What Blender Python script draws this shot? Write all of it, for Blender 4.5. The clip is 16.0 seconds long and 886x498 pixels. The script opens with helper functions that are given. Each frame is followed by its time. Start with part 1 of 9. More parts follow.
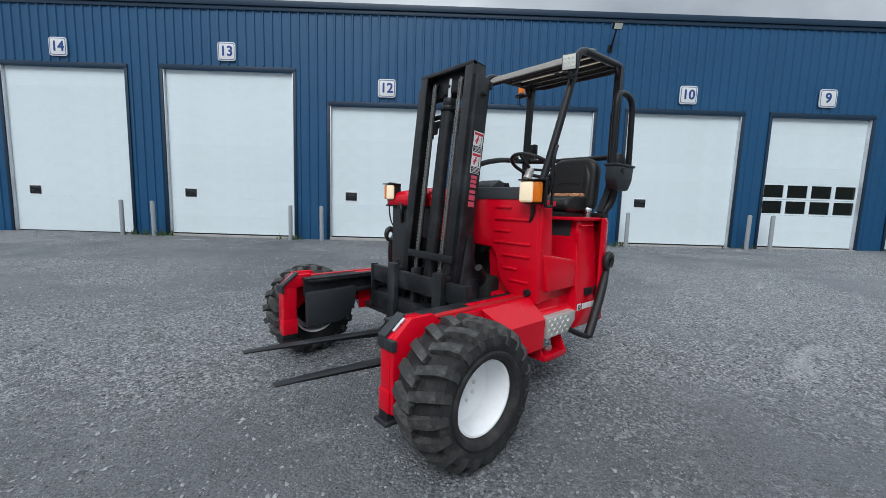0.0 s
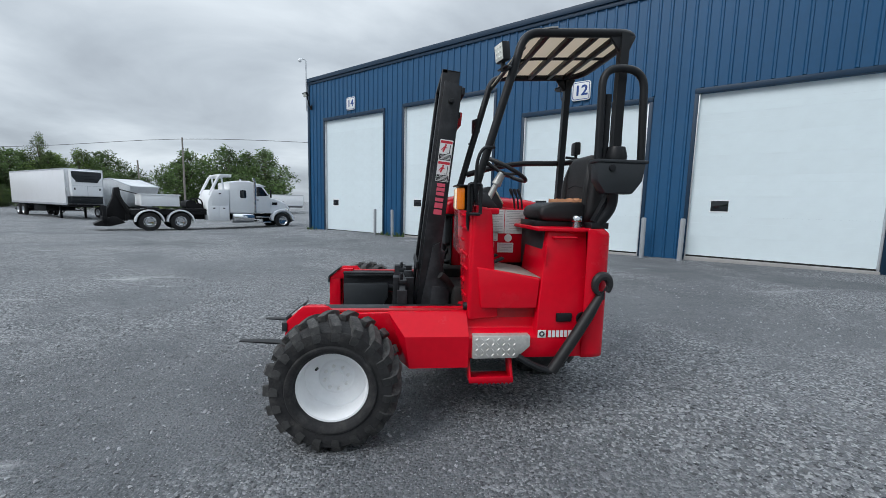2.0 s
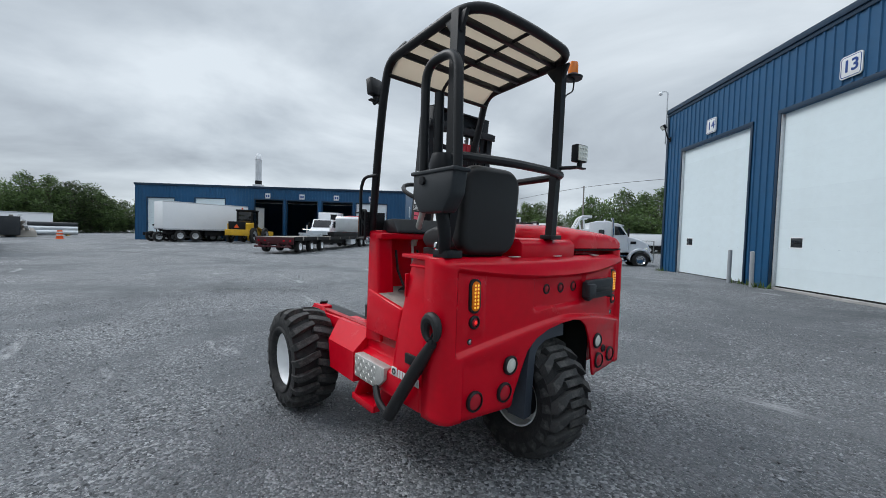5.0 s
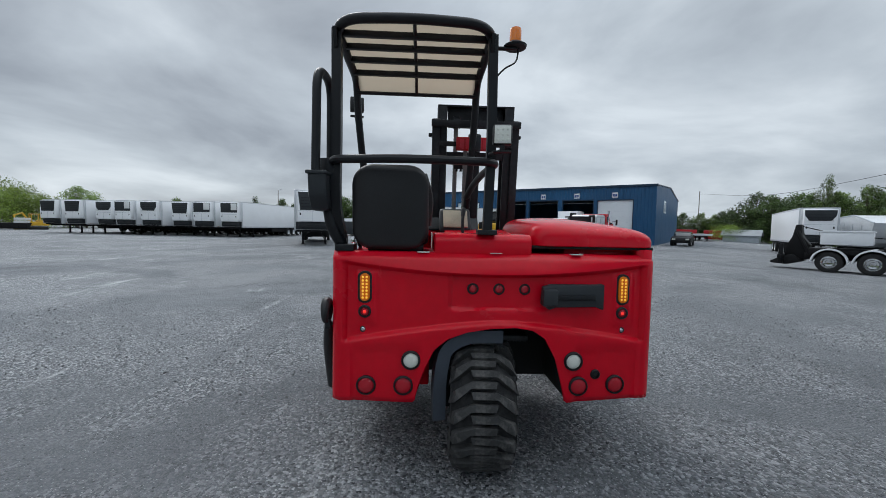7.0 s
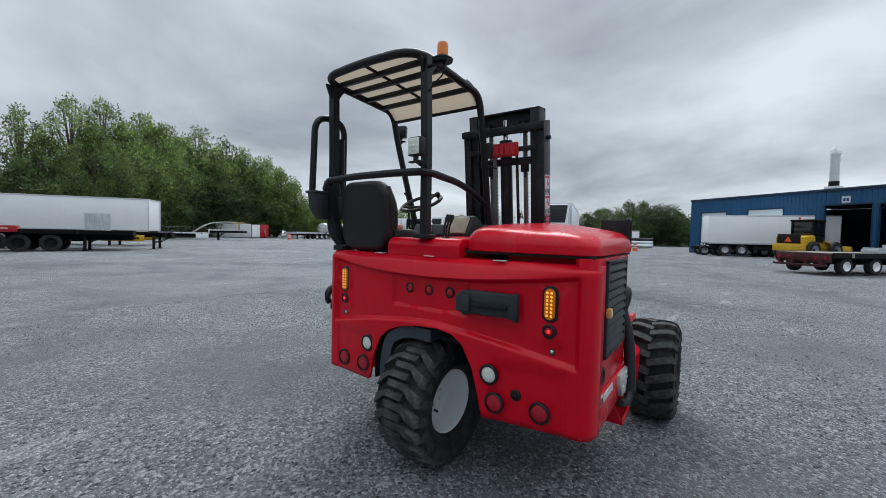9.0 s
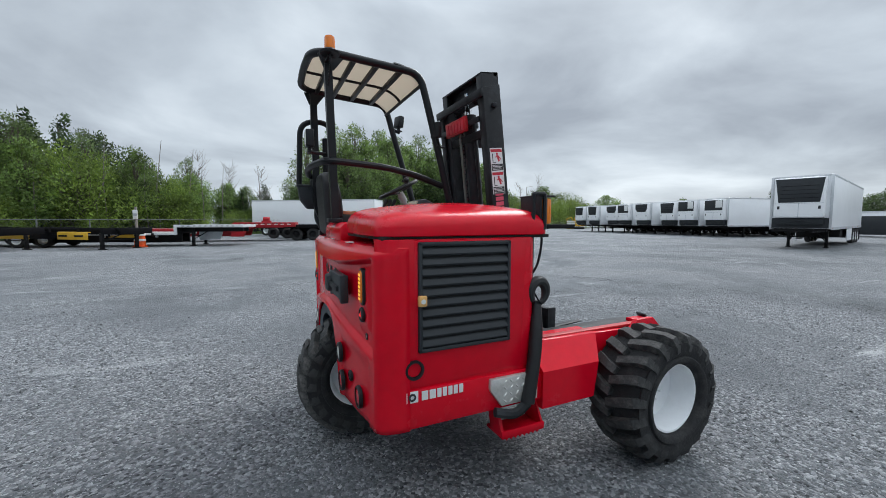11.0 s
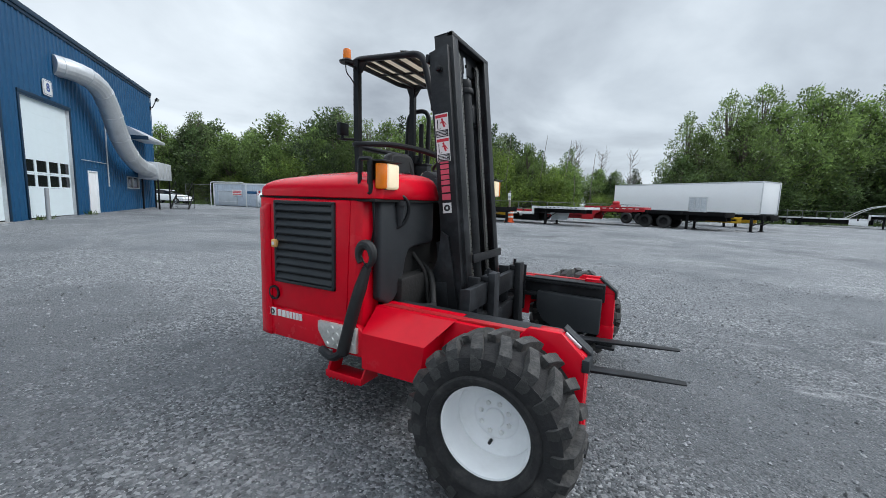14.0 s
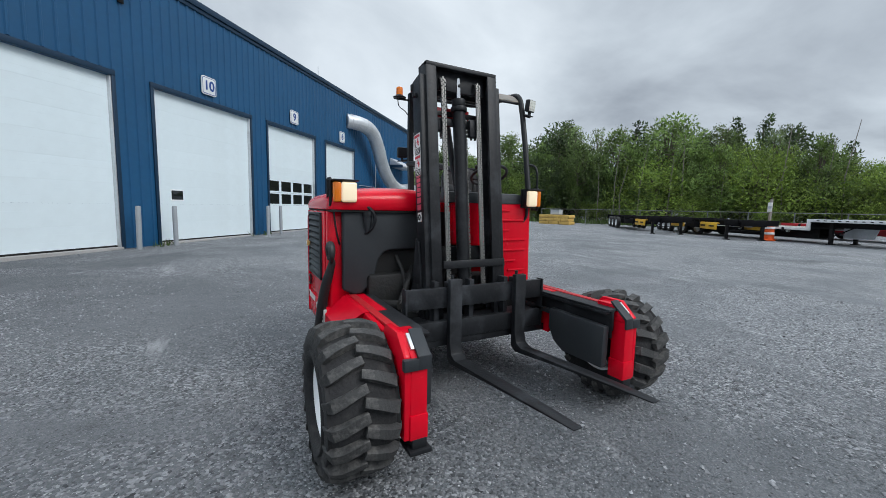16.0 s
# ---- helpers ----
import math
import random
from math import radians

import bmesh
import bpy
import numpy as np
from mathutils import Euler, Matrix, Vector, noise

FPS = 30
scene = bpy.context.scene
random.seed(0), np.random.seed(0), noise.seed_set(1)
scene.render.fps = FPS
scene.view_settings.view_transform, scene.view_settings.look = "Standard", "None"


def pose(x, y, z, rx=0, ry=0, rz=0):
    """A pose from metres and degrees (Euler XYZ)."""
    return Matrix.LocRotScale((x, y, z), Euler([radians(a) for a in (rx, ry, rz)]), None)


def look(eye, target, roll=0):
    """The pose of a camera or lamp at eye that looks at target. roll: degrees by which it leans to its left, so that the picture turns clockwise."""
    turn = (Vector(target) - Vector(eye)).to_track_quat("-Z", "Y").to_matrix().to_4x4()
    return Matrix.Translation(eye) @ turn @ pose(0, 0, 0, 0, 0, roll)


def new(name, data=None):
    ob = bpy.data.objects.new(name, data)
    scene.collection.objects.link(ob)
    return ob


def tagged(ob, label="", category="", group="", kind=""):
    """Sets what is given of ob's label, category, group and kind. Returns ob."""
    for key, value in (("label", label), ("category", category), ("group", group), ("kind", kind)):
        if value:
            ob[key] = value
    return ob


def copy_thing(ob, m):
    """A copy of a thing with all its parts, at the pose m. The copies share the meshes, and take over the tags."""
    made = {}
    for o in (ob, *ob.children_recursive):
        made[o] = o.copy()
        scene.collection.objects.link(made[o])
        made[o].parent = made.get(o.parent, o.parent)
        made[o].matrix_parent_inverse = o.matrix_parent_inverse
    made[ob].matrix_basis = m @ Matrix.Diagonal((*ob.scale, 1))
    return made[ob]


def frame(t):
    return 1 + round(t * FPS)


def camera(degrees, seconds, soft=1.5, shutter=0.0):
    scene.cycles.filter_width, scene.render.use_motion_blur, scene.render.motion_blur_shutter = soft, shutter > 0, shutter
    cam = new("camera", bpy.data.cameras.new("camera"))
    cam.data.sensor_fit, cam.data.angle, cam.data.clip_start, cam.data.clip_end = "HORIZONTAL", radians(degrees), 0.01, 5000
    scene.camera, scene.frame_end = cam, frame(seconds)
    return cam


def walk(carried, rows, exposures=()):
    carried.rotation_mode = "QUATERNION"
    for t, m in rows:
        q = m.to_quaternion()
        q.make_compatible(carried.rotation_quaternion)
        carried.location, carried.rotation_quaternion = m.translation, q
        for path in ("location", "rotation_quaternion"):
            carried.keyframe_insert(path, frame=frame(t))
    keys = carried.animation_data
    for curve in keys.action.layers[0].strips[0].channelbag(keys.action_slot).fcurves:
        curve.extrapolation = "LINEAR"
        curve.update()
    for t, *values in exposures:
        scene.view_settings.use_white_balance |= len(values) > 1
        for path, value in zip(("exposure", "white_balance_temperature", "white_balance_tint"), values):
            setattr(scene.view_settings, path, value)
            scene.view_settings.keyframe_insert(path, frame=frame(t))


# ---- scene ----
EXPO = [(0, 0.0), (4, -0.02), (6.5, -0.15), (8, -0.12), (10.5, 0.04), (12.5, 0.18), (14.5, 0.16), (16, 0.06)]
cam = camera(97.6, 16.0, 0.85)
PATH = [
    (0, (1.51, 2.517, 1.436), (0.182, 1.04, 1.204), 1.8),
    (0.5, (1.062, 2.882, 1.423), (-0.038, 1.228, 1.194), 1.9),
    (1, (0.622, 3.138, 1.433), (-0.221, 1.339, 1.204), 1.9),
    (1.5, (0.127, 3.29, 1.475), (-0.411, 1.378, 1.247), 1.6),
    (2, (-0.397, 3.446, 1.494), (-0.61, 1.47, 1.268), 1.4),
    (2.5, (-0.904, 3.348, 1.486), (-0.797, 1.363, 1.268), 1.2),
    (3, (-1.427, 3.238, 1.464), (-0.996, 1.294, 1.274), 1.3),
    (3.5, (-1.935, 3.105, 1.476), (-1.192, 1.255, 1.321), 1.2),
    (4, (-2.398, 2.85, 1.508), (-1.359, 1.144, 1.397), 1.2),
    (4.2, (-2.611, 2.769, 1.484), (-1.459, 1.136, 1.385), 1.2),
    (6.3, (-3.88, 1.117, 1.5), (-1.961, 0.56, 1.406), 2.2),
    (6.5, (-3.927, 0.942, 1.522), (-1.977, 0.508, 1.424), 2.0),
    (7, (-4.081, 0.455, 1.514), (-2.087, 0.35, 1.399), 1.2),
    (7.5, (-4.077, -0.016, 1.491), (-2.095, 0.228, 1.376), 0.6),
    (8, (-4.032, -0.5, 1.512), (-2.123, 0.087, 1.405), 0.6),
    (8.2, (-4.013, -0.716, 1.511), (-2.149, 0.001, 1.408), 0.7),
    (10.3, (-2.84, -2.266, 1.485), (-1.665, -0.651, 1.377), 0.9),
    (10.5, (-2.667, -2.375, 1.472), (-1.576, -0.703, 1.348), 0.4),
    (11, (-2.25, -2.684, 1.482), (-1.402, -0.878, 1.338), 0.0),
    (11.5, (-1.788, -2.826, 1.464), (-1.241, -0.908, 1.315), 0.1),
    (12, (-1.324, -2.935, 1.443), (-1.083, -0.956, 1.282), 0.6),
    (12.5, (-0.853, -2.935, 1.426), (-0.909, -0.945, 1.232), 1.1),
    (13, (-0.378, -2.852, 1.446), (-0.729, -0.896, 1.218), 1.4),
    (13.5, (0.131, -2.857, 1.445), (-0.515, -0.98, 1.198), 1.7),
    (14, (0.568, -2.705, 1.411), (-0.362, -0.952, 1.164), 1.8),
    (14.5, (1.011, -2.521, 1.413), (-0.165, -0.92, 1.178), 1.7),
    (15, (1.438, -2.298, 1.444), (0.05, -0.876, 1.218), 1.6),
    (15.5, (1.739, -1.951, 1.458), (0.156, -0.746, 1.247), 1.5),
    (16, (2.042, -1.572, 1.438), (0.287, -0.635, 1.227), 1.2),
]
walk(cam, [(t, look(eye, target, roll)) for t, eye, target, roll in PATH], EXPO)

# ---- world and sun ----
world = bpy.data.worlds.new("world")
scene.world = world
world.use_nodes = True
SKY = 1.0


def build_sky():
    nt = world.node_tree
    nt.nodes.clear()
    N = lambda k: nt.nodes.new(k)
    L = nt.links.new
    out = N("ShaderNodeOutputWorld")
    bg = N("ShaderNodeBackground")
    sky = N("ShaderNodeTexSky")
    sky.sky_type = 'NISHITA'
    sky.sun_disc = False
    sky.sun_elevation, sky.sun_rotation = radians(45), radians(58)
    tc = N("ShaderNodeTexCoord")
    sep = N("ShaderNodeSeparateXYZ")
    L(tc.outputs["Generated"], sep.inputs[0])
    # cloud layer seen in perspective: direction divided by its height
    add = N("ShaderNodeMath"); add.operation = 'ADD'; add.inputs[1].default_value = 0.22
    mx = N("ShaderNodeMath"); mx.operation = 'MAXIMUM'; mx.inputs[1].default_value = 0.0
    L(sep.outputs[2], mx.inputs[0]); L(mx.outputs[0], add.inputs[0])
    dx = N("ShaderNodeMath"); dx.operation = 'DIVIDE'
    dy = N("ShaderNodeMath"); dy.operation = 'DIVIDE'
    L(sep.outputs[0], dx.inputs[0]); L(add.outputs[0], dx.inputs[1])
    L(sep.outputs[1], dy.inputs[0]); L(add.outputs[0], dy.inputs[1])
    com = N("ShaderNodeCombineXYZ")
    L(dx.outputs[0], com.inputs[0]); L(dy.outputs[0], com.inputs[1])
    n1 = N("ShaderNodeTexNoise"); n1.inputs["Scale"].default_value = 0.85; n1.inputs["Detail"].default_value = 7; n1.inputs["Roughness"].default_value = 0.52
    n1.inputs["Distortion"].default_value = 0.35
    n2 = N("ShaderNodeTexNoise"); n2.inputs["Scale"].default_value = 0.33; n2.inputs["Detail"].default_value = 3
    L(com.outputs[0], n1.inputs["Vector"]); L(com.outputs[0], n2.inputs["Vector"])
    mul = N("ShaderNodeMath"); mul.operation = 'MULTIPLY_ADD'; mul.inputs[1].default_value = 0.6
    L(n2.outputs["Fac"], mul.inputs[0]); L(n1.outputs["Fac"], mul.inputs[2])
    ramp = N("ShaderNodeValToRGB")
    e = ramp.color_ramp.elements
    e[0].position, e[0].color = 0.62, (0.34, 0.385, 0.445, 1)
    e[1].position, e[1].color = 0.97, (0.80, 0.88, 0.95, 1)
    m = e.new(0.80); m.color = (0.56, 0.63, 0.70, 1)
    L(mul.outputs[0], ramp.inputs[0])
    mix = N("ShaderNodeMix"); mix.data_type = 'RGBA'
    scl = N("ShaderNodeVectorMath"); scl.operation = 'SCALE'; scl.inputs["Scale"].default_value = 0.10
    L(sky.outputs[0], scl.inputs[0])
    mix.inputs[0].default_value = 0.06
    L(ramp.outputs[0], mix.inputs[6]); L(scl.outputs[0], mix.inputs[7])
    # an overcast sky is brightest overhead
    zen = N("ShaderNodeMapRange"); zen.inputs["From Min"].default_value, zen.inputs["From Max"].default_value = 0.45, 1.0
    zen.inputs["To Min"].default_value, zen.inputs["To Max"].default_value = 1.0, 2.6
    L(sep.outputs[2], zen.inputs["Value"])
    zs = N("ShaderNodeVectorMath"); zs.operation = 'SCALE'
    L(mix.outputs[2], zs.inputs[0]); L(zen.outputs[0], zs.inputs["Scale"])
    L(zs.outputs[0], bg.inputs[0])
    bg.inputs[1].default_value = SKY
    L(bg.outputs[0], out.inputs[0])


build_sky()
sun_data = bpy.data.lights.new("sun", 'SUN')
sun_data.energy, sun_data.angle, sun_data.color = 1.8, radians(28), (0.98, 0.99, 1.0)
sun = new("sun", sun_data)
sun.matrix_world = look((0, 0, 30), (-25.0, -16.0, 0))


# ---- materials ----
MATS = {}


def mat(name, col, rough=0.5, metal=0.0, var=0.12, scale=8.0, bump=0.0, bscale=40.0, coat=0.0, dirt=0.0, dirtcol=(0.16, 0.145, 0.13), dscale=2.2,
        island=0.0, obrand=0.0, trans=0.0, emit=None, estr=0.0, ior=1.45, spec=0.5):
    """A painted, plastic, metal or mineral surface: colour variation at two scales, dirt patches, fine relief."""
    if name in MATS:
        return MATS[name]
    ma = bpy.data.materials.new(name)
    ma.use_nodes = True
    nt = ma.node_tree
    b = nt.nodes["Principled BSDF"]
    N, L = nt.nodes.new, nt.links.new
    b.inputs["Roughness"].default_value = rough
    b.inputs["Metallic"].default_value = metal
    b.inputs["Coat Weight"].default_value = coat
    b.inputs["Coat Roughness"].default_value = 0.12
    b.inputs["Transmission Weight"].default_value = trans
    b.inputs["IOR"].default_value = ior
    b.inputs["Specular IOR Level"].default_value = spec
    tc = N("ShaderNodeTexCoord")
    big = N("ShaderNodeTexNoise"); big.inputs["Scale"].default_value = scale * 0.22; big.inputs["Detail"].default_value = 4
    fine = N("ShaderNodeTexNoise"); fine.inputs["Scale"].default_value = scale * 4; fine.inputs["Detail"].default_value = 5
    L(tc.outputs["Object"], big.inputs["Vector"]); L(tc.outputs["Object"], fine.inputs["Vector"])
    sm = N("ShaderNodeMath"); sm.operation = 'MULTIPLY_ADD'; sm.inputs[1].default_value = 0.6
    L(fine.outputs["Fac"], sm.inputs[0]); L(big.outputs["Fac"], sm.inputs[2])
    rg = N("ShaderNodeMapRange")
    rg.inputs["From Min"].default_value, rg.inputs["From Max"].default_value = 0.5, 1.1
    rg.inputs["To Min"].default_value, rg.inputs["To Max"].default_value = 1 - var, 1 + var
    L(sm.outputs[0], rg.inputs["Value"])
    last = rg.outputs[0]
    for amount, node, sock in ((island, "ShaderNodeNewGeometry", "Random Per Island"), (obrand, "ShaderNodeObjectInfo", "Random")):
        if amount:
            g = N(node)
            r2 = N("ShaderNodeMapRange"); r2.inputs["To Min"].default_value, r2.inputs["To Max"].default_value = 1 - amount, 1 + amount
            L(g.outputs[sock], r2.inputs["Value"])
            mm = N("ShaderNodeMath"); mm.operation = 'MULTIPLY'
            L(last, mm.inputs[0]); L(r2.outputs[0], mm.inputs[1])
            last = mm.outputs[0]
    vm = N("ShaderNodeVectorMath"); vm.operation = 'SCALE'
    vm.inputs[0].default_value = col
    L(last, vm.inputs["Scale"])
    colour = vm.outputs[0]
    if dirt:
        dn = N("ShaderNodeTexNoise"); dn.inputs["Scale"].default_value = dscale; dn.inputs["Detail"].default_value = 8; dn.inputs["Roughness"].default_value = 0.65
        L(tc.outputs["Object"], dn.inputs["Vector"])
        dr = N("ShaderNodeMapRange"); dr.inputs["From Min"].default_value, dr.inputs["From Max"].default_value = 0.5, 0.78
        dr.inputs["To Max"].default_value = dirt
        L(dn.outputs["Fac"], dr.inputs["Value"])
        mx = N("ShaderNodeMix"); mx.data_type = 'RGBA'
        L(dr.outputs[0], mx.inputs[0]); L(colour, mx.inputs[6]); mx.inputs[7].default_value = (*dirtcol, 1)
        colour = mx.outputs[2]
        ra = N("ShaderNodeMath"); ra.operation = 'MULTIPLY_ADD'; ra.inputs[1].default_value = 0.5; ra.inputs[2].default_value = rough
        L(dr.outputs[0], ra.inputs[0]); L(ra.outputs[0], b.inputs["Roughness"])
    L(colour, b.inputs["Base Color"])
    if bump:
        bn = N("ShaderNodeTexNoise"); bn.inputs["Scale"].default_value = bscale; bn.inputs["Detail"].default_value = 6
        L(tc.outputs["Object"], bn.inputs["Vector"])
        bp = N("ShaderNodeBump"); bp.inputs["Strength"].default_value = min(1, bump); bp.inputs["Distance"].default_value = 0.01
        L(bn.outputs["Fac"], bp.inputs["Height"]); L(bp.outputs[0], b.inputs["Normal"])
    if emit:
        b.inputs["Emission Color"].default_value = (*emit, 1)
        b.inputs["Emission Strength"].default_value = estr
    MATS[name] = ma
    return ma


RED = mat("red_paint", (0.62, 0.002, 0.016), 0.26, var=0.10, scale=5, spec=0.22, coat=0.14, dirt=0.06, dirtcol=(0.22, 0.06, 0.06), dscale=3.0)
RED_D = mat("red_worn_and_shaded", (0.42, 0.010, 0.016), 0.45, var=0.2, scale=9, dirt=0.4, dirtcol=(0.07, 0.05, 0.05), dscale=6)
BLK = mat("black_paint", (0.010, 0.011, 0.013), 0.42, var=0.25, scale=9, dirt=0.2, dirtcol=(0.05, 0.05, 0.05), spec=0.35, bump=0.08, bscale=120)
BLK_W = mat("worn_black_steel", (0.013, 0.014, 0.016), 0.45, var=0.35, scale=10, dirt=0.55, dirtcol=(0.080, 0.087, 0.098), spec=0.32, dscale=4, bump=0.15, bscale=60)
SLATE = mat("slate_blue_plastic", (0.040, 0.050, 0.066), 0.5, var=0.12, scale=14, dirt=0.3, dirtcol=(0.09, 0.09, 0.09))
CHAR = mat("charcoal_plastic", (0.026, 0.030, 0.034), 0.5, var=0.12, scale=14, dirt=0.25, dirtcol=(0.075, 0.078, 0.08), spec=0.4, bump=0.12, bscale=300)
VINYL = mat("black_vinyl", (0.012, 0.012, 0.013), 0.5, var=0.2, scale=10, bump=0.15, bscale=220)
RUBBER = mat("tyre_rubber", (0.017, 0.017, 0.018), 0.8, var=0.45, scale=14, dirt=0.5, dirtcol=(0.11, 0.105, 0.10), dscale=11, bump=0.5, bscale=70)
# paler than the carcass: dust on the lugs, and their highlights in the colour
RUBBER_L = mat("tread_rubber", (0.030, 0.030, 0.030), 0.72, var=0.5, scale=16, dirt=0.95, dirtcol=(0.20, 0.192, 0.18), dscale=9, bump=0.5, bscale=80)
RUBBER_F = mat("tyre_rubber_smooth", (0.018, 0.018, 0.018), 0.75, var=0.2, dirt=0.3, dirtcol=(0.07, 0.068, 0.066))
RIMW = mat("white_rim_paint", (0.88, 0.89, 0.90), 0.45, var=0.03, dirt=0.14, dirtcol=(0.35, 0.33, 0.30), dscale=9)
WHITE = mat("white_paint", (0.84, 0.855, 0.87), 0.35, var=0.03, scale=2, dirt=0.08, dirtcol=(0.45, 0.44, 0.42), dscale=1.2)
WHITE_D = mat("white_door_panel", (0.71, 0.80, 0.83), 0.5, var=0.04, scale=1.2, dirt=0.14, dirtcol=(0.52, 0.55, 0.54), dscale=0.9, obrand=0.02)
BLUE = mat("blue_cladding", (0.0085, 0.076, 0.178), 0.45, var=0.12, scale=1.5, dirt=0.22, dirtcol=(0.035, 0.10, 0.165), dscale=0.7)
BLUE_F = mat("blue_flashing", (0.004, 0.026, 0.058), 0.5, var=0.12, scale=2)
STEEL = mat("galvanised_steel", (0.60, 0.62, 0.64), 0.42, 0.5, var=0.15, scale=4, dirt=0.25, dirtcol=(0.3, 0.3, 0.3), bump=0.05)
BOLL = mat("grey_bollard_paint", (0.30, 0.32, 0.34), 0.5, var=0.12, dirt=0.3, dirtcol=(0.22, 0.18, 0.15))
CHAIN = mat("oily_chain_steel", (0.26, 0.255, 0.245), 0.42, 0.8, var=0.3, scale=20)
ALU = mat("tread_plate_aluminium", (0.62, 0.61, 0.58), 0.38, 0.5, var=0.2, scale=14, dirt=0.65, dirtcol=(0.30, 0.27, 0.23), dscale=9)
CHROME = mat("chrome", (0.75, 0.76, 0.77), 0.12, 1.0, var=0.05)
TAN = mat("tan_canopy_sheet", (0.42, 0.42, 0.41), 0.5, var=0.08, scale=3, dirt=0.25, dirtcol=(0.30, 0.29, 0.27))


def let_light_through(ma, col, share):
    nt = ma.node_tree
    tr, mx = nt.nodes.new("ShaderNodeBsdfTranslucent"), nt.nodes.new("ShaderNodeMixShader")
    tr.inputs["Color"].default_value = (*col, 1)
    mx.inputs[0].default_value = share
    nt.links.new(nt.nodes["Principled BSDF"].outputs[0], mx.inputs[1])
    nt.links.new(tr.outputs[0], mx.inputs[2])
    nt.links.new(mx.outputs[0], nt.nodes["Material Output"].inputs["Surface"])


let_light_through(TAN, (0.80, 0.73, 0.63), 0.62)
AMBER = mat("amber_lens", (0.66, 0.15, 0.004), 0.22, var=0.06, coat=0.4, emit=(1.0, 0.32, 0.01), estr=0.06)
REDLENS = mat("red_lens", (0.44, 0.008, 0.020), 0.2, var=0.05, coat=0.25)
AMBER_LED = mat("amber_led", (0.9, 0.45, 0.05), 0.3, var=0.05, emit=(1.0, 0.42, 0.03), estr=0.9)
REDLIT = mat("red_lamp_lit", (0.75, 0.02, 0.02), 0.2, var=0.05, coat=0.5, emit=(1.0, 0.03, 0.02), estr=0.9)
LENS = mat("clear_lamp_lens", (0.88, 0.76, 0.56), 0.12, var=0.08, scale=40, coat=0.6, bump=0.3, bscale=90, emit=(1.0, 0.80, 0.48), estr=0.30)
LENS_W = mat("frosted_round_lens", (0.72, 0.73, 0.66), 0.2, var=0.05, scale=40, coat=0.6, bump=0.2, bscale=150)
GLASSD = mat("dark_window_glass", (0.012, 0.014, 0.016), 0.06, var=0.05, coat=0.3, spec=0.6)
# black of joints and seals, and of recesses whose shade is in the colour
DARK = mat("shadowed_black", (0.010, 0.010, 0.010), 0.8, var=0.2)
ENGINE = mat("engine_grime", (0.010, 0.010, 0.010), 0.65, var=0.4, scale=12, dirt=0.4, dirtcol=(0.032, 0.028, 0.024), dscale=8, bump=0.5, bscale=40)
PAPER = mat("white_decal", (0.72, 0.73, 0.72), 0.45, var=0.05)
INK = mat("dark_print", (0.03, 0.03, 0.032), 0.5)
REDINK = mat("red_print", (0.55, 0.03, 0.05), 0.45)
PINK = mat("faded_red_letters", (0.62, 0.09, 0.14), 0.5, var=0.15, scale=12)
BLUEINK = mat("blue_sign_print", (0.012, 0.055, 0.24), 0.4)
ORANGE = mat("tan_foam", (0.52, 0.25, 0.13), 0.8, var=0.2)
YELLOW = mat("yellow_machine_paint", (0.62, 0.36, 0.02), 0.4, var=0.12, dirt=0.3, dirtcol=(0.2, 0.15, 0.1))
TIMBER = mat("weathered_yellow_timber", (0.55, 0.36, 0.10), 0.75, var=0.25, scale=6, dirt=0.3, dirtcol=(0.25, 0.16, 0.08), bump=0.3)
PALEB = mat("pale_sheet", (0.46, 0.52, 0.60), 0.5, var=0.12, dirt=0.25)
GREYBOX = mat("grey_storage_panel", (0.42, 0.46, 0.50), 0.5, var=0.08, dirt=0.2)
FRAMEB = mat("trailer_frame_black", (0.008, 0.008, 0.009), 0.55, var=0.3, dirt=0.12, dirtcol=(0.05, 0.045, 0.04), spec=0.25)
BLACKS = mat("black_trailer_paint", (0.007, 0.007, 0.008), 0.8, var=0.2, dirt=0.12, dirtcol=(0.03, 0.028, 0.026), spec=0.12)
ALUP = mat("bright_aluminium", (0.66, 0.67, 0.68), 0.45, var=0.1, dirt=0.15)
MAROON = mat("maroon", (0.06, 0.009, 0.013), 0.5, var=0.2, dirt=0.25, dirtcol=(0.08, 0.05, 0.045))
TRAILR = mat("trailer_red", (0.42, 0.012, 0.02), 0.4, var=0.15, dirt=0.2, dirtcol=(0.12, 0.05, 0.04))
DECK = mat("grey_timber_deck", (0.26, 0.24, 0.21), 0.8, var=0.2, scale=5, bump=0.2)
TANKM = mat("polished_tank", (0.60, 0.61, 0.62), 0.22, 0.9, var=0.08, scale=3)
BARK = mat("bark", (0.11, 0.095, 0.075), 0.9, var=0.35, scale=8, bump=0.6, bscale=20)
BARKD = mat("dead_bark", (0.20, 0.18, 0.165), 0.9, var=0.25, scale=8)
POLE = mat("weathered_pole", (0.24, 0.22, 0.20), 0.85, var=0.2)
STONE = mat("loose_stone", (0.25, 0.255, 0.265), 0.85, var=0.2, island=0.6)
FENCE = mat("dull_fence_wire", (0.16, 0.17, 0.17), 0.7, var=0.15)
HIVIS = mat("orange_barrel_plastic", (0.80, 0.11, 0.02), 0.5, var=0.08)


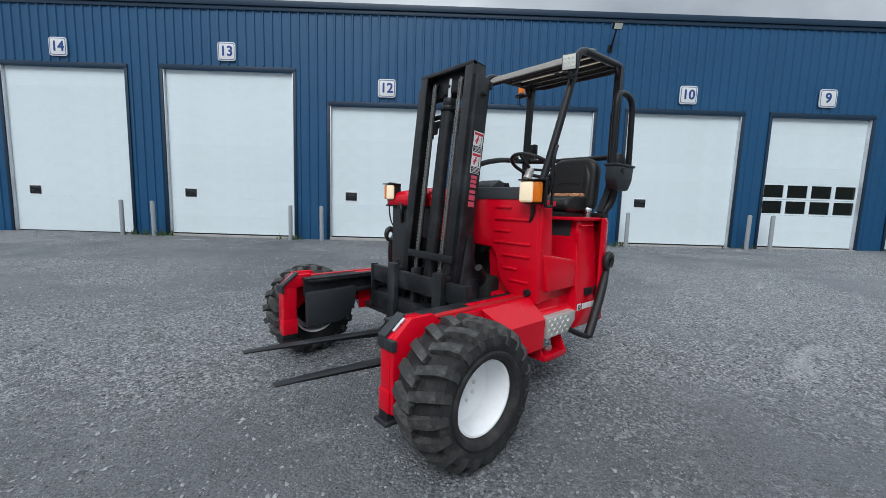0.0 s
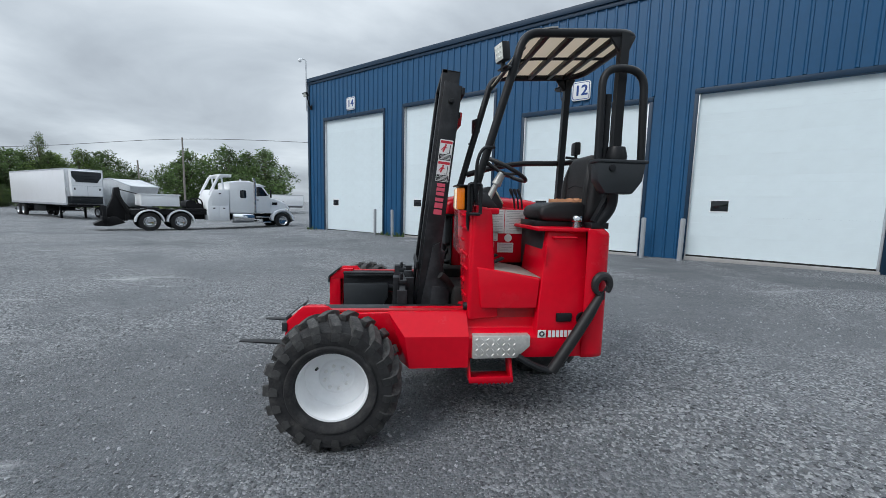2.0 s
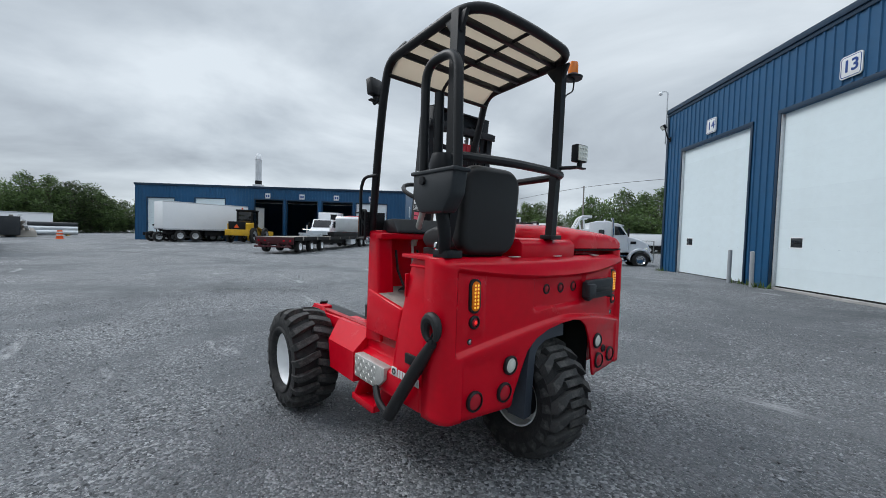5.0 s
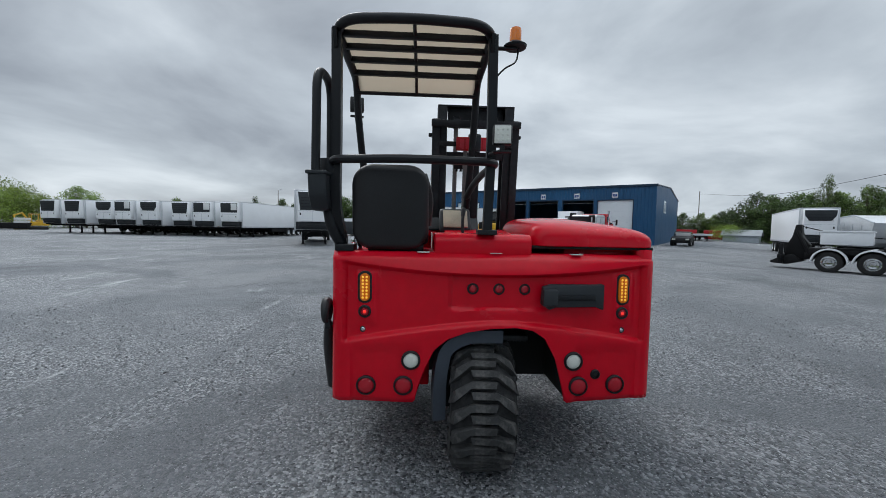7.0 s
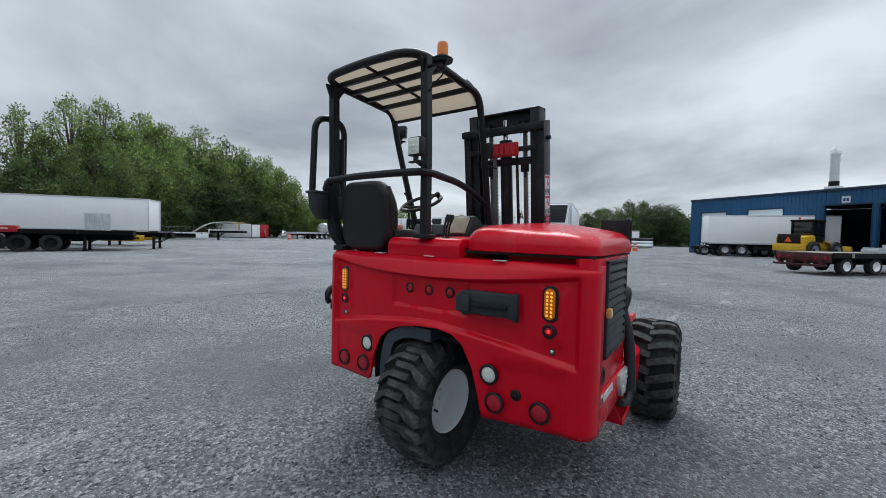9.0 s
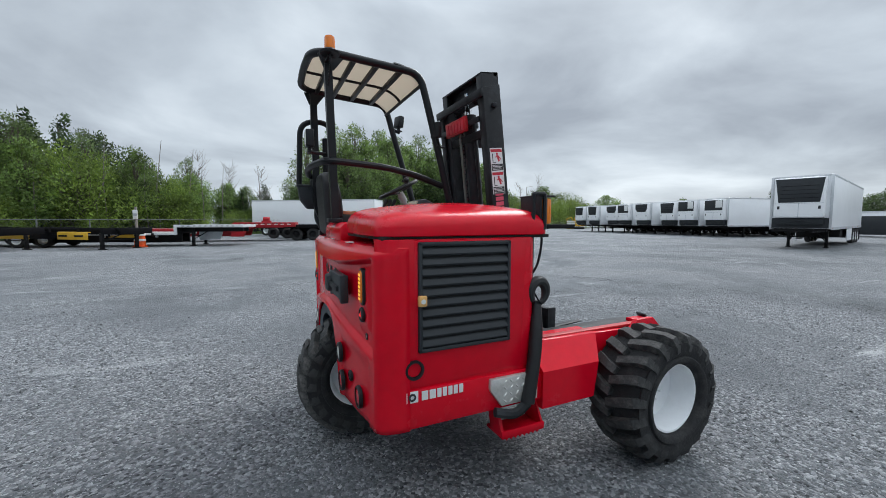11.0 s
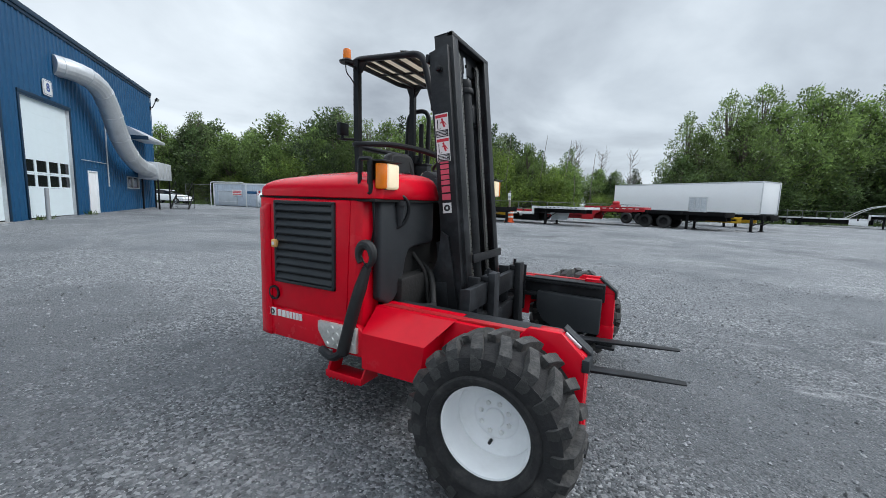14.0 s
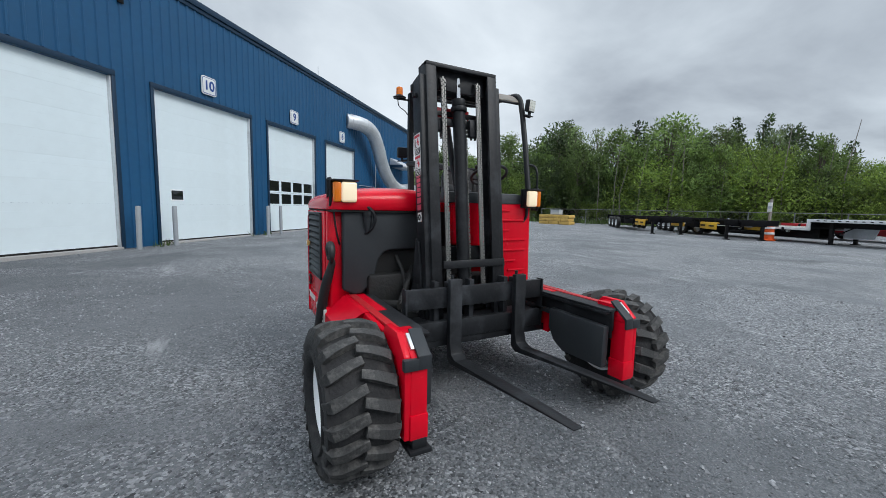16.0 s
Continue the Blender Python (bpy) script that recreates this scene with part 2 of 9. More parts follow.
def leaf_mat(name, a, b):
    ma = bpy.data.materials.new(name)
    ma.use_nodes = True
    nt = ma.node_tree
    p = nt.nodes["Principled BSDF"]
    N, L = nt.nodes.new, nt.links.new
    g = N("ShaderNodeNewGeometry"); oi = N("ShaderNodeObjectInfo")
    r = N("ShaderNodeValToRGB")
    r.color_ramp.elements[0].color, r.color_ramp.elements[1].color = (*a, 1), (*b, 1)
    L(g.outputs["Random Per Island"], r.inputs[0])
    hsv = N("ShaderNodeHueSaturation")
    mr = N("ShaderNodeMapRange"); mr.inputs["To Min"].default_value, mr.inputs["To Max"].default_value = 0.62, 1.38
    L(oi.outputs["Random"], mr.inputs["Value"])
    L(r.outputs[0], hsv.inputs["Color"])
    # noise paints lit and shaded clumps into the leaf colour
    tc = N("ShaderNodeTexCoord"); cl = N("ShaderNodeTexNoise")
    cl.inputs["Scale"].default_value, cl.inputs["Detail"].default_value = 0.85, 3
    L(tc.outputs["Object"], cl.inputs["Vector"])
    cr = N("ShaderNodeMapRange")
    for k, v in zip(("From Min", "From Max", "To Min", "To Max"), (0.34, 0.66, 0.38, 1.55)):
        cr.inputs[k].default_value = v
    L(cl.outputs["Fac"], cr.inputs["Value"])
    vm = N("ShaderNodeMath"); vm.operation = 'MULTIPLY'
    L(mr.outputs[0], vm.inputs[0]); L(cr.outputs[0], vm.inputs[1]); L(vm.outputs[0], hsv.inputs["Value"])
    L(hsv.outputs[0], p.inputs["Base Color"])
    p.inputs["Roughness"].default_value = 0.55
    tr = N("ShaderNodeBsdfTranslucent"); mx = N("ShaderNodeMixShader"); mx.inputs[0].default_value = 0.45
    L(hsv.outputs[0], tr.inputs["Color"])
    out = nt.nodes["Material Output"]
    L(p.outputs[0], mx.inputs[1]); L(tr.outputs[0], mx.inputs[2]); L(mx.outputs[0], out.inputs["Surface"])
    return ma


LEAF = leaf_mat("leaf_green", (0.090, 0.148, 0.040), (0.200, 0.290, 0.080))
LEAF_S = leaf_mat("leaf_deep_green", (0.052, 0.090, 0.032), (0.115, 0.175, 0.058))
LEAF_Y = leaf_mat("leaf_yellow_green", (0.120, 0.190, 0.032), (0.235, 0.325, 0.060))
LEAF_G = leaf_mat("leaf_grey_green", (0.095, 0.148, 0.050), (0.24, 0.32, 0.125))
LEAF_D = leaf_mat("leaf_dark_green", (0.025, 0.05, 0.018), (0.06, 0.10, 0.03))


def ground_mat():
    ma = bpy.data.materials.new("worn_asphalt_gravel")
    ma.use_nodes = True
    nt = ma.node_tree
    b = nt.nodes["Principled BSDF"]
    N, L = nt.nodes.new, nt.links.new
    tc = N("ShaderNodeTexCoord")
    P = tc.outputs["Object"]

    def noise_tex(scale, detail=5, rough=0.55, dist=0.0):
        n = N("ShaderNodeTexNoise")
        n.inputs["Scale"].default_value, n.inputs["Detail"].default_value = scale, detail
        n.inputs["Roughness"].default_value, n.inputs["Distortion"].default_value = rough, dist
        L(P, n.inputs["Vector"])
        return n.outputs["Fac"]

    def rng(v, a, b_, c, d):
        r = N("ShaderNodeMapRange")
        for k, x in zip(("From Min", "From Max", "To Min", "To Max"), (a, b_, c, d)):
            r.inputs[k].default_value = x
        L(v, r.inputs["Value"])
        return r.outputs[0]

    def mixc(f, a, c):
        m = N("ShaderNodeMix"); m.data_type = 'RGBA'
        L(f, m.inputs[0])
        for s, v in ((6, a), (7, c)):
            if isinstance(v, tuple):
                m.inputs[s].default_value = (*v, 1)
            else:
                L(v, m.inputs[s])
        return m.outputs[2]

    def mult(a, c):
        m = N("ShaderNodeMath"); m.operation = 'MULTIPLY'
        L(a, m.inputs[0])
        if isinstance(c, float):
            m.inputs[1].default_value = c
        else:
            L(c, m.inputs[1])
        return m.outputs[0]

    def cells(scale, rand=1.0):
        n = N("ShaderNodeTexVoronoi")
        n.inputs["Scale"].default_value, n.inputs["Randomness"].default_value = scale, rand
        L(P, n.inputs["Vector"])
        c = N("ShaderNodeSeparateColor")
        L(n.outputs["Color"], c.inputs[0])
        return n.outputs["Distance"], c.outputs[0], c.outputs[1]

    big_d, big_a, big_b = cells(34)
    sm_d, sm_a, sm_b = cells(52)
    fi_d, fi_a, fi_b = cells(120)
    broad = noise_tex(0.13, 5, 0.6, 0.6)
    mid = noise_tex(0.9, 7, 0.62, 0.3)
    base = mixc(rng(broad, 0.38, 0.64, 0, 1), (0.088, 0.096, 0.105), (0.160, 0.171, 0.182))
    base = mixc(rng(mid, 0.38, 0.70, 0, 0.55), base, (0.215, 0.223, 0.233))
    base = mixc(rng(noise_tex(3.2, 6, 0.65), 0.52, 0.70, 0, 0.55), base, (0.062, 0.066, 0.072))
    # fine grains everywhere, broken stone where the binder is worn off
    fines = mixc(fi_a, (0.038, 0.042, 0.046), (0.245, 0.256, 0.268))
    base = mixc(rng(noise_tex(0.55, 6, 0.65), 0.38, 0.62, 0.22, 0.55), base, fines)
    worn = rng(noise_tex(0.30, 7, 0.62, 0.5), 0.42, 0.55, 0.08, 0.85)
    stones = mixc(sm_a, (0.017, 0.019, 0.022), (0.440, 0.450, 0.462))
    base = mixc(mult(worn, rng(sm_b, 0.30, 0.55, 0.0, 1)), base, stones)
    # single larger pale chips
    chip = mult(mult(rng(big_d, 0.16, 0.26, 1, 0), rng(big_a, 0.70, 0.74, 0, 1)), rng(worn, 0.1, 0.8, 0.25, 1.0))
    base = mixc(chip, base, mixc(big_b, (0.22, 0.225, 0.23), (0.62, 0.63, 0.64)))
    # small bright broken chips
    tn_d, tn_a, tn_b = cells(78)
    tiny = mult(mult(rng(tn_d, 0.20, 0.32, 1, 0), rng(tn_a, 0.76, 0.80, 0, 1)), rng(worn, 0.1, 0.8, 0.45, 1.0))
    base = mixc(tiny, base, mixc(tn_b, (0.26, 0.265, 0.27), (0.66, 0.67, 0.68)))
    dark_chip = mult(rng(big_d, 0.20, 0.30, 1, 0), rng(big_a, 0.16, 0.12, 0, 0.7))
    base = mixc(dark_chip, base, (0.026, 0.028, 0.030))
    # pale scuffs of ground stone, streaky, and dark damp patches
    st = N("ShaderNodeMapping"); st.inputs["Scale"].default_value = (0.30, 1.5, 1); st.inputs["Rotation"].default_value = (0, 0, radians(35))
    L(P, st.inputs["Vector"])
    sn = N("ShaderNodeTexNoise"); sn.inputs["Scale"].default_value = 0.8; sn.inputs["Detail"].default_value = 10; sn.inputs["Roughness"].default_value = 0.70
    L(st.outputs[0], sn.inputs["Vector"])
    base = mixc(rng(sn.outputs["Fac"], 0.605, 0.70, 0, 0.8), base, (0.44, 0.447, 0.455))
    s2 = N("ShaderNodeMapping"); s2.inputs["Scale"].default_value = (0.55, 1.7, 1); s2.inputs["Rotation"].default_value = (0, 0, radians(-28)); s2.inputs["Location"].default_value = (7.3, 2.1, 0)
    L(P, s2.inputs["Vector"])
    sn2 = N("ShaderNodeTexNoise"); sn2.inputs["Scale"].default_value = 0.9; sn2.inputs["Detail"].default_value = 8; sn2.inputs["Roughness"].default_value = 0.72
    L(s2.outputs[0], sn2.inputs["Vector"])
    base = mixc(rng(sn2.outputs["Fac"], 0.635, 0.72, 0, 0.75), base, (0.42, 0.427, 0.435))
    base = mixc(rng(noise_tex(0.22, 6, 0.6, 1.0), 0.60, 0.74, 0, 0.5), base, (0.055, 0.058, 0.062))
    # brightness put into the colour: a ramp that rises with x
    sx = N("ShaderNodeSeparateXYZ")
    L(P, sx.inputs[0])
    bright_x = N("ShaderNodeMath"); bright_x.operation = 'MULTIPLY_ADD'; bright_x.inputs[1].default_value = 2.2
    L(noise_tex(0.30, 4, 0.6), bright_x.inputs[0]); L(sx.outputs[0], bright_x.inputs[2])
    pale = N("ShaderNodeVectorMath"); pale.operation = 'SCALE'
    # and a second brightness ramp, rising with y and falling with x
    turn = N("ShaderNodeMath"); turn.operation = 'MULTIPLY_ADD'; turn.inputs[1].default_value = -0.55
    L(bright_x.outputs[0], turn.inputs[0]); L(sx.outputs[1], turn.inputs[2])
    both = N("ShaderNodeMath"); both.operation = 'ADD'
    L(rng(bright_x.outputs[0], 0.0, 4.5, 1.0, 1.20), both.inputs[0]); L(rng(turn.outputs[0], -1.5, 5.0, 0.0, 0.28), both.inputs[1])
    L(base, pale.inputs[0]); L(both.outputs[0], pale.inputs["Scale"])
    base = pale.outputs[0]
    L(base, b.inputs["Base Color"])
    b.inputs["Roughness"].default_value = 0.88
    b.inputs["Specular IOR Level"].default_value = 0.3
    h1 = N("ShaderNodeMath"); h1.operation = 'ADD'
    L(mult(sm_d, -0.8), h1.inputs[0]); L(mult(chip, 0.8), h1.inputs[1])
    hm = N("ShaderNodeMath"); hm.operation = 'ADD'
    L(h1.outputs[0], hm.inputs[0]); L(rng(noise_tex(9, 9, 0.75), 0, 1, 0, 1.6), hm.inputs[1])
    bp = N("ShaderNodeBump"); bp.inputs["Strength"].default_value = 1.0; bp.inputs["Distance"].default_value = 0.025
    L(hm.outputs[0], bp.inputs["Height"]); L(bp.outputs[0], b.inputs["Normal"])
    return ma


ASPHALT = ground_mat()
GRASS = mat("rough_grass", (0.07, 0.11, 0.03), 0.9, var=0.4, scale=3, island=0.4)


# ---- mesh helpers ----
def mesh_of(bm, name="mesh", smooth=32):
    me = bpy.data.meshes.new(name)
    if isinstance(bm, bmesh.types.BMesh):
        bmesh.ops.recalc_face_normals(bm, faces=bm.faces[:])
        bm.to_mesh(me)
        bm.free()
    else:
        v, f = bm
        me.from_pydata(v, [], f)
    if smooth:
        me.polygons.foreach_set("use_smooth", [True] * len(me.polygons))
        me.set_sharp_from_angle(angle=radians(smooth))
    return me


def part(name, bm, material, parent=None, label="", smooth=32, m=None):
    me = bm if isinstance(bm, bpy.types.Mesh) else mesh_of(bm, name, smooth)
    if material and not me.materials:
        me.materials.append(material)
    ob = new(name, me)
    if parent:
        ob.parent = parent
    if m is not None:
        ob.matrix_local = m
    if label:
        tagged(ob, label)
    return ob


def thing(name, m, label, category, group="", kind=""):
    return tagged_at(new(name), m, label, category, group, kind)


def tagged_at(ob, m, label, category, group="", kind=""):
    ob.matrix_world = m
    return tagged(ob, label, category, group, kind)


def bevelled(bm, r, seg=2, angle=25):
    if r > 0:
        ed = [e for e in bm.edges if len(e.link_faces) == 2 and e.calc_face_angle(0) > radians(angle)]
        bmesh.ops.bevel(bm, geom=ed, offset=r, segments=seg, profile=0.5, affect='EDGES', clamp_overlap=True)
    return bm


def bx(x0, x1, y0, y1, z0, z1, r=0.006, seg=2):
    bm = bmesh.new()
    bmesh.ops.create_cube(bm, size=1, matrix=Matrix.LocRotScale(((x0 + x1) / 2, (y0 + y1) / 2, (z0 + z1) / 2), None, (abs(x1 - x0), abs(y1 - y0), abs(z1 - z0))))
    return bevelled(bm, r, seg)


def prism(poly, axis, a, b, r=0.006, seg=2):
    """A polygon (pairs) extruded from a to b along an axis: 'x' pairs are (y, z), 'y' (x, z), 'z' (x, y)."""
    bm = bmesh.new()
    put = {'x': lambda p, h: (h, p[0], p[1]), 'y': lambda p, h: (p[0], h, p[1]), 'z': lambda p, h: (p[0], p[1], h)}[axis]
    lo = [bm.verts.new(put(p, a)) for p in poly]
    hi = [bm.verts.new(put(p, b)) for p in poly]
    n = len(poly)
    bm.faces.new(lo); bm.faces.new(hi)
    for i in range(n):
        bm.faces.new((lo[i], lo[(i + 1) % n], hi[(i + 1) % n], hi[i]))
    bmesh.ops.recalc_face_normals(bm, faces=bm.faces[:])
    return bevelled(bm, r, seg)


def cyl(p0, p1, r0, r1=None, n=20, bev=0.0):
    r1 = r0 if r1 is None else r1
    p0, p1 = Vector(p0), Vector(p1)
    bm = bmesh.new()
    q = (p1 - p0).to_track_quat('Z', 'Y').to_matrix().to_4x4()
    bmesh.ops.create_cone(bm, cap_ends=True, segments=n, radius1=r0, radius2=r1, depth=(p1 - p0).length, matrix=Matrix.Translation((p0 + p1) / 2) @ q)
    return bevelled(bm, bev, 2, 50)


def smooth_line(pts, k=6):
    """Points along a Catmull-Rom curve through pts."""
    p = [Vector(a) for a in pts]
    p = [p[0] * 2 - p[1]] + p + [p[-1] * 2 - p[-2]]
    out = []
    for i in range(1, len(p) - 2):
        for j in range(k):
            t = j / k
            a, b, c, d = p[i - 1:i + 3]
            out.append(0.5 * (2 * b + (c - a) * t + (2 * a - 5 * b + 4 * c - d) * t * t + (3 * b - a - 3 * c + d) * t ** 3))
    out.append(p[-2])
    return out


def rounded_line(pts, rad=0.08, k=5):
    """A polyline with its corners rounded."""
    p = [Vector(a) for a in pts]
    out = [p[0]]
    for i in range(1, len(p) - 1):
        a, b = (p[i - 1] - p[i]), (p[i + 1] - p[i])
        ra = min(rad, a.length * 0.45, b.length * 0.45)
        s, e = p[i] + a.normalized() * ra, p[i] + b.normalized() * ra
        for j in range(k + 1):
            t = j / k
            out.append((1 - t) ** 2 * s + 2 * t * (1 - t) * p[i] + t * t * e)
    out.append(p[-1])
    return out


def tube(pts, r, n=10, closed=False, flat=None):
    """A round (or flat: (w, h)) tube along points."""
    pts = [Vector(p) for p in pts]
    bm = bmesh.new()
    rings, m = [], len(pts)
    up = None
    for i, p in enumerate(pts):
        a = pts[(i - 1) % m] if closed or i else p
        b = pts[(i + 1) % m] if closed or i < m - 1 else p
        d = (b - a).normalized()
        if up is None:
            up = Vector((0, 0, 1)) if abs(d.z) < 0.9 else Vector((1, 0, 0))
        s = d.cross(up)
        s = s.normalized() if s.length > 1e-6 else d.orthogonal().normalized()
        up = s.cross(d).normalized()
        rr = r[i] if isinstance(r, (list, tuple)) else r
        ring = []
        for j in range(n):
            t = 2 * math.pi * j / n
            if flat:
                c, q = math.cos(t), math.sin(t)
                k = max(abs(c), abs(q))
                ring.append(bm.verts.new(p + s * (c / k * flat[0] / 2) + up * (q / k * flat[1] / 2)))
            else:
                ring.append(bm.verts.new(p + (s * math.cos(t) + up * math.sin(t)) * rr))
        rings.append(ring)
    for i in range(m if closed else m - 1):
        A, B = rings[i], rings[(i + 1) % m]
        for j in range(n):
            bm.faces.new((A[j], A[(j + 1) % n], B[(j + 1) % n], B[j]))
    if not closed:
        bm.faces.new(rings[0]); bm.faces.new(rings[-1])
    return bm


def lathe(profile, n=40, axis='y', origin=(0, 0, 0)):
    """A profile of (radius, height) pairs turned about an axis."""
    bm = bmesh.new()
    o = Vector(origin)
    rings = []
    for r, h in profile:
        ring = []
        for j in range(n):
            t = 2 * math.pi * j / n
            c, s = r * math.cos(t), r * math.sin(t)
            v = {'y': (c, h, s), 'z': (c, s, h), 'x': (h, c, s)}[axis]
            ring.append(bm.verts.new(o + Vector(v)))
        rings.append(ring)
    for A, B in zip(rings, rings[1:]):
        for j in range(n):
            bm.faces.new((A[j], A[(j + 1) % n], B[(j + 1) % n], B[j]))
    bmesh.ops.remove_doubles(bm, verts=bm.verts[:], dist=1e-5)
    return bm


def join(*bms):
    out = bmesh.new()
    for b in bms:
        me = bpy.data.meshes.new("tmp")
        b.to_mesh(me)
        b.free()
        out.from_mesh(me)
        bpy.data.meshes.remove(me)
    return out


def moved(bm, m):
    bm.transform(m)
    return bm


def ball(c, r, n=14, sx=1, sy=1, sz=1):
    bm = bmesh.new()
    bmesh.ops.create_uvsphere(bm, u_segments=n, v_segments=max(6, n // 2), radius=r, matrix=Matrix.Translation(c) @ Matrix.Diagonal((sx, sy, sz, 1)))
    return bm


def letters(text, size, depth=0.004, bold=0.0):
    """Flat characters of the built-in font, standing in the xz plane, centred, facing -y."""
    cu = bpy.data.curves.new("letters", 'FONT')
    cu.body, cu.size, cu.extrude, cu.align_x, cu.align_y = text, size, depth, 'CENTER', 'CENTER'
    ob = bpy.data.objects.new("letters", cu)
    me = bpy.data.meshes.new_from_object(ob)
    bpy.data.objects.remove(ob)
    bpy.data.curves.remove(cu)
    me.transform(Matrix.Rotation(radians(90), 4, 'X'))
    if bold:
        # heavier strokes: the same outline laid over itself a little to each side
        copies = []
        for k in range(9):
            b = bmesh.new()
            b.from_mesh(me)
            if k:
                t = radians(45 * k)
                b.transform(Matrix.Translation((bold * math.cos(t), -0.0004 * k, bold * math.sin(t))))
            copies.append(b)
        both = join(*copies)
        both.to_mesh(me)
        both.free()
    return me


def gz(x, y):
    """Height of the yard: it falls gently away from the workshop."""
    up = 0.0135 * min(34.0, max(0.0, -x - 2.2)) * (1 - max(0.0, min(1.0, (y - 15) / 10)))
    far = max(0.0, min(45.0, x - 3.0))
    k = max(0.0, min(1.0, (y + 10) / 18))
    back = 0.004 * max(0.0, min(12.0, -y - 4)) * max(0.0, min(1.0, (x + 6) / 8))
    # a shallow drain runs along the far gable
    side = min(11.0, max(0.0, -(0.62 * (x - 33.9) + 0.79 * (y + 22.9)) - 2.0))
    return up + back - 0.005 * far * k - 0.038 * side * max(0.0, min(1.0, (x - 3) / 12))


def at(x, y, ang=0.0, dz=0.0):
    return pose(x, y, gz(x, y) + dz, 0, 0, ang)


# ---- ground ----
def build_ground():
    ring = [0, 1, 2, 3, 4, 5, 6, 7, 8, 10, 12, 15, 18, 22, 27, 33, 40, 48, 58, 70, 90, 130, 220, 420, 900, 2200]
    n = 72
    v, f = [(0, 0, 0)], []
    for r in ring[1:]:
        for j in range(n):
            t = 2 * math.pi * j / n
            x, y = r * math.cos(t), r * math.sin(t)
            v.append((x, y, gz(x, y)))
    for j in range(n):
        f.append((0, 1 + j, 1 + (j + 1) % n))
    for k in range(len(ring) - 2):
        a, b = 1 + k * n, 1 + (k + 1) * n
        for j in range(n):
            f.append((a + j, b + j, b + (j + 1) % n, a + (j + 1) % n))
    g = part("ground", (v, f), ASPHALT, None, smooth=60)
    tagged(g, "worn grey asphalt and gravel yard with pale scuffs", "ground", kind="structure")
    return g


build_ground()

# ---- the forklift ----
LIFT = thing("truck_mounted_forklift", pose(0, 0, 0),
             "red three-wheeled truck-mounted forklift with black mast, canopy and white rims", "forklift")


def P(name, bm, material, label="", parent=LIFT, smooth=32, m=None):
    return part(name, bm, material, parent, label, smooth, m)


def lug_tyre(R, w, rim):
    """A tractor-like tyre carcass about the y axis, with bulging walls."""
    h = w / 2
    prof = [(rim - 0.012, -h * 0.72), (rim, -h * 0.80), (rim + 0.03, -h * 0.92), (rim + (R - rim) * 0.45, -h * 1.0), (rim + (R - rim) * 0.70, -h * 0.97),
            (R - 0.068, -h * 0.87), (R - 0.050, -h * 0.64), (R - 0.043, -h * 0.3), (R - 0.041, 0), (R - 0.043, h * 0.3), (R - 0.050, h * 0.64), (R - 0.068, h * 0.87),
            (rim + (R - rim) * 0.70, h * 0.97), (rim + (R - rim) * 0.45, h * 1.0), (rim + 0.03, h * 0.92), (rim, h * 0.80), (rim - 0.012, h * 0.72)]
    return mesh_of(lathe(prof, 56), "tyre", 40)


def tread_lug(R, w, side, slant, hw0, straight=False):
    """One slanted tread bar running from the tyre's middle over its shoulder."""
    h = w / 2
    bm = bmesh.new()
    rings = []
    bar = ((0.0, -0.05, R - 0.004, R - 0.05, 0.92), (0.08, 0.30, R, R - 0.05, 1.0), (0.17, 0.62, R - 0.004, R - 0.06, 1.08),
           (0.235, 0.88, R - 0.022, R - 0.08, 1.22), (0.25, 1.02, R - 0.075, R - 0.11, 1.15))
    if straight:
        bar = ((0.0, -0.36, R - 0.003, R - 0.05, 1.0), (0.0, 0.36, R, R - 0.05, 1.0), (0.075, 0.58, R - 0.004, R - 0.06, 1.45),
               (0.165, 0.86, R - 0.022, R - 0.08, 1.75), (0.20, 1.02, R - 0.085, R - 0.12, 1.6))
    for dt, yy, top, base, hw in bar:
        th, y = dt * slant, side * h * yy
        a = hw * hw0 / R
        ring = []
        for s, r in ((-1, base), (-0.90, top - 0.004), (-0.83, top), (0.83, top), (0.90, top - 0.004), (1, base)):
            q = th + s * a
            ring.append(bm.verts.new((r * math.cos(q), y + s * side * -0.006, r * math.sin(q))))
        rings.append(ring)
    for A, B in zip(rings, rings[1:]):
        for j in range(5):
            bm.faces.new((A[j], A[j + 1], B[j + 1], B[j]))
    bm.faces.new(rings[0]); bm.faces.new(rings[-1])
    me = mesh_of(bm, "tread_lug", 30)
    me.materials.append(RUBBER_L)
    return me


TYRE = (lug_tyre(0.411, 0.365, 0.214), [tread_lug(0.411, 0.365, s, 0.62, 0.0275) for s in (-1, 1)], 19)
TYRE_R = (lug_tyre(0.414, 0.385, 0.214), [tread_lug(0.414, 0.385, s, -0.9, 0.0232, True) for s in (-1, 1)], 21)
# deep-dish rim, dish open towards +y
RIM = mesh_of(lathe([(0.219, 0.168), (0.214, 0.178), (0.202, 0.176), (0.196, 0.162), (0.193, 0.120), (0.189, 0.04), (0.192, 0.022), (0.15, 0.012), (0.112, 0.012), (0.104, 0.020), (0.096, 0.024), (0.048, 0.024),
                     (0.044, 0.034), (0.0, 0.034)], 48), "rim", 30)
RIM_OUT = mesh_of(lathe([(0.193, -0.16), (0.210, -0.165), (0.217, -0.15), (0.214, -0.05), (0.214, 0.05), (0.216, 0.165)], 48), "rim_barrel", 30)
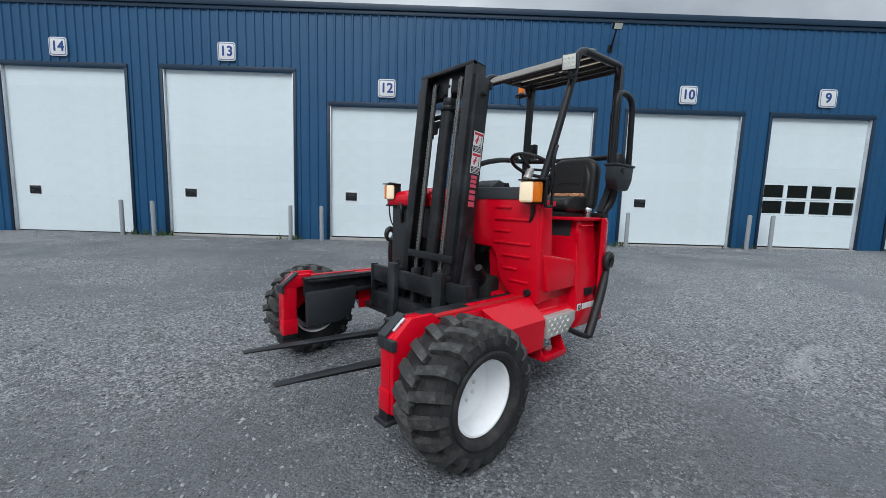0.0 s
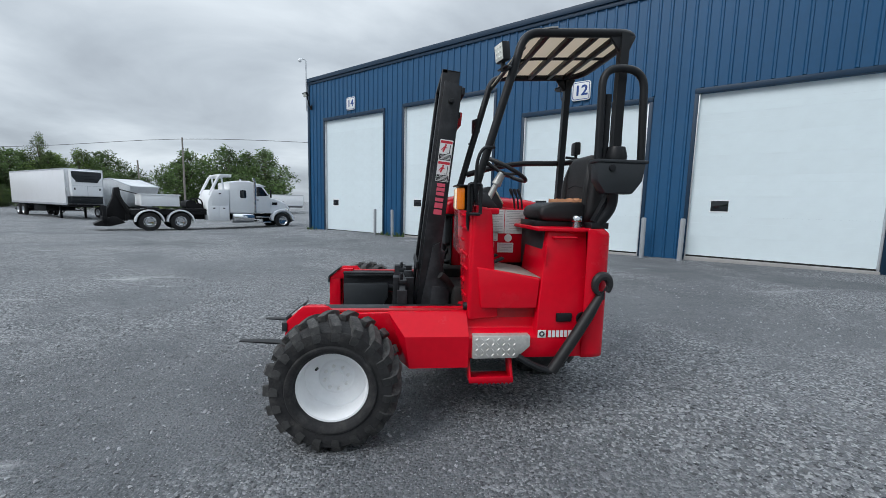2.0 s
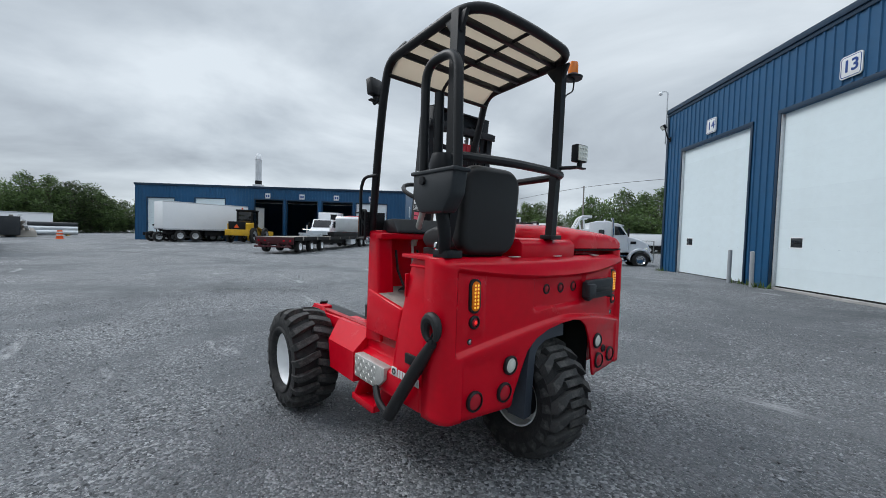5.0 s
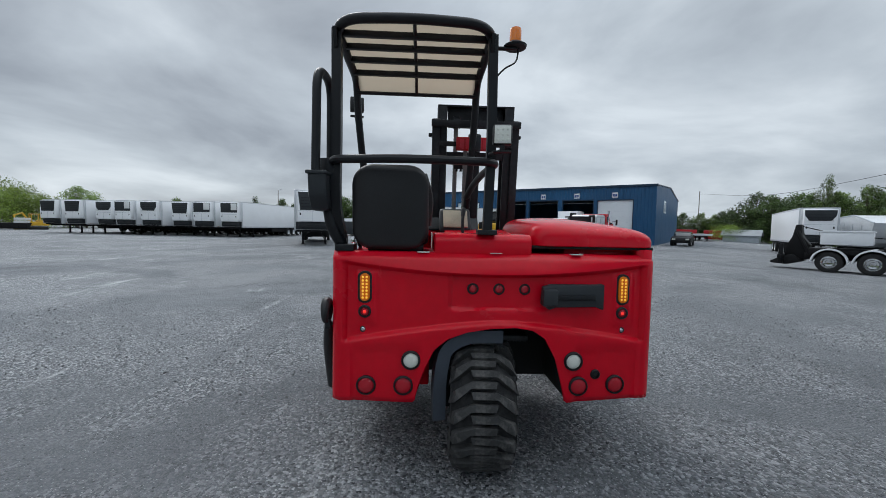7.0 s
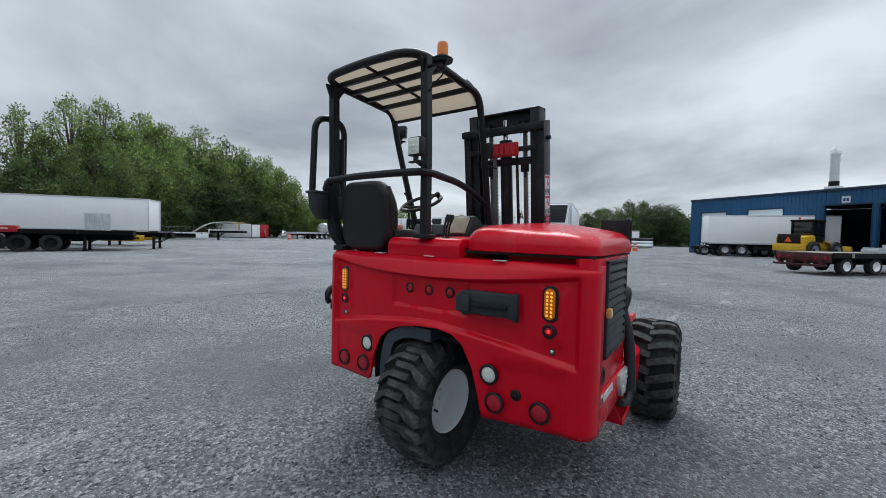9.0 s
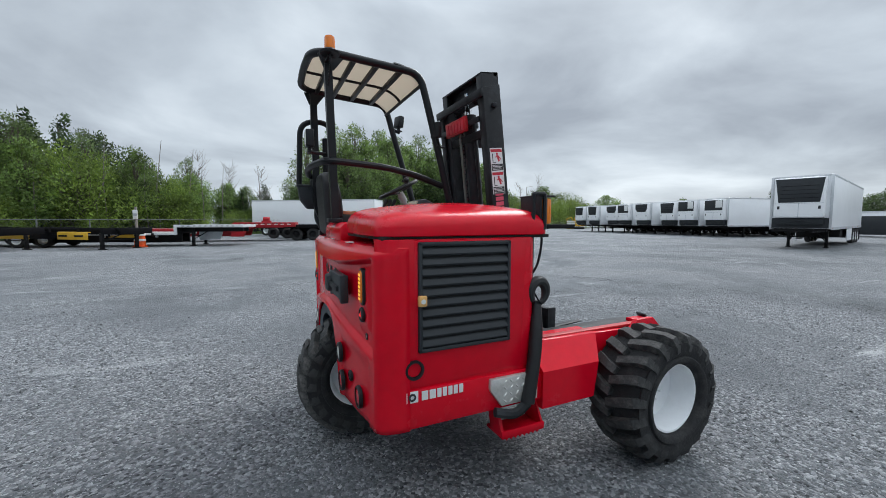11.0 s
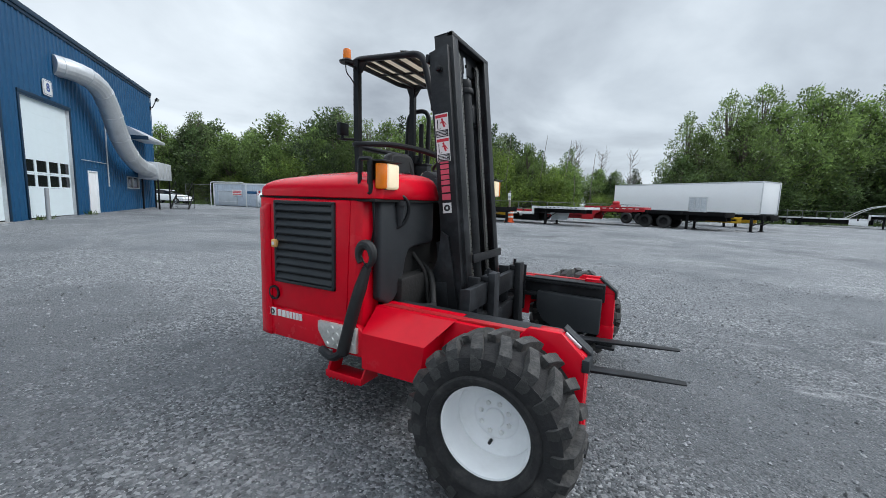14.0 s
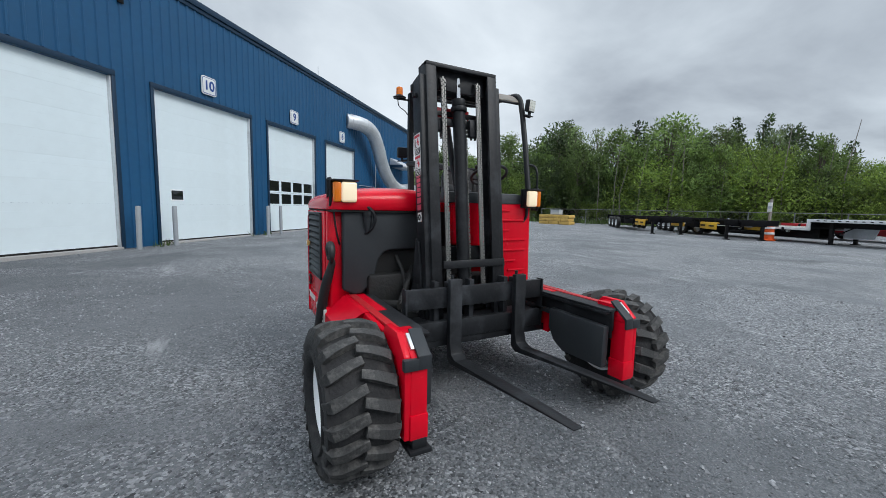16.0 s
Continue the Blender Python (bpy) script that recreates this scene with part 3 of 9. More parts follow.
BEAD = mesh_of(lathe([(0.220, 0.140), (0.222, 0.164), (0.232, 0.178), (0.250, 0.188), (0.262, 0.187), (0.270, 0.176), (0.272, 0.150)], 48), "bead_ring", 40)
NUT = mesh_of(lathe([(0.0115, 0.0), (0.0115, 0.014), (0.006, 0.018), (0.0, 0.018)], 6), "wheel_nut", 20)


def wheel(m, tyre, spin=0.0):
    """A wheel about its y axis; the dish opens to +y."""
    carcass, lugs, count = tyre
    hub = P("wheel", lathe([(0.0, -0.19), (0.10, -0.19), (0.12, -0.12), (0.15, -0.075), (0.15, -0.05), (0.0, -0.05)], 28), BLK_W, m=m, label="wheel hub")
    sp = Matrix.Rotation(spin, 4, 'Y')
    part("tyre", carcass, RUBBER, hub, "worn black lugged rubber tyre", m=sp)
    rnd = random.Random(5)
    for side, lug in zip((-1, 1), lugs):
        for k in range(count):
            part("tread_lug", lug, RUBBER, hub, m=sp @ Matrix.Rotation(-2 * math.pi * (k + (0.5 if side > 0 else 0)) / count + rnd.uniform(-0.006, 0.006), 4, 'Y'))
    sp = sp @ Matrix.Translation((0, -0.034, 0))
    part("bead_ring", BEAD, RUBBER, hub, "smooth rubber rim guard", m=sp @ Matrix.Translation((0, 0.034, 0)))
    part("rim", RIM, RIMW, hub, "white painted deep-dish rim", m=sp)
    part("rim_barrel", RIM_OUT, RIMW, hub, m=sp @ Matrix.Translation((0, 0.034, 0)) @ Matrix.Diagonal((1, 0.86, 1, 1)))
    for k in range(8):
        t = 2 * math.pi * k / 8
        part("wheel_nut", NUT, NUTM, hub, m=sp @ Matrix.Translation((0.074 * math.cos(t), 0.023, 0.074 * math.sin(t))))
    part("valve", tube([(0.078, 0.012, -0.104), (0.079, 0.028, -0.105), (0.080, 0.040, -0.106)], 0.008, 8), BLK, hub, m=sp)
    return hub


NUTM = mat("painted_nut", (0.80, 0.80, 0.79), 0.45, var=0.06, dirt=0.2, dirtcol=(0.3, 0.25, 0.2), dscale=20)
wheel(pose(0.0, 1.066, 0.402), TYRE, -1.35)
wheel(pose(0.0, -1.062, 0.402, 0, 0, 180), TYRE, 0.5)
wheel(pose(-1.645, 0.072, 0.408, 0, 0, 176), TYRE_R, 0.9)

# rear skin with its wheel arch
def ease(v, w):
    v = max(0.0, min(1.0, 0.5 + v / w))
    return v * v * (3 - 2 * v)


def arch_z(y):
    """Lower edge of the panel: straight, with the wheel arch cut out."""
    return float(np.interp(y, [-0.412, -0.402, -0.392, -0.342, -0.272, -0.20, -0.10, 0.05, 0.19, 0.30, 0.378, 0.44, 0.475, 0.49],
                           [0.476, 0.50, 0.56, 0.742, 0.868, 0.915, 0.932, 0.926, 0.902, 0.860, 0.795, 0.66, 0.54, 0.476]))


def skin_x(y, z):
    """Depth of the rear panel: chamfered top edge, a hollow band between two creases, lamp pods and a middle pan."""
    a = min(1.0, abs(y) / 0.90)
    x = -1.868 + (0.062 if y > 0 else 0.085) * a * a
    if abs(y) > 0.915:
        t = min(1.0, (abs(y) - 0.915) / 0.073)
        x += 0.095 * (1 - math.sqrt(max(0.0, 1 - t * t)))
    z1 = 1.245 + 0.065 * a * a
    z2 = max(0.955 - 0.125 * a ** 1.5, arch_z(y) + 0.022)
    inner = ease(0.905 - abs(y), 0.03)
    x += max(0.0, z - z1) * (0.55 - 0.25 * a) + max(0.0, z - 1.325) * 0.9
    x += inner * 0.030 * ease(z1 - 0.012 - z, 0.03) * ease(z - z2, 0.035)
    x += 0.012 * inner * ease(0.86 - abs(y), 0.02) * ease(abs(y) - 0.46, 0.03) * ease(0.80 - z, 0.02)
    x -= 0.014 * ease(0.062 - abs(abs(y) - 0.776), 0.03) * ease(0.150 - abs(z - 1.09), 0.03)
    x += 0.020 * ease(0.29 - abs(y), 0.015) * ease(0.105 - abs(z - 1.135), 0.02)
    return x


def rear_skin():
    """The panel's rows follow its creases, so that they stay crisp."""
    ys = [-0.988 + 1.976 * i / 150 for i in range(151)]
    bm = bmesh.new()
    rows = []
    steps = (12, 4, 4, 18, 4, 3, 4, 4)
    for y in ys:
        a = min(1.0, abs(y) / 0.90)
        lo = arch_z(y)
        z1, z2 = 1.245 + 0.065 * a * a, max(0.955 - 0.125 * a ** 1.5, lo + 0.022)
        keys = [lo, z2 - 0.018, z2, z2 + 0.018, z1 - 0.027, z1 - 0.012, z1, max(z1 + 0.012, 1.325), 1.358]
        zs = [keys[0]]
        for k, n in enumerate(steps):
            zs += [keys[k] + (keys[k + 1] - keys[k]) * j / n for j in range(1, n + 1)]
        rows.append([bm.verts.new((skin_x(y, z), y, z)) for z in zs])
    count = len(rows[0])
    for y in (-0.990, 0.990):
        src = rows[0] if y < 0 else rows[-1]
        row = [bm.verts.new((-1.63, y, v.co.z)) for v in src]
        rows = [row] + rows if y < 0 else rows + [row]
    for A, B in zip(rows, rows[1:]):
        for j in range(count - 1):
            bm.faces.new((A[j], B[j], B[j + 1], A[j + 1]))
    return bm


bumper = P("rear_bumper", rear_skin(), RED, "glossy red moulded rear panel with wheel arch", smooth=35)
sol = bumper.modifiers.new("thickness", 'SOLIDIFY')
sol.thickness, sol.offset = 0.014, 0.0
deck = [(-1.795, 0.0), (-1.790, 0.4), (-1.765, 0.80), (-1.74, 0.93), (-1.66, 0.965), (-1.30, 0.93), (-1.30, -0.985), (-1.66, -0.985), (-1.74, -0.95), (-1.765, -0.80), (-1.790, -0.4)]
P("rear_deck", prism(deck, 'z', 1.335, 1.361, 0.008), RED)
P("deck_block", prism([(-1.80, 1.35), (-1.36, 1.35), (-1.36, 1.475), (-1.765, 1.475), (-1.80, 1.44)], 'y', -0.20, 0.385, 0.016), RED)
# inside of the arch, its shade put into the black colour
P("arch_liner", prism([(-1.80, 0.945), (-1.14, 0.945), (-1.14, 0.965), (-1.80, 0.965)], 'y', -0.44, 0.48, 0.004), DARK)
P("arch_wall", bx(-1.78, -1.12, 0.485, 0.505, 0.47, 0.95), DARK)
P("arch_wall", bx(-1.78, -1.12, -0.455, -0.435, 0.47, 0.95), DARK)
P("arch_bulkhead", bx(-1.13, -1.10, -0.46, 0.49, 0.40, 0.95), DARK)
P("steer_fork", join(bx(-1.70, -1.50, -0.22, 0.32, 0.80, 0.84, 0.01), bx(-1.66, -1.54, 0.26, 0.32, 0.36, 0.82, 0.01)), BLK_W)
P("mudguard", tube(rounded_line([(-1.78, -0.03, 0.868), (-1.78, 0.18, 0.868), (-1.79, 0.315, 0.80), (-1.80, 0.345, 0.62), (-1.79, 0.345, 0.37)], 0.10, 6), 0.2, 8, flat=(0.12, 0.075)),
  SLATE, "dark grey plastic rear mudguard", m=pose(0, 0, 0))

# lamps and fittings on the rear panel
def bezel_lamp(name, x, y, z, r, lens, label, ring=0.012, depth=0.02, parent=bumper):
    ob = part(name, lathe([(r * 0.9, 0.0), (r + ring, -0.0), (r + ring, -depth * 0.7), (r + ring * 0.5, -depth), (r, -depth), (r, -depth * 0.6), (0, -depth * 0.6)], 28, 'x', (x, y, z)), BLK, parent, label)
    if lens is REDLIT:
        part("bulb", ball((x - depth * 0.9, y, z), r * 0.45, 10, sx=0.5), REDLIT, ob)
        lens = REDLENS
    part("lens", lathe([(r * 1.0, -depth * 0.55), (r * 0.8, -depth * 0.85), (r * 0.4, -depth * 1.0), (0.0, -depth * 1.05)], 28, 'x', (x, y, z)), lens, ob)
    return ob


def oval_lamp(y, z):
    pts = [(y + 0.030 * math.sin(2 * math.pi * k / 28), z + (0.052 if math.cos(2 * math.pi * k / 28) > 0 else -0.052) + 0.030 * math.cos(2 * math.pi * k / 28)) for k in range(28)]
    out = [(y + (a - y) * 1.42, z + (c - z) * 1.16) for a, c in pts]
    xs = skin_x(y, z)
    ob = part("marker_lamp", prism(out, 'x', xs - 0.014, xs + 0.03, 0.006), BLK, bumper, "amber oval marker lamp in a black rubber surround")
    part("lens", prism(pts, 'x', xs - 0.022, xs + 0.02, 0.008), AMBER, ob)
    for j in range(7):
        for i in (-1, 1):
            part("led", ball((xs - 0.0215, y + i * 0.011, z - 0.060 + j * 0.020), 0.0070, 8, sx=0.5), AMBER_LED, ob)


for s, y in ((1, 0.787), (-1, -0.765)):
    oval_lamp(y, 1.153)
    bezel_lamp("tail_lamp", skin_x(y, 1.01), y, 1.010, 0.026, REDLIT, "small round lit red tail lamp", 0.012)
    bezel_lamp("screw_cap", skin_x(y, 0.9), y + 0.012 * s, 0.90, 0.013, CHROME, "small bolt", 0.006, 0.008)
for y in (0.155, 0.0, -0.155):
    bezel_lamp("round_reflector", skin_x(y, 1.152), y, 1.152, 0.024, REDLENS, "small dark red round reflector", 0.010, 0.014)
bezel_lamp("reversing_lamp", min(skin_x(q, 0.73) for q in (0.47, 0.512, 0.56)), 0.512, 0.730, 0.045, LENS_W, "round frosted reversing lamp", 0.012)
bezel_lamp("reversing_lamp", min(skin_x(q, 0.73) for q in (-0.51, -0.452, -0.40)), -0.452, 0.730, 0.045, LENS_W, "round frosted reversing lamp", 0.012)
for y, z in ((0.775, 0.572), (0.555, 0.578), (-0.488, 0.577), (-0.733, 0.573)):
    bezel_lamp("rear_lamp", min(skin_x(y - 0.05, z), skin_x(y, z), skin_x(y + 0.05, z)), y, z, 0.048, REDLENS, "round unlit red rear lamp", 0.010)
bezel_lamp("socket", skin_x(-0.602, 0.64), -0.602, 0.640, 0.020, DARK, "black trailer socket", 0.010, 0.02)
for y in (0.45, 0.02, -0.47):
    part("decal", bx(-1.815, -1.775, y - 0.035, y + 0.035, 1.3605, 1.3645, 0), PAPER, bumper)
hp = P("handle_plate", prism([(-0.245, 1.07), (-0.25, 1.175), (-0.30, 1.19), (-0.56, 1.19), (-0.615, 1.195), (-0.615, 1.04), (-0.565, 1.06), (-0.33, 1.055), (-0.29, 1.04)], 'x', -1.880, -1.835, 0.008), CHAR,
       "dark grey recessed latch plate on the rear panel")
part("latch_boss", bx(-1.905, -1.86, -0.335, -0.245, 1.065, 1.165, 0.014), CHAR, hp)
part("latch_arm", bx(-1.893, -1.865, -0.56, -0.32, 1.10, 1.13, 0.006), BLK, hp)

# left body: tank box, sill and the footwell
def tank_box():
    """Side box: front edge slanted, front upper corner rounded, outer face leaning in towards the top."""
    poly = [(-1.662, 0.478), (-1.30, 0.478), (-1.318, 0.80), (-1.378, 1.285)] + [(-1.378 - 0.062 * (1 - math.cos(radians(a))), 1.298 + 0.062 * math.sin(radians(a))) for a in (20, 45, 70, 90)] + [(-1.662, 1.362)]
    bm = prism(poly, 'y', 0.48, 0.985, 0.0)
    bmesh.ops.subdivide_edges(bm, edges=[e for e in bm.edges if abs(e.verts[0].co.z - e.verts[1].co.z) > 0.3], cuts=3)
    for v in bm.verts:
        if v.co.y > 0.9:
            v.co.y -= 0.082 * max(0.0, (v.co.z - 0.70) / 0.662)
    return bevelled(bm, 0.010, 3, 30)


P("tank_box", tank_box(), RED, "red left service box with curved top edge")
P("box_seam", prism([(-1.664, 0.50), (-1.658, 0.50), (-1.658, 1.35), (-1.664, 1.35)], 'y', 0.88, 0.906, 0), DARK)
grab = P("grab_handle", tube(rounded_line([(-1.42, 0.915, 1.295), (-1.42, 0.945, 1.295), (-1.58, 0.945, 1.295), (-1.58, 0.915, 1.295)], 0.012), 0.008, 8), RED)
sill = prism([(-0.93, 0.812), (-0.90, 1.090), (-1.335, 1.016), (-1.312, 0.812)], 'y', 0.40, 0.966, 0.0)
for v in sill.verts:
    if v.co.y > 0.9:
        v.co.y -= 0.11 * max(0.0, v.co.z - 0.812)
P("sill_panel", bevelled(sill, 0.012, 3), RED, "red sill panel below the footwell")
# the darker red puts the recess's shade into its colour
P("sill_recess", bx(-1.36, -0.93, 0.40, 0.902, 0.735, 0.815, 0.004), RED_D)
P("lower_body", prism([(0.40, 0.478), (0.992, 0.478), (0.992, 0.62), (0.90, 0.665), (0.895, 0.745), (0.40, 0.745)], 'x', -1.60, -0.84, 0.012), RED)
P("footwell_floor", prism([(-0.90, 1.086), (-1.345, 1.011), (-1.345, 1.018), (-0.90, 1.093)], 'y', 0.42, 0.918, 0.002), mat("dusty_floor_plate", (0.34, 0.30, 0.27), 0.8, var=0.3, scale=8, dirt=0.5, dirtcol=(0.12, 0.08, 0.06), dscale=8), "dusty pale footwell floor plate")
P("footwell_wall", bx(-1.37, -1.09, 0.36, 0.385, 1.04, 1.475, 0.004), RED, "red inner footwell wall")
# black sheet put in for the shade at the knee end
P("footwell_shade", bx(-1.10, -0.90, 0.30, 0.32, 1.04, 1.44, 0), DARK)
P("footwell_back", bx(-1.385, -1.368, 0.38, 0.86, 1.05, 1.36, 0.004), CHAR, "black padded footwell rear wall")
P("side_latch", bx(-1.376, -1.362, 0.902, 0.945, 1.10, 1.24, 0.004), RED)
PRINT = mat("grey_print", (0.30, 0.31, 0.31), 0.6, var=0.15)
for y0, z0, y1, z1 in ((-1.048, 1.277, -1.216, 1.468), (-1.222, 1.277, -1.384, 1.468), (-1.087, 1.214, -1.167, 1.285), (-1.042, 1.127, -1.139, 1.204), (-1.167, 1.123, -1.299, 1.202)):
    d = P("instruction_decal", bx(y1, y0, 0.386, 0.390, z0, z1, 0), PAPER, "white printed instruction decal")
    n = int((z1 - z0) / 0.013)
    for k in range(1, n):
        zz = z0 + (z1 - z0) * k / n
        part("print_line", bx(y1 + 0.012 + (0.03 if k % 5 == 2 else 0), y0 - (0.012 if k % 3 else 0.035), 0.3905, 0.3912, zz - 0.0015, zz + 0.0015, 0), PRINT, d)
P("round_decal", lathe([(0.0, 0.004), (0.031, 0.004), (0.031, 0.0)], 24, 'y', (-1.254, 0.386, 1.241)), PAPER, "round white sticker")
P("fuel_cap", join(lathe([(0.0, 0.055), (0.030, 0.055), (0.036, 0.045), (0.036, 0.02), (0.028, 0.012), (0.028, 0.0), (0.0, 0.0)], 20, 'z', (-1.60, 0.872, 1.385)), cyl((-1.60, 0.872, 1.36), (-1.60, 0.872, 1.39), 0.034)), CHROME, "chrome fuel filler cap")
P("side_socket", bx(-1.555, -1.445, 0.968, 0.99, 0.725, 0.785, 0.008), BLK)
P("side_ring", lathe([(0.036, 0.0), (0.048, 0.0), (0.048, 0.012), (0.036, 0.012), (0.034, 0.002), (0.0, 0.002)], 24, 'y', (-1.635, 0.976, 0.745)), BLK)


def bar_word(x0, x1, y, z, h, material, face, widths, parent=LIFT):
    """A worn maker's name as plain blocks: one block a character, no letters."""
    total = sum(widths) + 0.24 * (len(widths) - 1)
    k = (x1 - x0) / total
    x = x0
    for w in widths:
        part("name_block", bx(x, x + w * k, y - 0.002, y + 0.002, z - h / 2, z + h / 2, 0), material, parent)
        x += (w + 0.24) * k


badge = P("badge", bx(-1.375, -1.318, 0.990, 0.9945, 0.618, 0.672, 0.002), PAPER, "small white square maker's badge")
part("badge_ring", lathe([(0.010, 0), (0.019, 0), (0.019, 0.003), (0.010, 0.003)], 16, 'y', (-1.346, 0.9945, 0.645)), INK, badge)
nb = P("name_band", bx(-1.60, -1.39, 0.9925, 0.9932, 0.622, 0.668, 0), RED)
bar_word(-1.60, -1.39, 0.9945, 0.645, 0.046, PAPER, 1, (0.9, 0.9, 0.6, 0.6, 0.6, 0.6, 0.6), nb)
badge = P("badge", bx(-1.650, -1.588, -0.9965, -0.992, 0.612, 0.668, 0.002), PAPER, "small white square maker's badge")
part("badge_ring", lathe([(0.010, 0), (0.019, 0), (0.019, 0.003), (0.010, 0.003)], 16, 'y', (-1.619, -0.9995, 0.640)), INK, badge)
nb = P("name_band", bx(-1.57, -1.345, -0.9935, -0.9925, 0.618, 0.660, 0), RED)
bar_word(-1.57, -1.345, -0.9955, 0.639, 0.044, PAPER, -1, (0.9, 0.9, 0.6, 0.6, 0.6, 0.6, 0.6), nb)

# front panel with pressed ribs, left
front = [(0.06, 1.50), (0.895, 1.50), (0.925, 0.72), (0.80, 0.72), (0.68, 0.755), (0.585, 0.83), (0.535, 0.93), (0.515, 1.04), (0.47, 1.10), (0.06, 1.12)]
fp = P("front_panel", prism(front, 'x', -0.905, -0.850, 0.018, 3), RED, "red front panel with horizontal pressed ribs")
for z, y0, y1 in ((1.425, 0.50, 0.66), (1.335, 0.50, 0.83), (1.245, 0.50, 0.66), (1.155, 0.50, 0.85), (1.06, 0.58, 0.85), (0.96, 0.60, 0.74), (0.87, 0.66, 0.85)):
    part("rib", bx(-0.853, -0.838, y0, y1, z - 0.010, z + 0.010, 0.006), RED, fp)
P("knee_column", prism([(-0.852, 0.72), (-1.06, 0.74), (-1.025, 1.06), (-0.995, 1.445), (-0.985, 1.478), (-0.872, 1.50)], 'y', 0.80, 0.925, 0.018, 3), RED)
P("panel_plug", lathe([(0.0, 0.03), (0.024, 0.028), (0.030, 0.0)], 18, 'x', (-0.855, 0.845, 0.80)), BLK)
P("dash_shelf", bx(-1.04, -0.88, 0.37, 0.922, 1.440, 1.482, 0.010), RED)
P("dash", prism([(-0.84, 1.485), (-1.05, 1.485), (-1.05, 1.50), (-1.02, 1.53), (-0.98, 1.585), (-0.87, 1.575)], 'y', 0.02, 0.80, 0.012), CHAR, "black dashboard cowl")
P("dash_pod", prism([(-0.98, 1.50), (-1.205, 1.46), (-1.225, 1.50), (-1.135, 1.645), (-1.09, 1.655), (-0.98, 1.60)], 'y', 0.10, 0.33, 0.02), CHAR)
P("gauge_panel", moved(bx(-0.008, 0.006, 0.125, 0.305, -0.075, 0.070, 0.003), Matrix.Translation((-1.183, 0, 1.575)) @ Matrix.Rotation(radians(31), 4, 'Y')), mat("gauge_face", (0.50, 0.45, 0.33), 0.5, var=0.3, scale=30), "worn pale instrument panel")
for k, x in enumerate((-1.352, -1.385, -1.418)):
    lv = P("control_lever", tube([(x - 0.01, 0.180, 1.46), (x + 0.004, 0.180, 1.56), (x + 0.022, 0.176, 1.60)], 0.008, 8), BLK)
    part("knob", tube([(x + 0.018, 0.177, 1.592), (x + 0.034, 0.174, 1.634), (x + 0.038, 0.173, 1.646)], [0.011, 0.015, 0.010], 10), BLK, lv)
P("console", prism([(-1.08, 1.36), (-1.40, 1.36), (-1.40, 1.47), (-1.12, 1.50), (-1.08, 1.48)], 'y', -0.18, 0.30, 0.015), RED, "red control console beside the seat")

# steering wheel on its slanted column
col_a, col_b = Vector((-0.96, 0.60, 1.40)), Vector((-1.125, 0.615, 1.735))
sw_m = Matrix.Translation(col_b) @ (col_b - col_a).to_track_quat('Z', 'Y').to_matrix().to_4x4()
sw = P("steering_column", join(cyl(col_a, col_a.lerp(col_b, 0.9), 0.022, n=14), cyl(col_a.lerp(col_b, 0.75), col_b, 0.035, 0.028, n=16)), mat("bare_column", (0.45, 0.45, 0.43), 0.45, 0.4, var=0.2))
swr = part("steering_wheel", moved(tube([(0.175 * math.cos(2 * math.pi * k / 36), 0.175 * math.sin(2 * math.pi * k / 36), 0.03) for k in range(36)], 0.0145, 10, True), sw_m), VINYL, sw, "black three-spoke steering wheel with spinner knob")
for k in range(3):
    t = radians(90 + 120 * k)
    part("spoke", moved(tube([(0.02 * math.cos(t), 0.02 * math.sin(t), 0.0), (0.10 * math.cos(t), 0.10 * math.sin(t), 0.012), (0.172 * math.cos(t), 0.172 * math.sin(t), 0.03)], 0.011, 8), sw_m), VINYL, swr)
part("spinner_knob", moved(join(ball((0.15, 0.06, 0.075), 0.024, 12), cyl((0.15, 0.06, 0.03), (0.15, 0.06, 0.07), 0.010, n=10)), sw_m), VINYL, swr)
P("pedal_rod", tube([(-0.97, 0.62, 1.43), (-1.02, 0.64, 1.20), (-1.06, 0.66, 1.10)], 0.010, 8), STEEL)
for y in (0.55, 0.74):
    pd = P("pedal", moved(bx(-0.05, 0.05, -0.035, 0.035, -0.006, 0.006, 0.003), Matrix.Translation((-1.08, y, 1.105)) @ Matrix.Rotation(radians(25), 4, 'Y')), BLK_W)
    part("pedal_arm", tube([(-1.06, y, 1.10), (-0.97, y, 1.22), (-0.94, y, 1.36)], 0.009, 8), BLK_W, pd)

# seat
seat = P("seat", prism([(-1.345, 1.445), (-1.365, 1.500), (-1.46, 1.530), (-1.68, 1.540), (-1.70, 1.40), (-1.38, 1.400)], 'y', 0.42, 0.82, 0.035, 3), VINYL, "black vinyl seat cushion, torn at the back")
def round_rect(w, h, r, n=6):
    pts = []
    for cx, cz, t0 in ((w / 2 - r, h / 2 - r, 0), (-w / 2 + r, h / 2 - r, 90), (-w / 2 + r, -h / 2 + r, 180), (w / 2 - r, -h / 2 + r, 270)):
        pts += [(cx + r * math.cos(radians(t0 + 90 * k / n)), cz + r * math.sin(radians(t0 + 90 * k / n))) for k in range(n + 1)]
    return pts


sb = P("backrest", moved(prism(round_rect(0.45, 0.50, 0.12), 'x', -0.065, 0.05, 0.04, 4), Matrix.Translation((-1.735, 0.648, 1.622)) @ Matrix.Rotation(radians(-4), 4, 'Y')), VINYL, "black vinyl backrest")
part("bolster", tube(smooth_line([(-1.69, 0.44, 1.52), (-1.705, 0.43, 1.68), (-1.735, 0.47, 1.82)]), 0.035, 10), VINYL, sb)
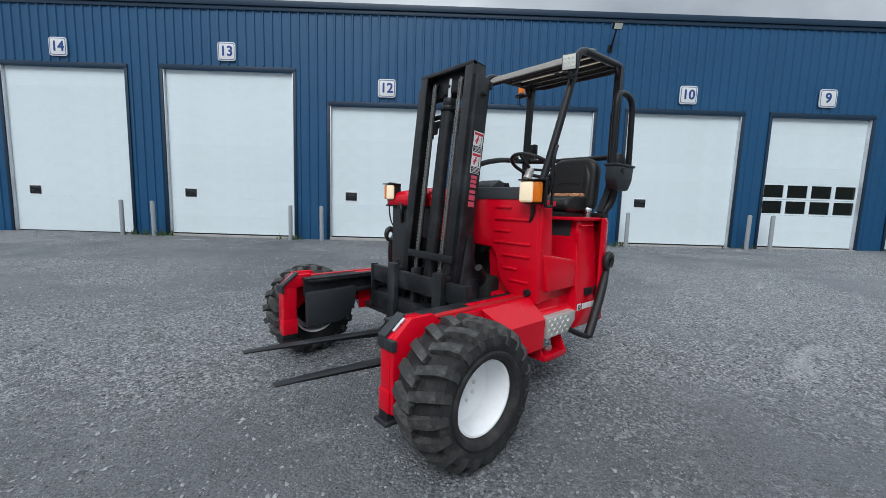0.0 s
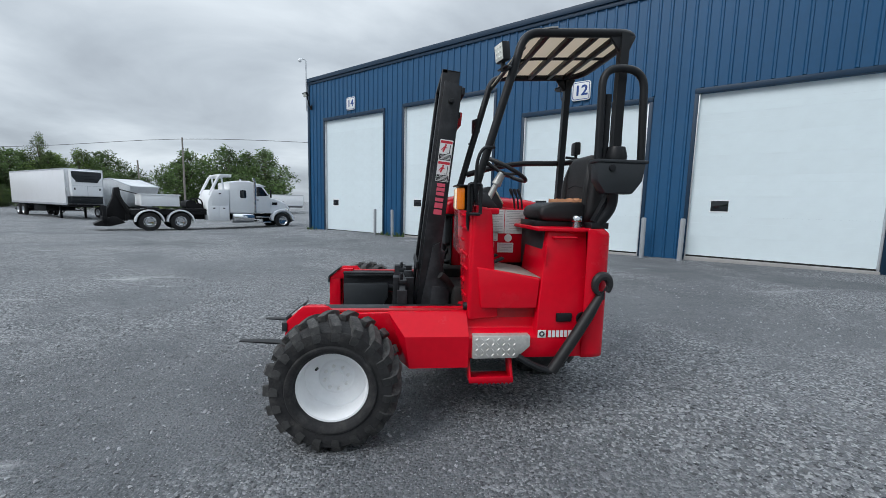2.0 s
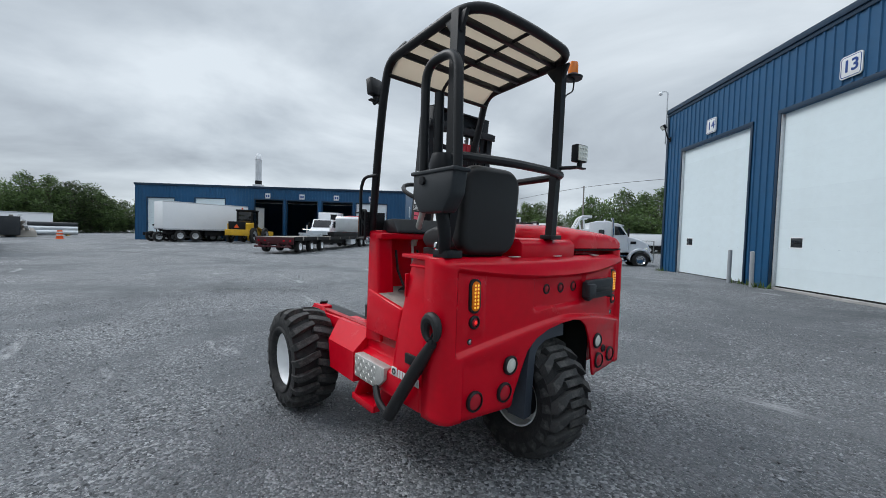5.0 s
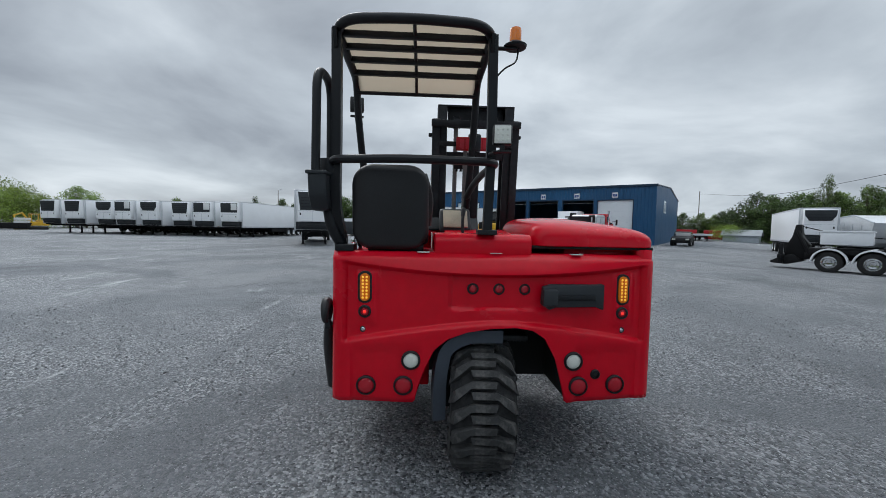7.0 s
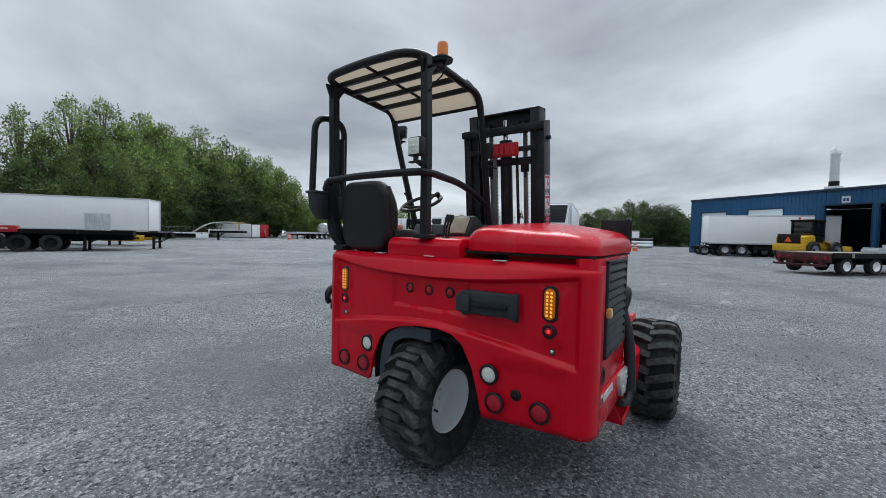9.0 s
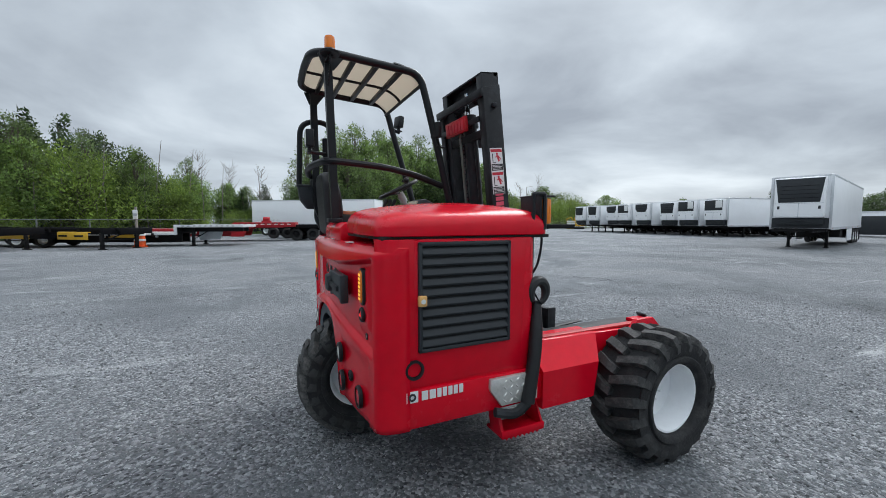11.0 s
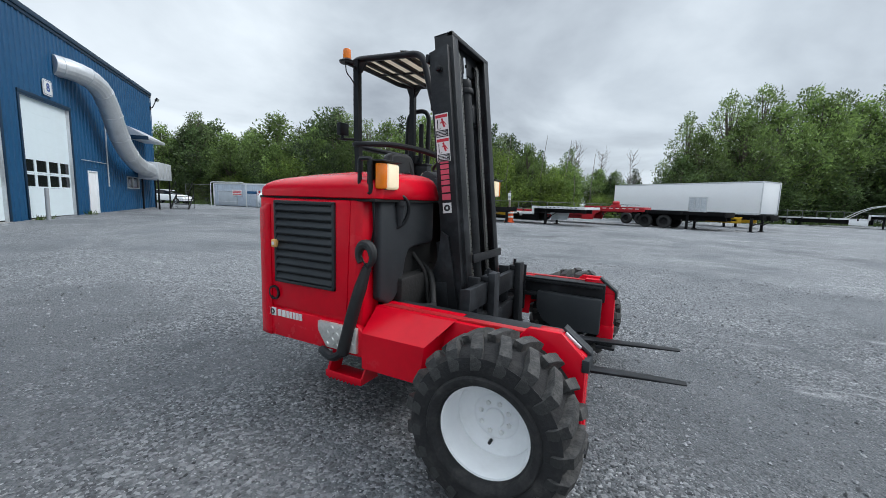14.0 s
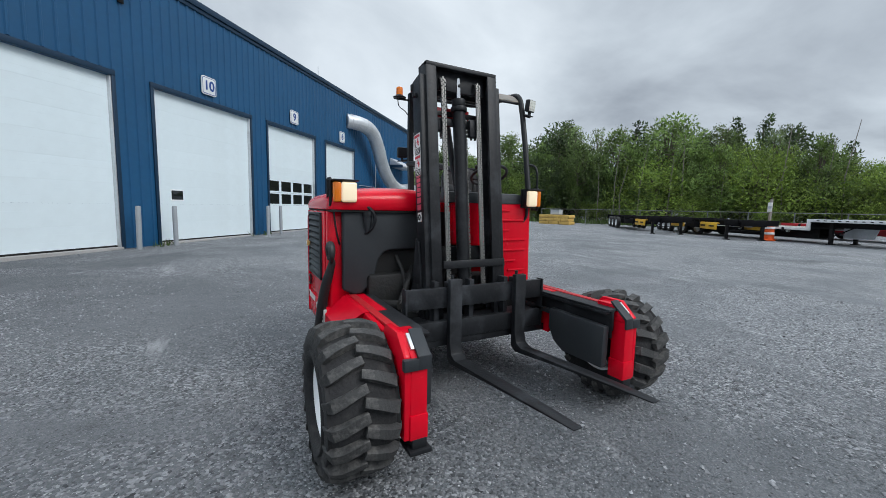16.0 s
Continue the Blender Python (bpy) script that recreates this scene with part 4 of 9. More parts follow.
part("bolster", tube(smooth_line([(-1.69, 0.79, 1.52), (-1.705, 0.80, 1.68), (-1.735, 0.76, 1.82)]), 0.035, 10), VINYL, sb)
part("seam", tube(smooth_line([(-1.685, 0.50, 1.64), (-1.688, 0.615, 1.66), (-1.685, 0.73, 1.64)]), 0.004, 6), DARK, sb)
P("seat_base", bx(-1.70, -1.33, 0.45, 0.79, 1.355, 1.40, 0.008), BLK)
def rag():
    """Crumpled torn foam: a bumpy slab with a ragged front edge."""
    v, f, r9 = [], [], random.Random(9)
    nx, ny = 6, 14
    for lay in (0, 1):
        for i in range(nx + 1):
            for j in range(ny + 1):
                x = -1.69 + (0.115 + 0.03 * math.sin(j * 1.3)) * i / nx
                v.append((x, 0.44 + 0.36 * j / ny, 1.528 + lay * (0.010 + 0.022 * abs(math.sin(j * 0.9 + i * 0.7)) + r9.uniform(0, 0.006))))
    m = ny + 1
    o = (nx + 1) * m
    for i in range(nx):
        for j in range(ny):
            a = i * m + j
            f += [(a, a + 1, a + m + 1, a + m), (o + a, o + a + m, o + a + m + 1, o + a + 1)]
    for j in range(ny):
        f += [(j, o + j, o + j + 1, j + 1), (nx * m + j, nx * m + j + 1, o + nx * m + j + 1, o + nx * m + j)]
    for i in range(nx):
        a, b = i * m, i * m + ny
        f += [(a, a + m, o + a + m, o + a), (b, o + b, o + b + m, b + m)]
    return v, f


P("seat_tear", rag(), ORANGE, "exposed crumpled tan seat foam")

# right body: engine box, side door with louvres, hood, front cover
P("engine_box", prism([(-1.655, -0.978), (-0.92, -0.978), (-0.885, -0.955), (-0.875, -0.90), (-0.875, -0.22), (-1.11, -0.22), (-1.11, -0.445), (-1.655, -0.445)], 'z', 0.478, 1.398, 0.012), RED, "red engine housing")
rc = [(-1.60, -0.9865), (-1.70, -0.9865)] + [(-1.70 - 0.072 * math.sin(radians(k * 15)), -0.9145 - 0.072 * math.cos(radians(k * 15))) for k in range(1, 7)] + [(-1.772, -0.90), (-1.74, -0.87), (-1.60, -0.87)]
P("rear_corner", prism(rc, 'z', 0.90, 1.396, 0.004), RED)
P("side_door", prism([(-1.638, 0.682), (-0.985, 0.695), (-0.955, 1.392), (-1.638, 1.392)], 'y', -0.986, -0.972, 0.006), RED, "red louvred engine door")
P("side_sill", prism([(-1.66, 0.478), (-0.84, 0.478), (-0.84, 0.62), (-0.90, 0.668), (-1.66, 0.672)], 'y', -0.992, -0.90, 0.008), RED)
gr = P("grille", join(bx(-1.585, -1.565, -1.004, -0.975, 0.850, 1.382), bx(-1.085, -1.065, -1.004, -0.975, 0.850, 1.382), bx(-1.585, -1.065, -1.004, -0.975, 1.362, 1.382), bx(-1.585, -1.065, -1.004, -0.975, 0.850, 0.870)),
       CHAR, "dark grey louvred air grille")
part("grille_back", bx(-1.575, -1.075, -0.9895, -0.984, 0.86, 1.372, 0), DARK, gr)
for k in range(10):
    z = 0.872 + k * 0.0492
    part("louvre", prism([(-0.9890, z), (-1.002, z + 0.002), (-1.007, z + 0.010), (-0.992, z + 0.038), (-0.9885, z + 0.040)], 'x', -1.566, -1.084, 0.002), CHAR, gr)
lt = P("door_latch", bx(-1.592, -1.548, -1.022, -0.995, 1.078, 1.130, 0.008), mat("faded_orange_plastic", (0.75, 0.42, 0.14), 0.5, var=0.2, scale=30), "faded orange door latch")
part("latch_pin", cyl((-1.57, -1.024, 1.104), (-1.57, -1.018, 1.104), 0.012, n=12), PAPER, lt)
P("side_ring", lathe([(0.034, 0.0), (0.048, 0.0), (0.048, -0.012), (0.036, -0.012), (0.034, 0.0)], 24, 'y', (-1.605, -0.986, 0.770)), BLK)


def hood_bm():
    bm = bmesh.new()
    x0, x1, y0, y1 = -1.772, -0.780, -0.986, -0.205
    rings = []
    for inset, z, r in ((0.006, 1.408, 0.09), (0.0, 1.414, 0.09), (0.0, 1.470, 0.09), (0.005, 1.505, 0.10), (0.018, 1.534, 0.11), (0.040, 1.556, 0.12), (0.075, 1.572, 0.13), (0.10, 1.577, 0.14), (0.17, 1.588, 0.15), (0.25, 1.596, 0.12), (0.34, 1.600, 0.045)):
        a, b, c, d = x0 + inset, x1 - inset, y0 + inset, y1 - inset
        ring = []
        for cx, cy, t0 in ((b - r, d - r, 0), (a + r, d - r, 90), (a + r, c + r, 180), (b - r, c + r, 270)):
            for k in range(9):
                t = radians(t0 + 90 * k / 8)
                x, y = cx + r * math.cos(t), cy + r * math.sin(t)
                f = (z - 1.408) / 0.192
                zz = z + f * (0.045 * (-0.45 - y) * -1.6 - 0.07 * max(0.0, -1.25 - x))
                ring.append(bm.verts.new((x, y, zz)))
        rings.append(ring)
    n = len(rings[0])
    for A, B in zip(rings, rings[1:]):
        for j in range(n):
            bm.faces.new((A[j], A[(j + 1) % n], B[(j + 1) % n], B[j]))
    bm.faces.new(rings[-1]); bm.faces.new(rings[0])
    return bm


P("hood", hood_bm(), RED, "glossy red domed engine hood", smooth=50)
P("hood_seam", prism([(-1.755, -0.97), (-0.79, -0.97), (-0.79, -0.215), (-1.755, -0.215)], 'z', 1.392, 1.410, 0.004), DARK)
cover = [(-0.255, 1.405), (-0.885, 1.405), (-0.885, 0.81), (-0.80, 0.765), (-0.735, 0.775), (-0.665, 0.84), (-0.63, 0.93), (-0.605, 1.03), (-0.565, 1.085), (-0.50, 1.10), (-0.30, 1.10), (-0.255, 1.12)]
cv = P("front_cover", prism(cover, 'x', -0.875, -0.815, 0.02, 3), CHAR, "dark grey plastic front engine cover")
part("filler_neck", lathe([(0.0, 0.0), (0.016, 0.0), (0.030, 0.06), (0.034, 0.125), (0.0, 0.125)], 20, 'z', (-0.812, -0.70, 1.245)), CHAR, cv)
part("filler_cap", lathe([(0.0, 0.052), (0.020, 0.050), (0.024, 0.034), (0.040, 0.030), (0.043, 0.0), (0.0, 0.0)], 20, 'z', (-0.808, -0.70, 1.370)), BLK, cv, "black filler cap")
# black sheet over the red housing front, standing in for shade behind the cover
P("engine_bay_shade", bx(-0.873, -0.866, -0.82, -0.215, 0.50, 1.385, 0), DARK)
for i, (a, b, r) in enumerate((((-0.88, -0.30, 0.95), (-0.66, -0.50, 0.70), 0.022), ((-0.86, -0.25, 0.90), (-0.62, -0.36, 0.62), 0.018), ((-0.86, 0.40, 0.74), (-0.70, 0.48, 0.95), 0.03), ((-0.87, -0.45, 1.05), (-0.74, -0.42, 0.66), 0.016))):
    P("hydraulic_hose", tube(smooth_line([a, tuple((p + q) / 2 + (0.05 if k == 2 else 0.02) for k, (p, q) in enumerate(zip(a, b))), b]), r, 12), ENGINE)
P("engine_block", join(bx(-1.05, -0.78, -0.70, -0.05, 0.62, 0.92, 0.03), bx(-0.98, -0.80, 0.05, 0.50, 0.58, 0.86, 0.03), bx(-1.10, -0.70, -0.85, 0.85, 0.46, 0.66, 0.02), cyl((-0.86, -0.62, 0.72), (-0.86, -0.30, 0.78), 0.075, n=18)),
  ENGINE, "grimy black engine and pump block")
P("valve_block", join(bx(-0.80, -0.62, -0.50, -0.22, 0.52, 0.66, 0.012), bx(-0.78, -0.55, -0.18, 0.20, 0.45, 0.58, 0.012), cyl((-0.80, -0.62, 0.68), (-0.64, -0.50, 0.70), 0.04, n=16)), ENGINE)
# block filling the body's inside, in the black that holds shade
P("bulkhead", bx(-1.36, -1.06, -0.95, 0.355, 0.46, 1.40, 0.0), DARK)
P("underframe", join(bx(-1.12, -0.40, -0.86, 0.86, 0.42, 0.475, 0.01), bx(-0.62, -0.46, -0.82, 0.82, 0.42, 0.60, 0.01)), BLK_W, "black steel chassis frame")

# wheel arms
def arm(s):
    shell = P("arm_shell", bmesh.new(), RED, "red sloped outrigger housing behind the front tyre")
    # housing behind the tyre: sloped top, its front end cut on a slant
    bm = bmesh.new()
    sect = [(0.72, 0.415), (1.008, 0.425), (1.012, 0.638), (0.875, 0.765), (0.72, 0.768)]
    rear_x, front_x = [-0.845] * 5, [-0.34, -0.455, -0.425, -0.315, -0.315]
    A = [bm.verts.new((x, s * y, z)) for x, (y, z) in zip(rear_x, sect)]
    B = [bm.verts.new((x, s * y, z)) for x, (y, z) in zip(front_x, sect)]
    bm.faces.new(A); bm.faces.new(B)
    for i in range(5):
        bm.faces.new((A[i], A[(i + 1) % 5], B[(i + 1) % 5], B[i]))
    bevelled(bm, 0.012, 2, 15)
    me = mesh_of(bm, "arm_shell", 30)
    me.materials.append(RED)
    shell.data = me
    # plate that runs forward inside the tyre, to the foot
    plate = [(-0.86, 0.42), (-0.86, 0.772), (-0.10, 0.758), (0.035, 0.752), (0.085, 0.805), (0.245, 0.805), (0.352, 0.705), (0.362, 0.62), (0.362, 0.275), (0.250, 0.275), (0.230, 0.45), (0.15, 0.52), (-0.30, 0.52), (-0.45, 0.42)]
    P("arm_plate", prism(plate, 'y', s * 0.835, s * 0.872, 0.008), RED, "red outrigger side plate")
    xe = 0.29 if s > 0 else 0.21
    P("arm_rail", bx(-0.84, xe, s * 0.785, s * 0.836, 0.755, 0.772, 0.003), RED_D)
    P("rail_web", join(bx(-0.84, xe, s * 0.70, s * 0.72, 0.61, 0.757, 0.003), bx(-0.84, xe, s * 0.66, s * 0.784, 0.750, 0.766, 0.003)), BLK_W, "dark greasy rail web")
    P("rail_channel", join(bx(-0.84, xe - 0.02, s * 0.655, s * 0.70, 0.60, 0.635, 0.004), bx(-0.84, xe - 0.02, s * 0.655, s * 0.70, 0.728, 0.749, 0.004), bx(-0.84, xe - 0.02, s * 0.722, s * 0.735, 0.55, 0.749, 0.003)), BLK_W, "dark greasy reach rail")
    P("motor_cover", prism([(-0.26, 0.655), (-0.26, 0.50), (-0.20, 0.40), (-0.10, 0.345), (0.20 if s < 0 else 0.27, 0.345), (0.205 if s < 0 else 0.275, 0.645)], 'y', s * 0.640, s * 0.70, 0.014), CHAR, "dark grey wheel motor cover")
    P("foot", join(bx(0.250, 0.364, s * 0.748, s * 0.838, 0.275, 0.70, 0.006), bx(0.245, 0.370, s * 0.744, s * 0.842, 0.275, 0.405, 0.004)), RED, "red stabiliser foot")
    P("foot_head", prism([(0.12, 0.79), (0.245, 0.79), (0.365, 0.695), (0.365, 0.68), (0.12, 0.68)], 'y', s * 0.745, s * 0.836, 0.006), RED)
    pad = P("corner_pad", prism([(0.236, 0.806), (0.246, 0.816), (0.376, 0.712), (0.378, 0.640), (0.362, 0.640), (0.362, 0.70)], 'y', s * 0.734, s * 0.806, 0.004), CHAR, "grey corner guard")
    part("edge_strip", prism([(0.250, 0.790), (0.258, 0.799), (0.332, 0.738), (0.324, 0.728)], 'y', s * 0.806, s * 0.826, 0.003), STEEL, pad, "worn bare steel edge")
    part("side_pad", bx(0.345, 0.378, s * 0.800, s * 0.880, 0.640, 0.700, 0.004), CHAR, pad)
    P("foot_pad", join(bx(0.262, 0.372, s * 0.75, s * 0.83, 0.225, 0.28, 0.004), bx(0.245, 0.392, s * 0.73, s * 0.85, 0.205, 0.228, 0.004)), BLK_W)
    P("axle", cyl((0, s * 0.70, 0.402), (0, s * 0.92, 0.402), 0.085, n=24), BLK_W)


arm(1)
arm(-1)

# tread-plate steps and the stirrups below
def tread(x0, x1, z0, z1, y, s):
    """Raised lozenges of a tread plate on a face at y, turned this way and that."""
    bms = []
    nx, nz = int((x1 - x0) / 0.034), int((z1 - z0) / 0.034)
    for i in range(nx):
        for j in range(nz):
            cx, cz = x0 + (i + 0.5) * (x1 - x0) / nx, z0 + (j + 0.5) * (z1 - z0) / nz
            a = radians(45 if (i + j) % 2 else -45)
            dx, dz = 0.018 * math.cos(a), 0.018 * math.sin(a)
            px, pz = -dz * 0.3, dx * 0.3
            bms.append(((cx - dx, y, cz - dz), (cx + px, y, cz + pz), (cx + dx, y, cz + dz), (cx - px, y, cz - pz), (cx, y + s * 0.0065, cz)))
    v, f = [], []
    for q in bms:
        o = len(v)
        v += q
        f += [(o, o + 1, o + 4), (o + 1, o + 2, o + 4), (o + 2, o + 3, o + 4), (o + 3, o, o + 4)]
    return v, f


st = P("step", prism([(-0.872, 0.485), (-0.872, 0.640), (-1.262, 0.640), (-1.262, 0.565), (-1.17, 0.485)], 'y', 0.865, 1.014, 0.006), ALU, "aluminium tread-plate boarding step")
tagged(part("tread_pattern", tread(-1.17, -0.88, 0.492, 0.634, 1.0145, 1), ALU, st, smooth=0), kind="stuff")
st = P("step", prism([(-0.885, 0.500), (-0.885, 0.655), (-1.190, 0.655), (-1.190, 0.595), (-1.12, 0.500)], 'y', -1.014, -0.90, 0.006), ALU, "aluminium tread-plate boarding step")
tagged(part("tread_pattern", tread(-1.12, -0.89, 0.508, 0.650, -1.0145, -1), ALU, st, smooth=0), kind="stuff")
for s in (1, -1):
    x0, x1 = (-1.155, -0.855) if s > 0 else (-1.12, -0.84)
    P("stirrup", join(bx(x0, x1, s * 0.86, s * 1.02, 0.318, 0.332, 0.004), bx(x0, x1, s * 1.008, s * 1.020, 0.318, 0.360, 0.003), prism([(s * 0.90, 0.33), (s * 1.018, 0.33), (s * 0.95, 0.48), (s * 0.86, 0.48)], 'x', x0, x0 + 0.02, 0.003),
                      prism([(s * 0.86, 0.33), (s * 1.018, 0.33), (s * 0.94, 0.48), (s * 0.86, 0.48)], 'x', x1 - 0.014, x1, 0.003),
                      *[prism([(x0 + 0.02 + k * 0.029, 0.320), (x0 + 0.041 + k * 0.029, 0.320), (x0 + 0.0305 + k * 0.029, 0.306)], 'y', s * 1.006, s * 1.019, 0.001) for k in range(8)]), RED, "red stirrup step with a toothed edge")


# lashing hooks with sleeved chains
def lashing(hook, mid, low, s):
    hx, hy, hz = hook
    st_ = P("lashing_sleeve", tube(smooth_line([(hx, hy, hz - 0.07), mid, low], 8), [0.026 + 0.011 * min(1, i / 4) for i in range(17)], 12), VINYL, "black sleeved lashing chain")
    ring = [(hx + 0.052 * math.cos(t), hy + 0.012 * s, hz + 0.064 * math.sin(t)) for t in [radians(a) for a in range(-75, 240, 15)]]
    part("hook", tube(ring, [0.014 + 0.016 * math.sin(i / len(ring) * math.pi) for i in range(len(ring))], 10), mat("cast_hook", (0.018, 0.019, 0.020), 0.5, 0.0, var=0.3, dirt=0.3, dirtcol=(0.06, 0.055, 0.05)), st_, "forged steel hook")
    part("hook_eye", bx(hx - 0.02, hx + 0.02, hy - 0.012, hy + 0.022, hz - 0.10, hz - 0.045, 0.008), BLK_W, st_)
    part("hook_clip", tube([(hx - 0.045, hy + 0.015 * s, hz + 0.02), (hx, hy + 0.02 * s, hz - 0.05)], 0.005, 6), BLK_W, st_)
    return st_


l1 = lashing((-1.735, 1.012, 0.985), (-1.57, 1.042, 0.662), (-1.40, 1.06, 0.41), 1)
part("chain_link", tube(smooth_line([(-1.40, 1.06, 0.41), (-1.28, 1.055, 0.45), (-1.18, 1.02, 0.50)]), 0.022, 8), BLK_W, l1)
l2 = lashing((-0.855, -0.955, 1.085), (-0.905, -1.008, 0.77), (-0.968, -1.035, 0.50), -1)
part("chain_link", tube(smooth_line([(-0.968, -1.035, 0.50), (-1.05, -1.03, 0.455), (-1.16, -1.01, 0.475)]), 0.026, 8), BLK_W, l2)

# mast, leaning back; built upright about its foot: outer channels, and an inner pair that stands a little higher
MAST = pose(-0.548, 0.030, 0.44, 0, -6.2, 0)


def M(name, bm, material, label="", parent=None):
    if parent:
        return part(name, bm, material, parent, label)
    return P(name, bm, material, label, m=MAST)


def leaf_chain(x, cy, z0, z1):
    """A leaf chain: three columns of link plates, set half a pitch apart, with gaps between them."""
    links = []
    k = 0
    z = z0
    while z < z1:
        for i, dy in enumerate((-0.0135, 0.0, 0.0135)):
            zz = z + (0.0155 if i == 1 else 0.0)
            links.append(bx(x - 0.007, x + (0.005 if i == 1 else 0.007), cy + dy - 0.0052, cy + dy + 0.0052, zz, zz + 0.0225, 0))
        links.append(bx(x - 0.010, x - 0.006, cy - 0.017, cy + 0.017, z, z + 0.031, 0))
        z += 0.031
        k += 1
    return join(*links)


H, HO = 2.095, 2.000
for s in (1, -1):
    # outer channel, its head cut on a slant and its rear flange stepped
    ch = [(0.055, s * 0.362), (-0.085, s * 0.362), (-0.085, s * 0.300), (-0.068, s * 0.300), (-0.068, s * 0.340), (0.038, s * 0.340), (0.038, s * 0.318), (0.055, s * 0.318)]
    bm = prism(ch, 'z', 0.06, HO, 0.003)
    for v in bm.verts:
        if v.co.z > HO - 0.05:
            v.co.z -= max(0.0, -v.co.x - 0.02) * 0.35
    up = M("mast_upright", bm, BLK_W, "black steel mast channel with scuffed edges")
    inn = [(0.078, s * 0.318), (-0.060, s * 0.318), (-0.060, s * 0.240), (-0.044, s * 0.240), (-0.044, s * 0.292), (0.058, s * 0.292), (0.058, s * 0.232), (0.078, s * 0.232)]
    iu = M("inner_upright", prism(inn, 'z', 0.0, H, 0.004), BLK_W, "black inner mast channel with a broad front flange")
    part("roller", cyl((0.0, s * 0.318, HO - 0.06), (0.0, s * 0.352, HO - 0.06), 0.045, n=20), BLK_W, iu)
    part("weld_seam", tube([(0.057, s * 0.319, 0.10), (0.057, s * 0.319, HO - 0.02)], 0.005, 6), BLK_W, iu)
    # stickers on the outer faces: two framed warnings, then faded name blocks
    y = s * 0.3635
    dcl = part("warning_decal", bx(-0.070, 0.030, y - 0.0012, y + 0.0012, 1.245, 1.565, 0), PAPER, up, "white and red warning stickers")
    for z0 in (1.255, 1.415):
        part("red_strip", bx(-0.066, 0.026, y - 0.0020, y + 0.0020, z0 + 0.122, z0 + 0.142, 0), REDINK, dcl)
        part("picture_block", tube([(-0.052, y, z0 + 0.112), (-0.052, y, z0 + 0.050), (-0.030, y, z0 + 0.050)], 0.0035, 6), INK, dcl)
        part("picture_block", moved(bx(-0.007, 0.007, y - 0.0021, y + 0.0021, -0.024, 0.024, 0), Matrix.Translation((-0.008, 0, z0 + 0.080)) @ Matrix.Rotation(radians(-18), 4, 'Y')), REDINK, dcl)
        part("picture_block", cyl((-0.016, y - 0.0021, z0 + 0.110), (-0.016, y + 0.0021, z0 + 0.110), 0.008, n=12), REDINK, dcl)
        part("picture_block", tube([(-0.030, y, z0 + 0.088), (-0.004, y, z0 + 0.094), (0.014, y, z0 + 0.070)], 0.004, 6), REDINK, dcl)
        part("text_block", bx(-0.066, 0.026, y - 0.0020, y + 0.0020, z0 - 0.006, z0 + 0.040, 0), INK, dcl)
        for j in range(4):
            part("print_line", bx(-0.060, 0.018 - 0.012 * (j % 2), y - 0.0026, y + 0.0026, z0 + 0.001 + j * 0.0095, z0 + 0.0045 + j * 0.0095, 0), PAPER, dcl)
    z = 0.985
    for w in ((0.052, 0.052, 0.034, 0.012, 0.034, 0.034, 0.034) if s > 0 else (0.052, 0.052, 0.036, 0.036, 0.036, 0.036, 0.036)):
        if w > 0.02:
            part("name_block", bx(-0.052, 0.012, y - 0.0012, y + 0.0012, z, z + w * 0.78, 0), PINK, up)
        z += w
    if s < 0:
        b2 = part("badge", bx(-0.052, 0.014, y - 0.0012, y + 0.0012, 0.895, 0.965, 0), PAPER, up)
        part("badge_ring", lathe([(0.010, 0.0), (0.023, 0.0), (0.023, -0.002), (0.010, -0.002)], 18, 'y', (-0.019, y - 0.0012, 0.930)), INK, b2)
    part("bolt_hole", lathe([(0.017, 0.0), (0.017, s * 0.004), (0, s * 0.004)], 14, 'y', (-0.005, s * 0.362, HO - 0.15)), DARK, up)
    part("lug", bx(-0.03, 0.004, s * 0.36, s * 0.392, HO - 0.16, HO - 0.13, 0.006), BLK_W, up)
    # lift chain
    cy = s * 0.158
    ln = M("lift_chain", leaf_chain(0.042, cy, 0.30, H - 0.10), CHAIN, "leaf-link lift chain")
    part("chain_sheave", lathe([(0.05, cy - 0.03), (0.05, cy - 0.022), (0.042, cy - 0.02), (0.042, cy + 0.02), (0.05, cy + 0.022), (0.05, cy + 0.03)], 24, 'y', (0.0, 0.0, H - 0.13)), BLK_W, ln)
    part("chain_anchor", bx(0.030, 0.056, cy - 0.022, cy + 0.022, 0.22, 0.31, 0.005), BLK_W, ln)
M("hose_run", tube([(-0.03, -0.11, 0.25), (-0.035, -0.12, 1.2), (-0.03, -0.11, H - 0.3)], 0.013, 8), VINYL)
M("lift_chain", leaf_chain(-0.045, 0.080, 0.35, 1.74), CHAIN, "leaf-link lift chain behind the cylinder")
tt = M("top_tie", join(bx(0.036, 0.079, -0.318, 0.318, H - 0.030, H + 0.003, 0.005), bx(-0.061, 0.036, -0.318, 0.318, H - 0.014, H + 0.001, 0.004)), BLK_W, "mast head crosspiece")
part("sheave_plate", bx(-0.004, 0.014, -0.232, 0.232, H - 0.175, H - 0.013, 0.005), BLK_W, tt)
part("bolt", cyl((0.012, 0.0, H - 0.12), (0.034, 0.0, H - 0.12), 0.013, n=6), BLK_W, tt)
M("rear_tie", join(bx(-0.108, -0.086, -0.37, 0.37, HO - 0.085, HO - 0.03, 0.004), bx(-0.104, -0.088, -0.30, 0.30, HO - 0.24, HO - 0.20, 0.004)), BLK_W)
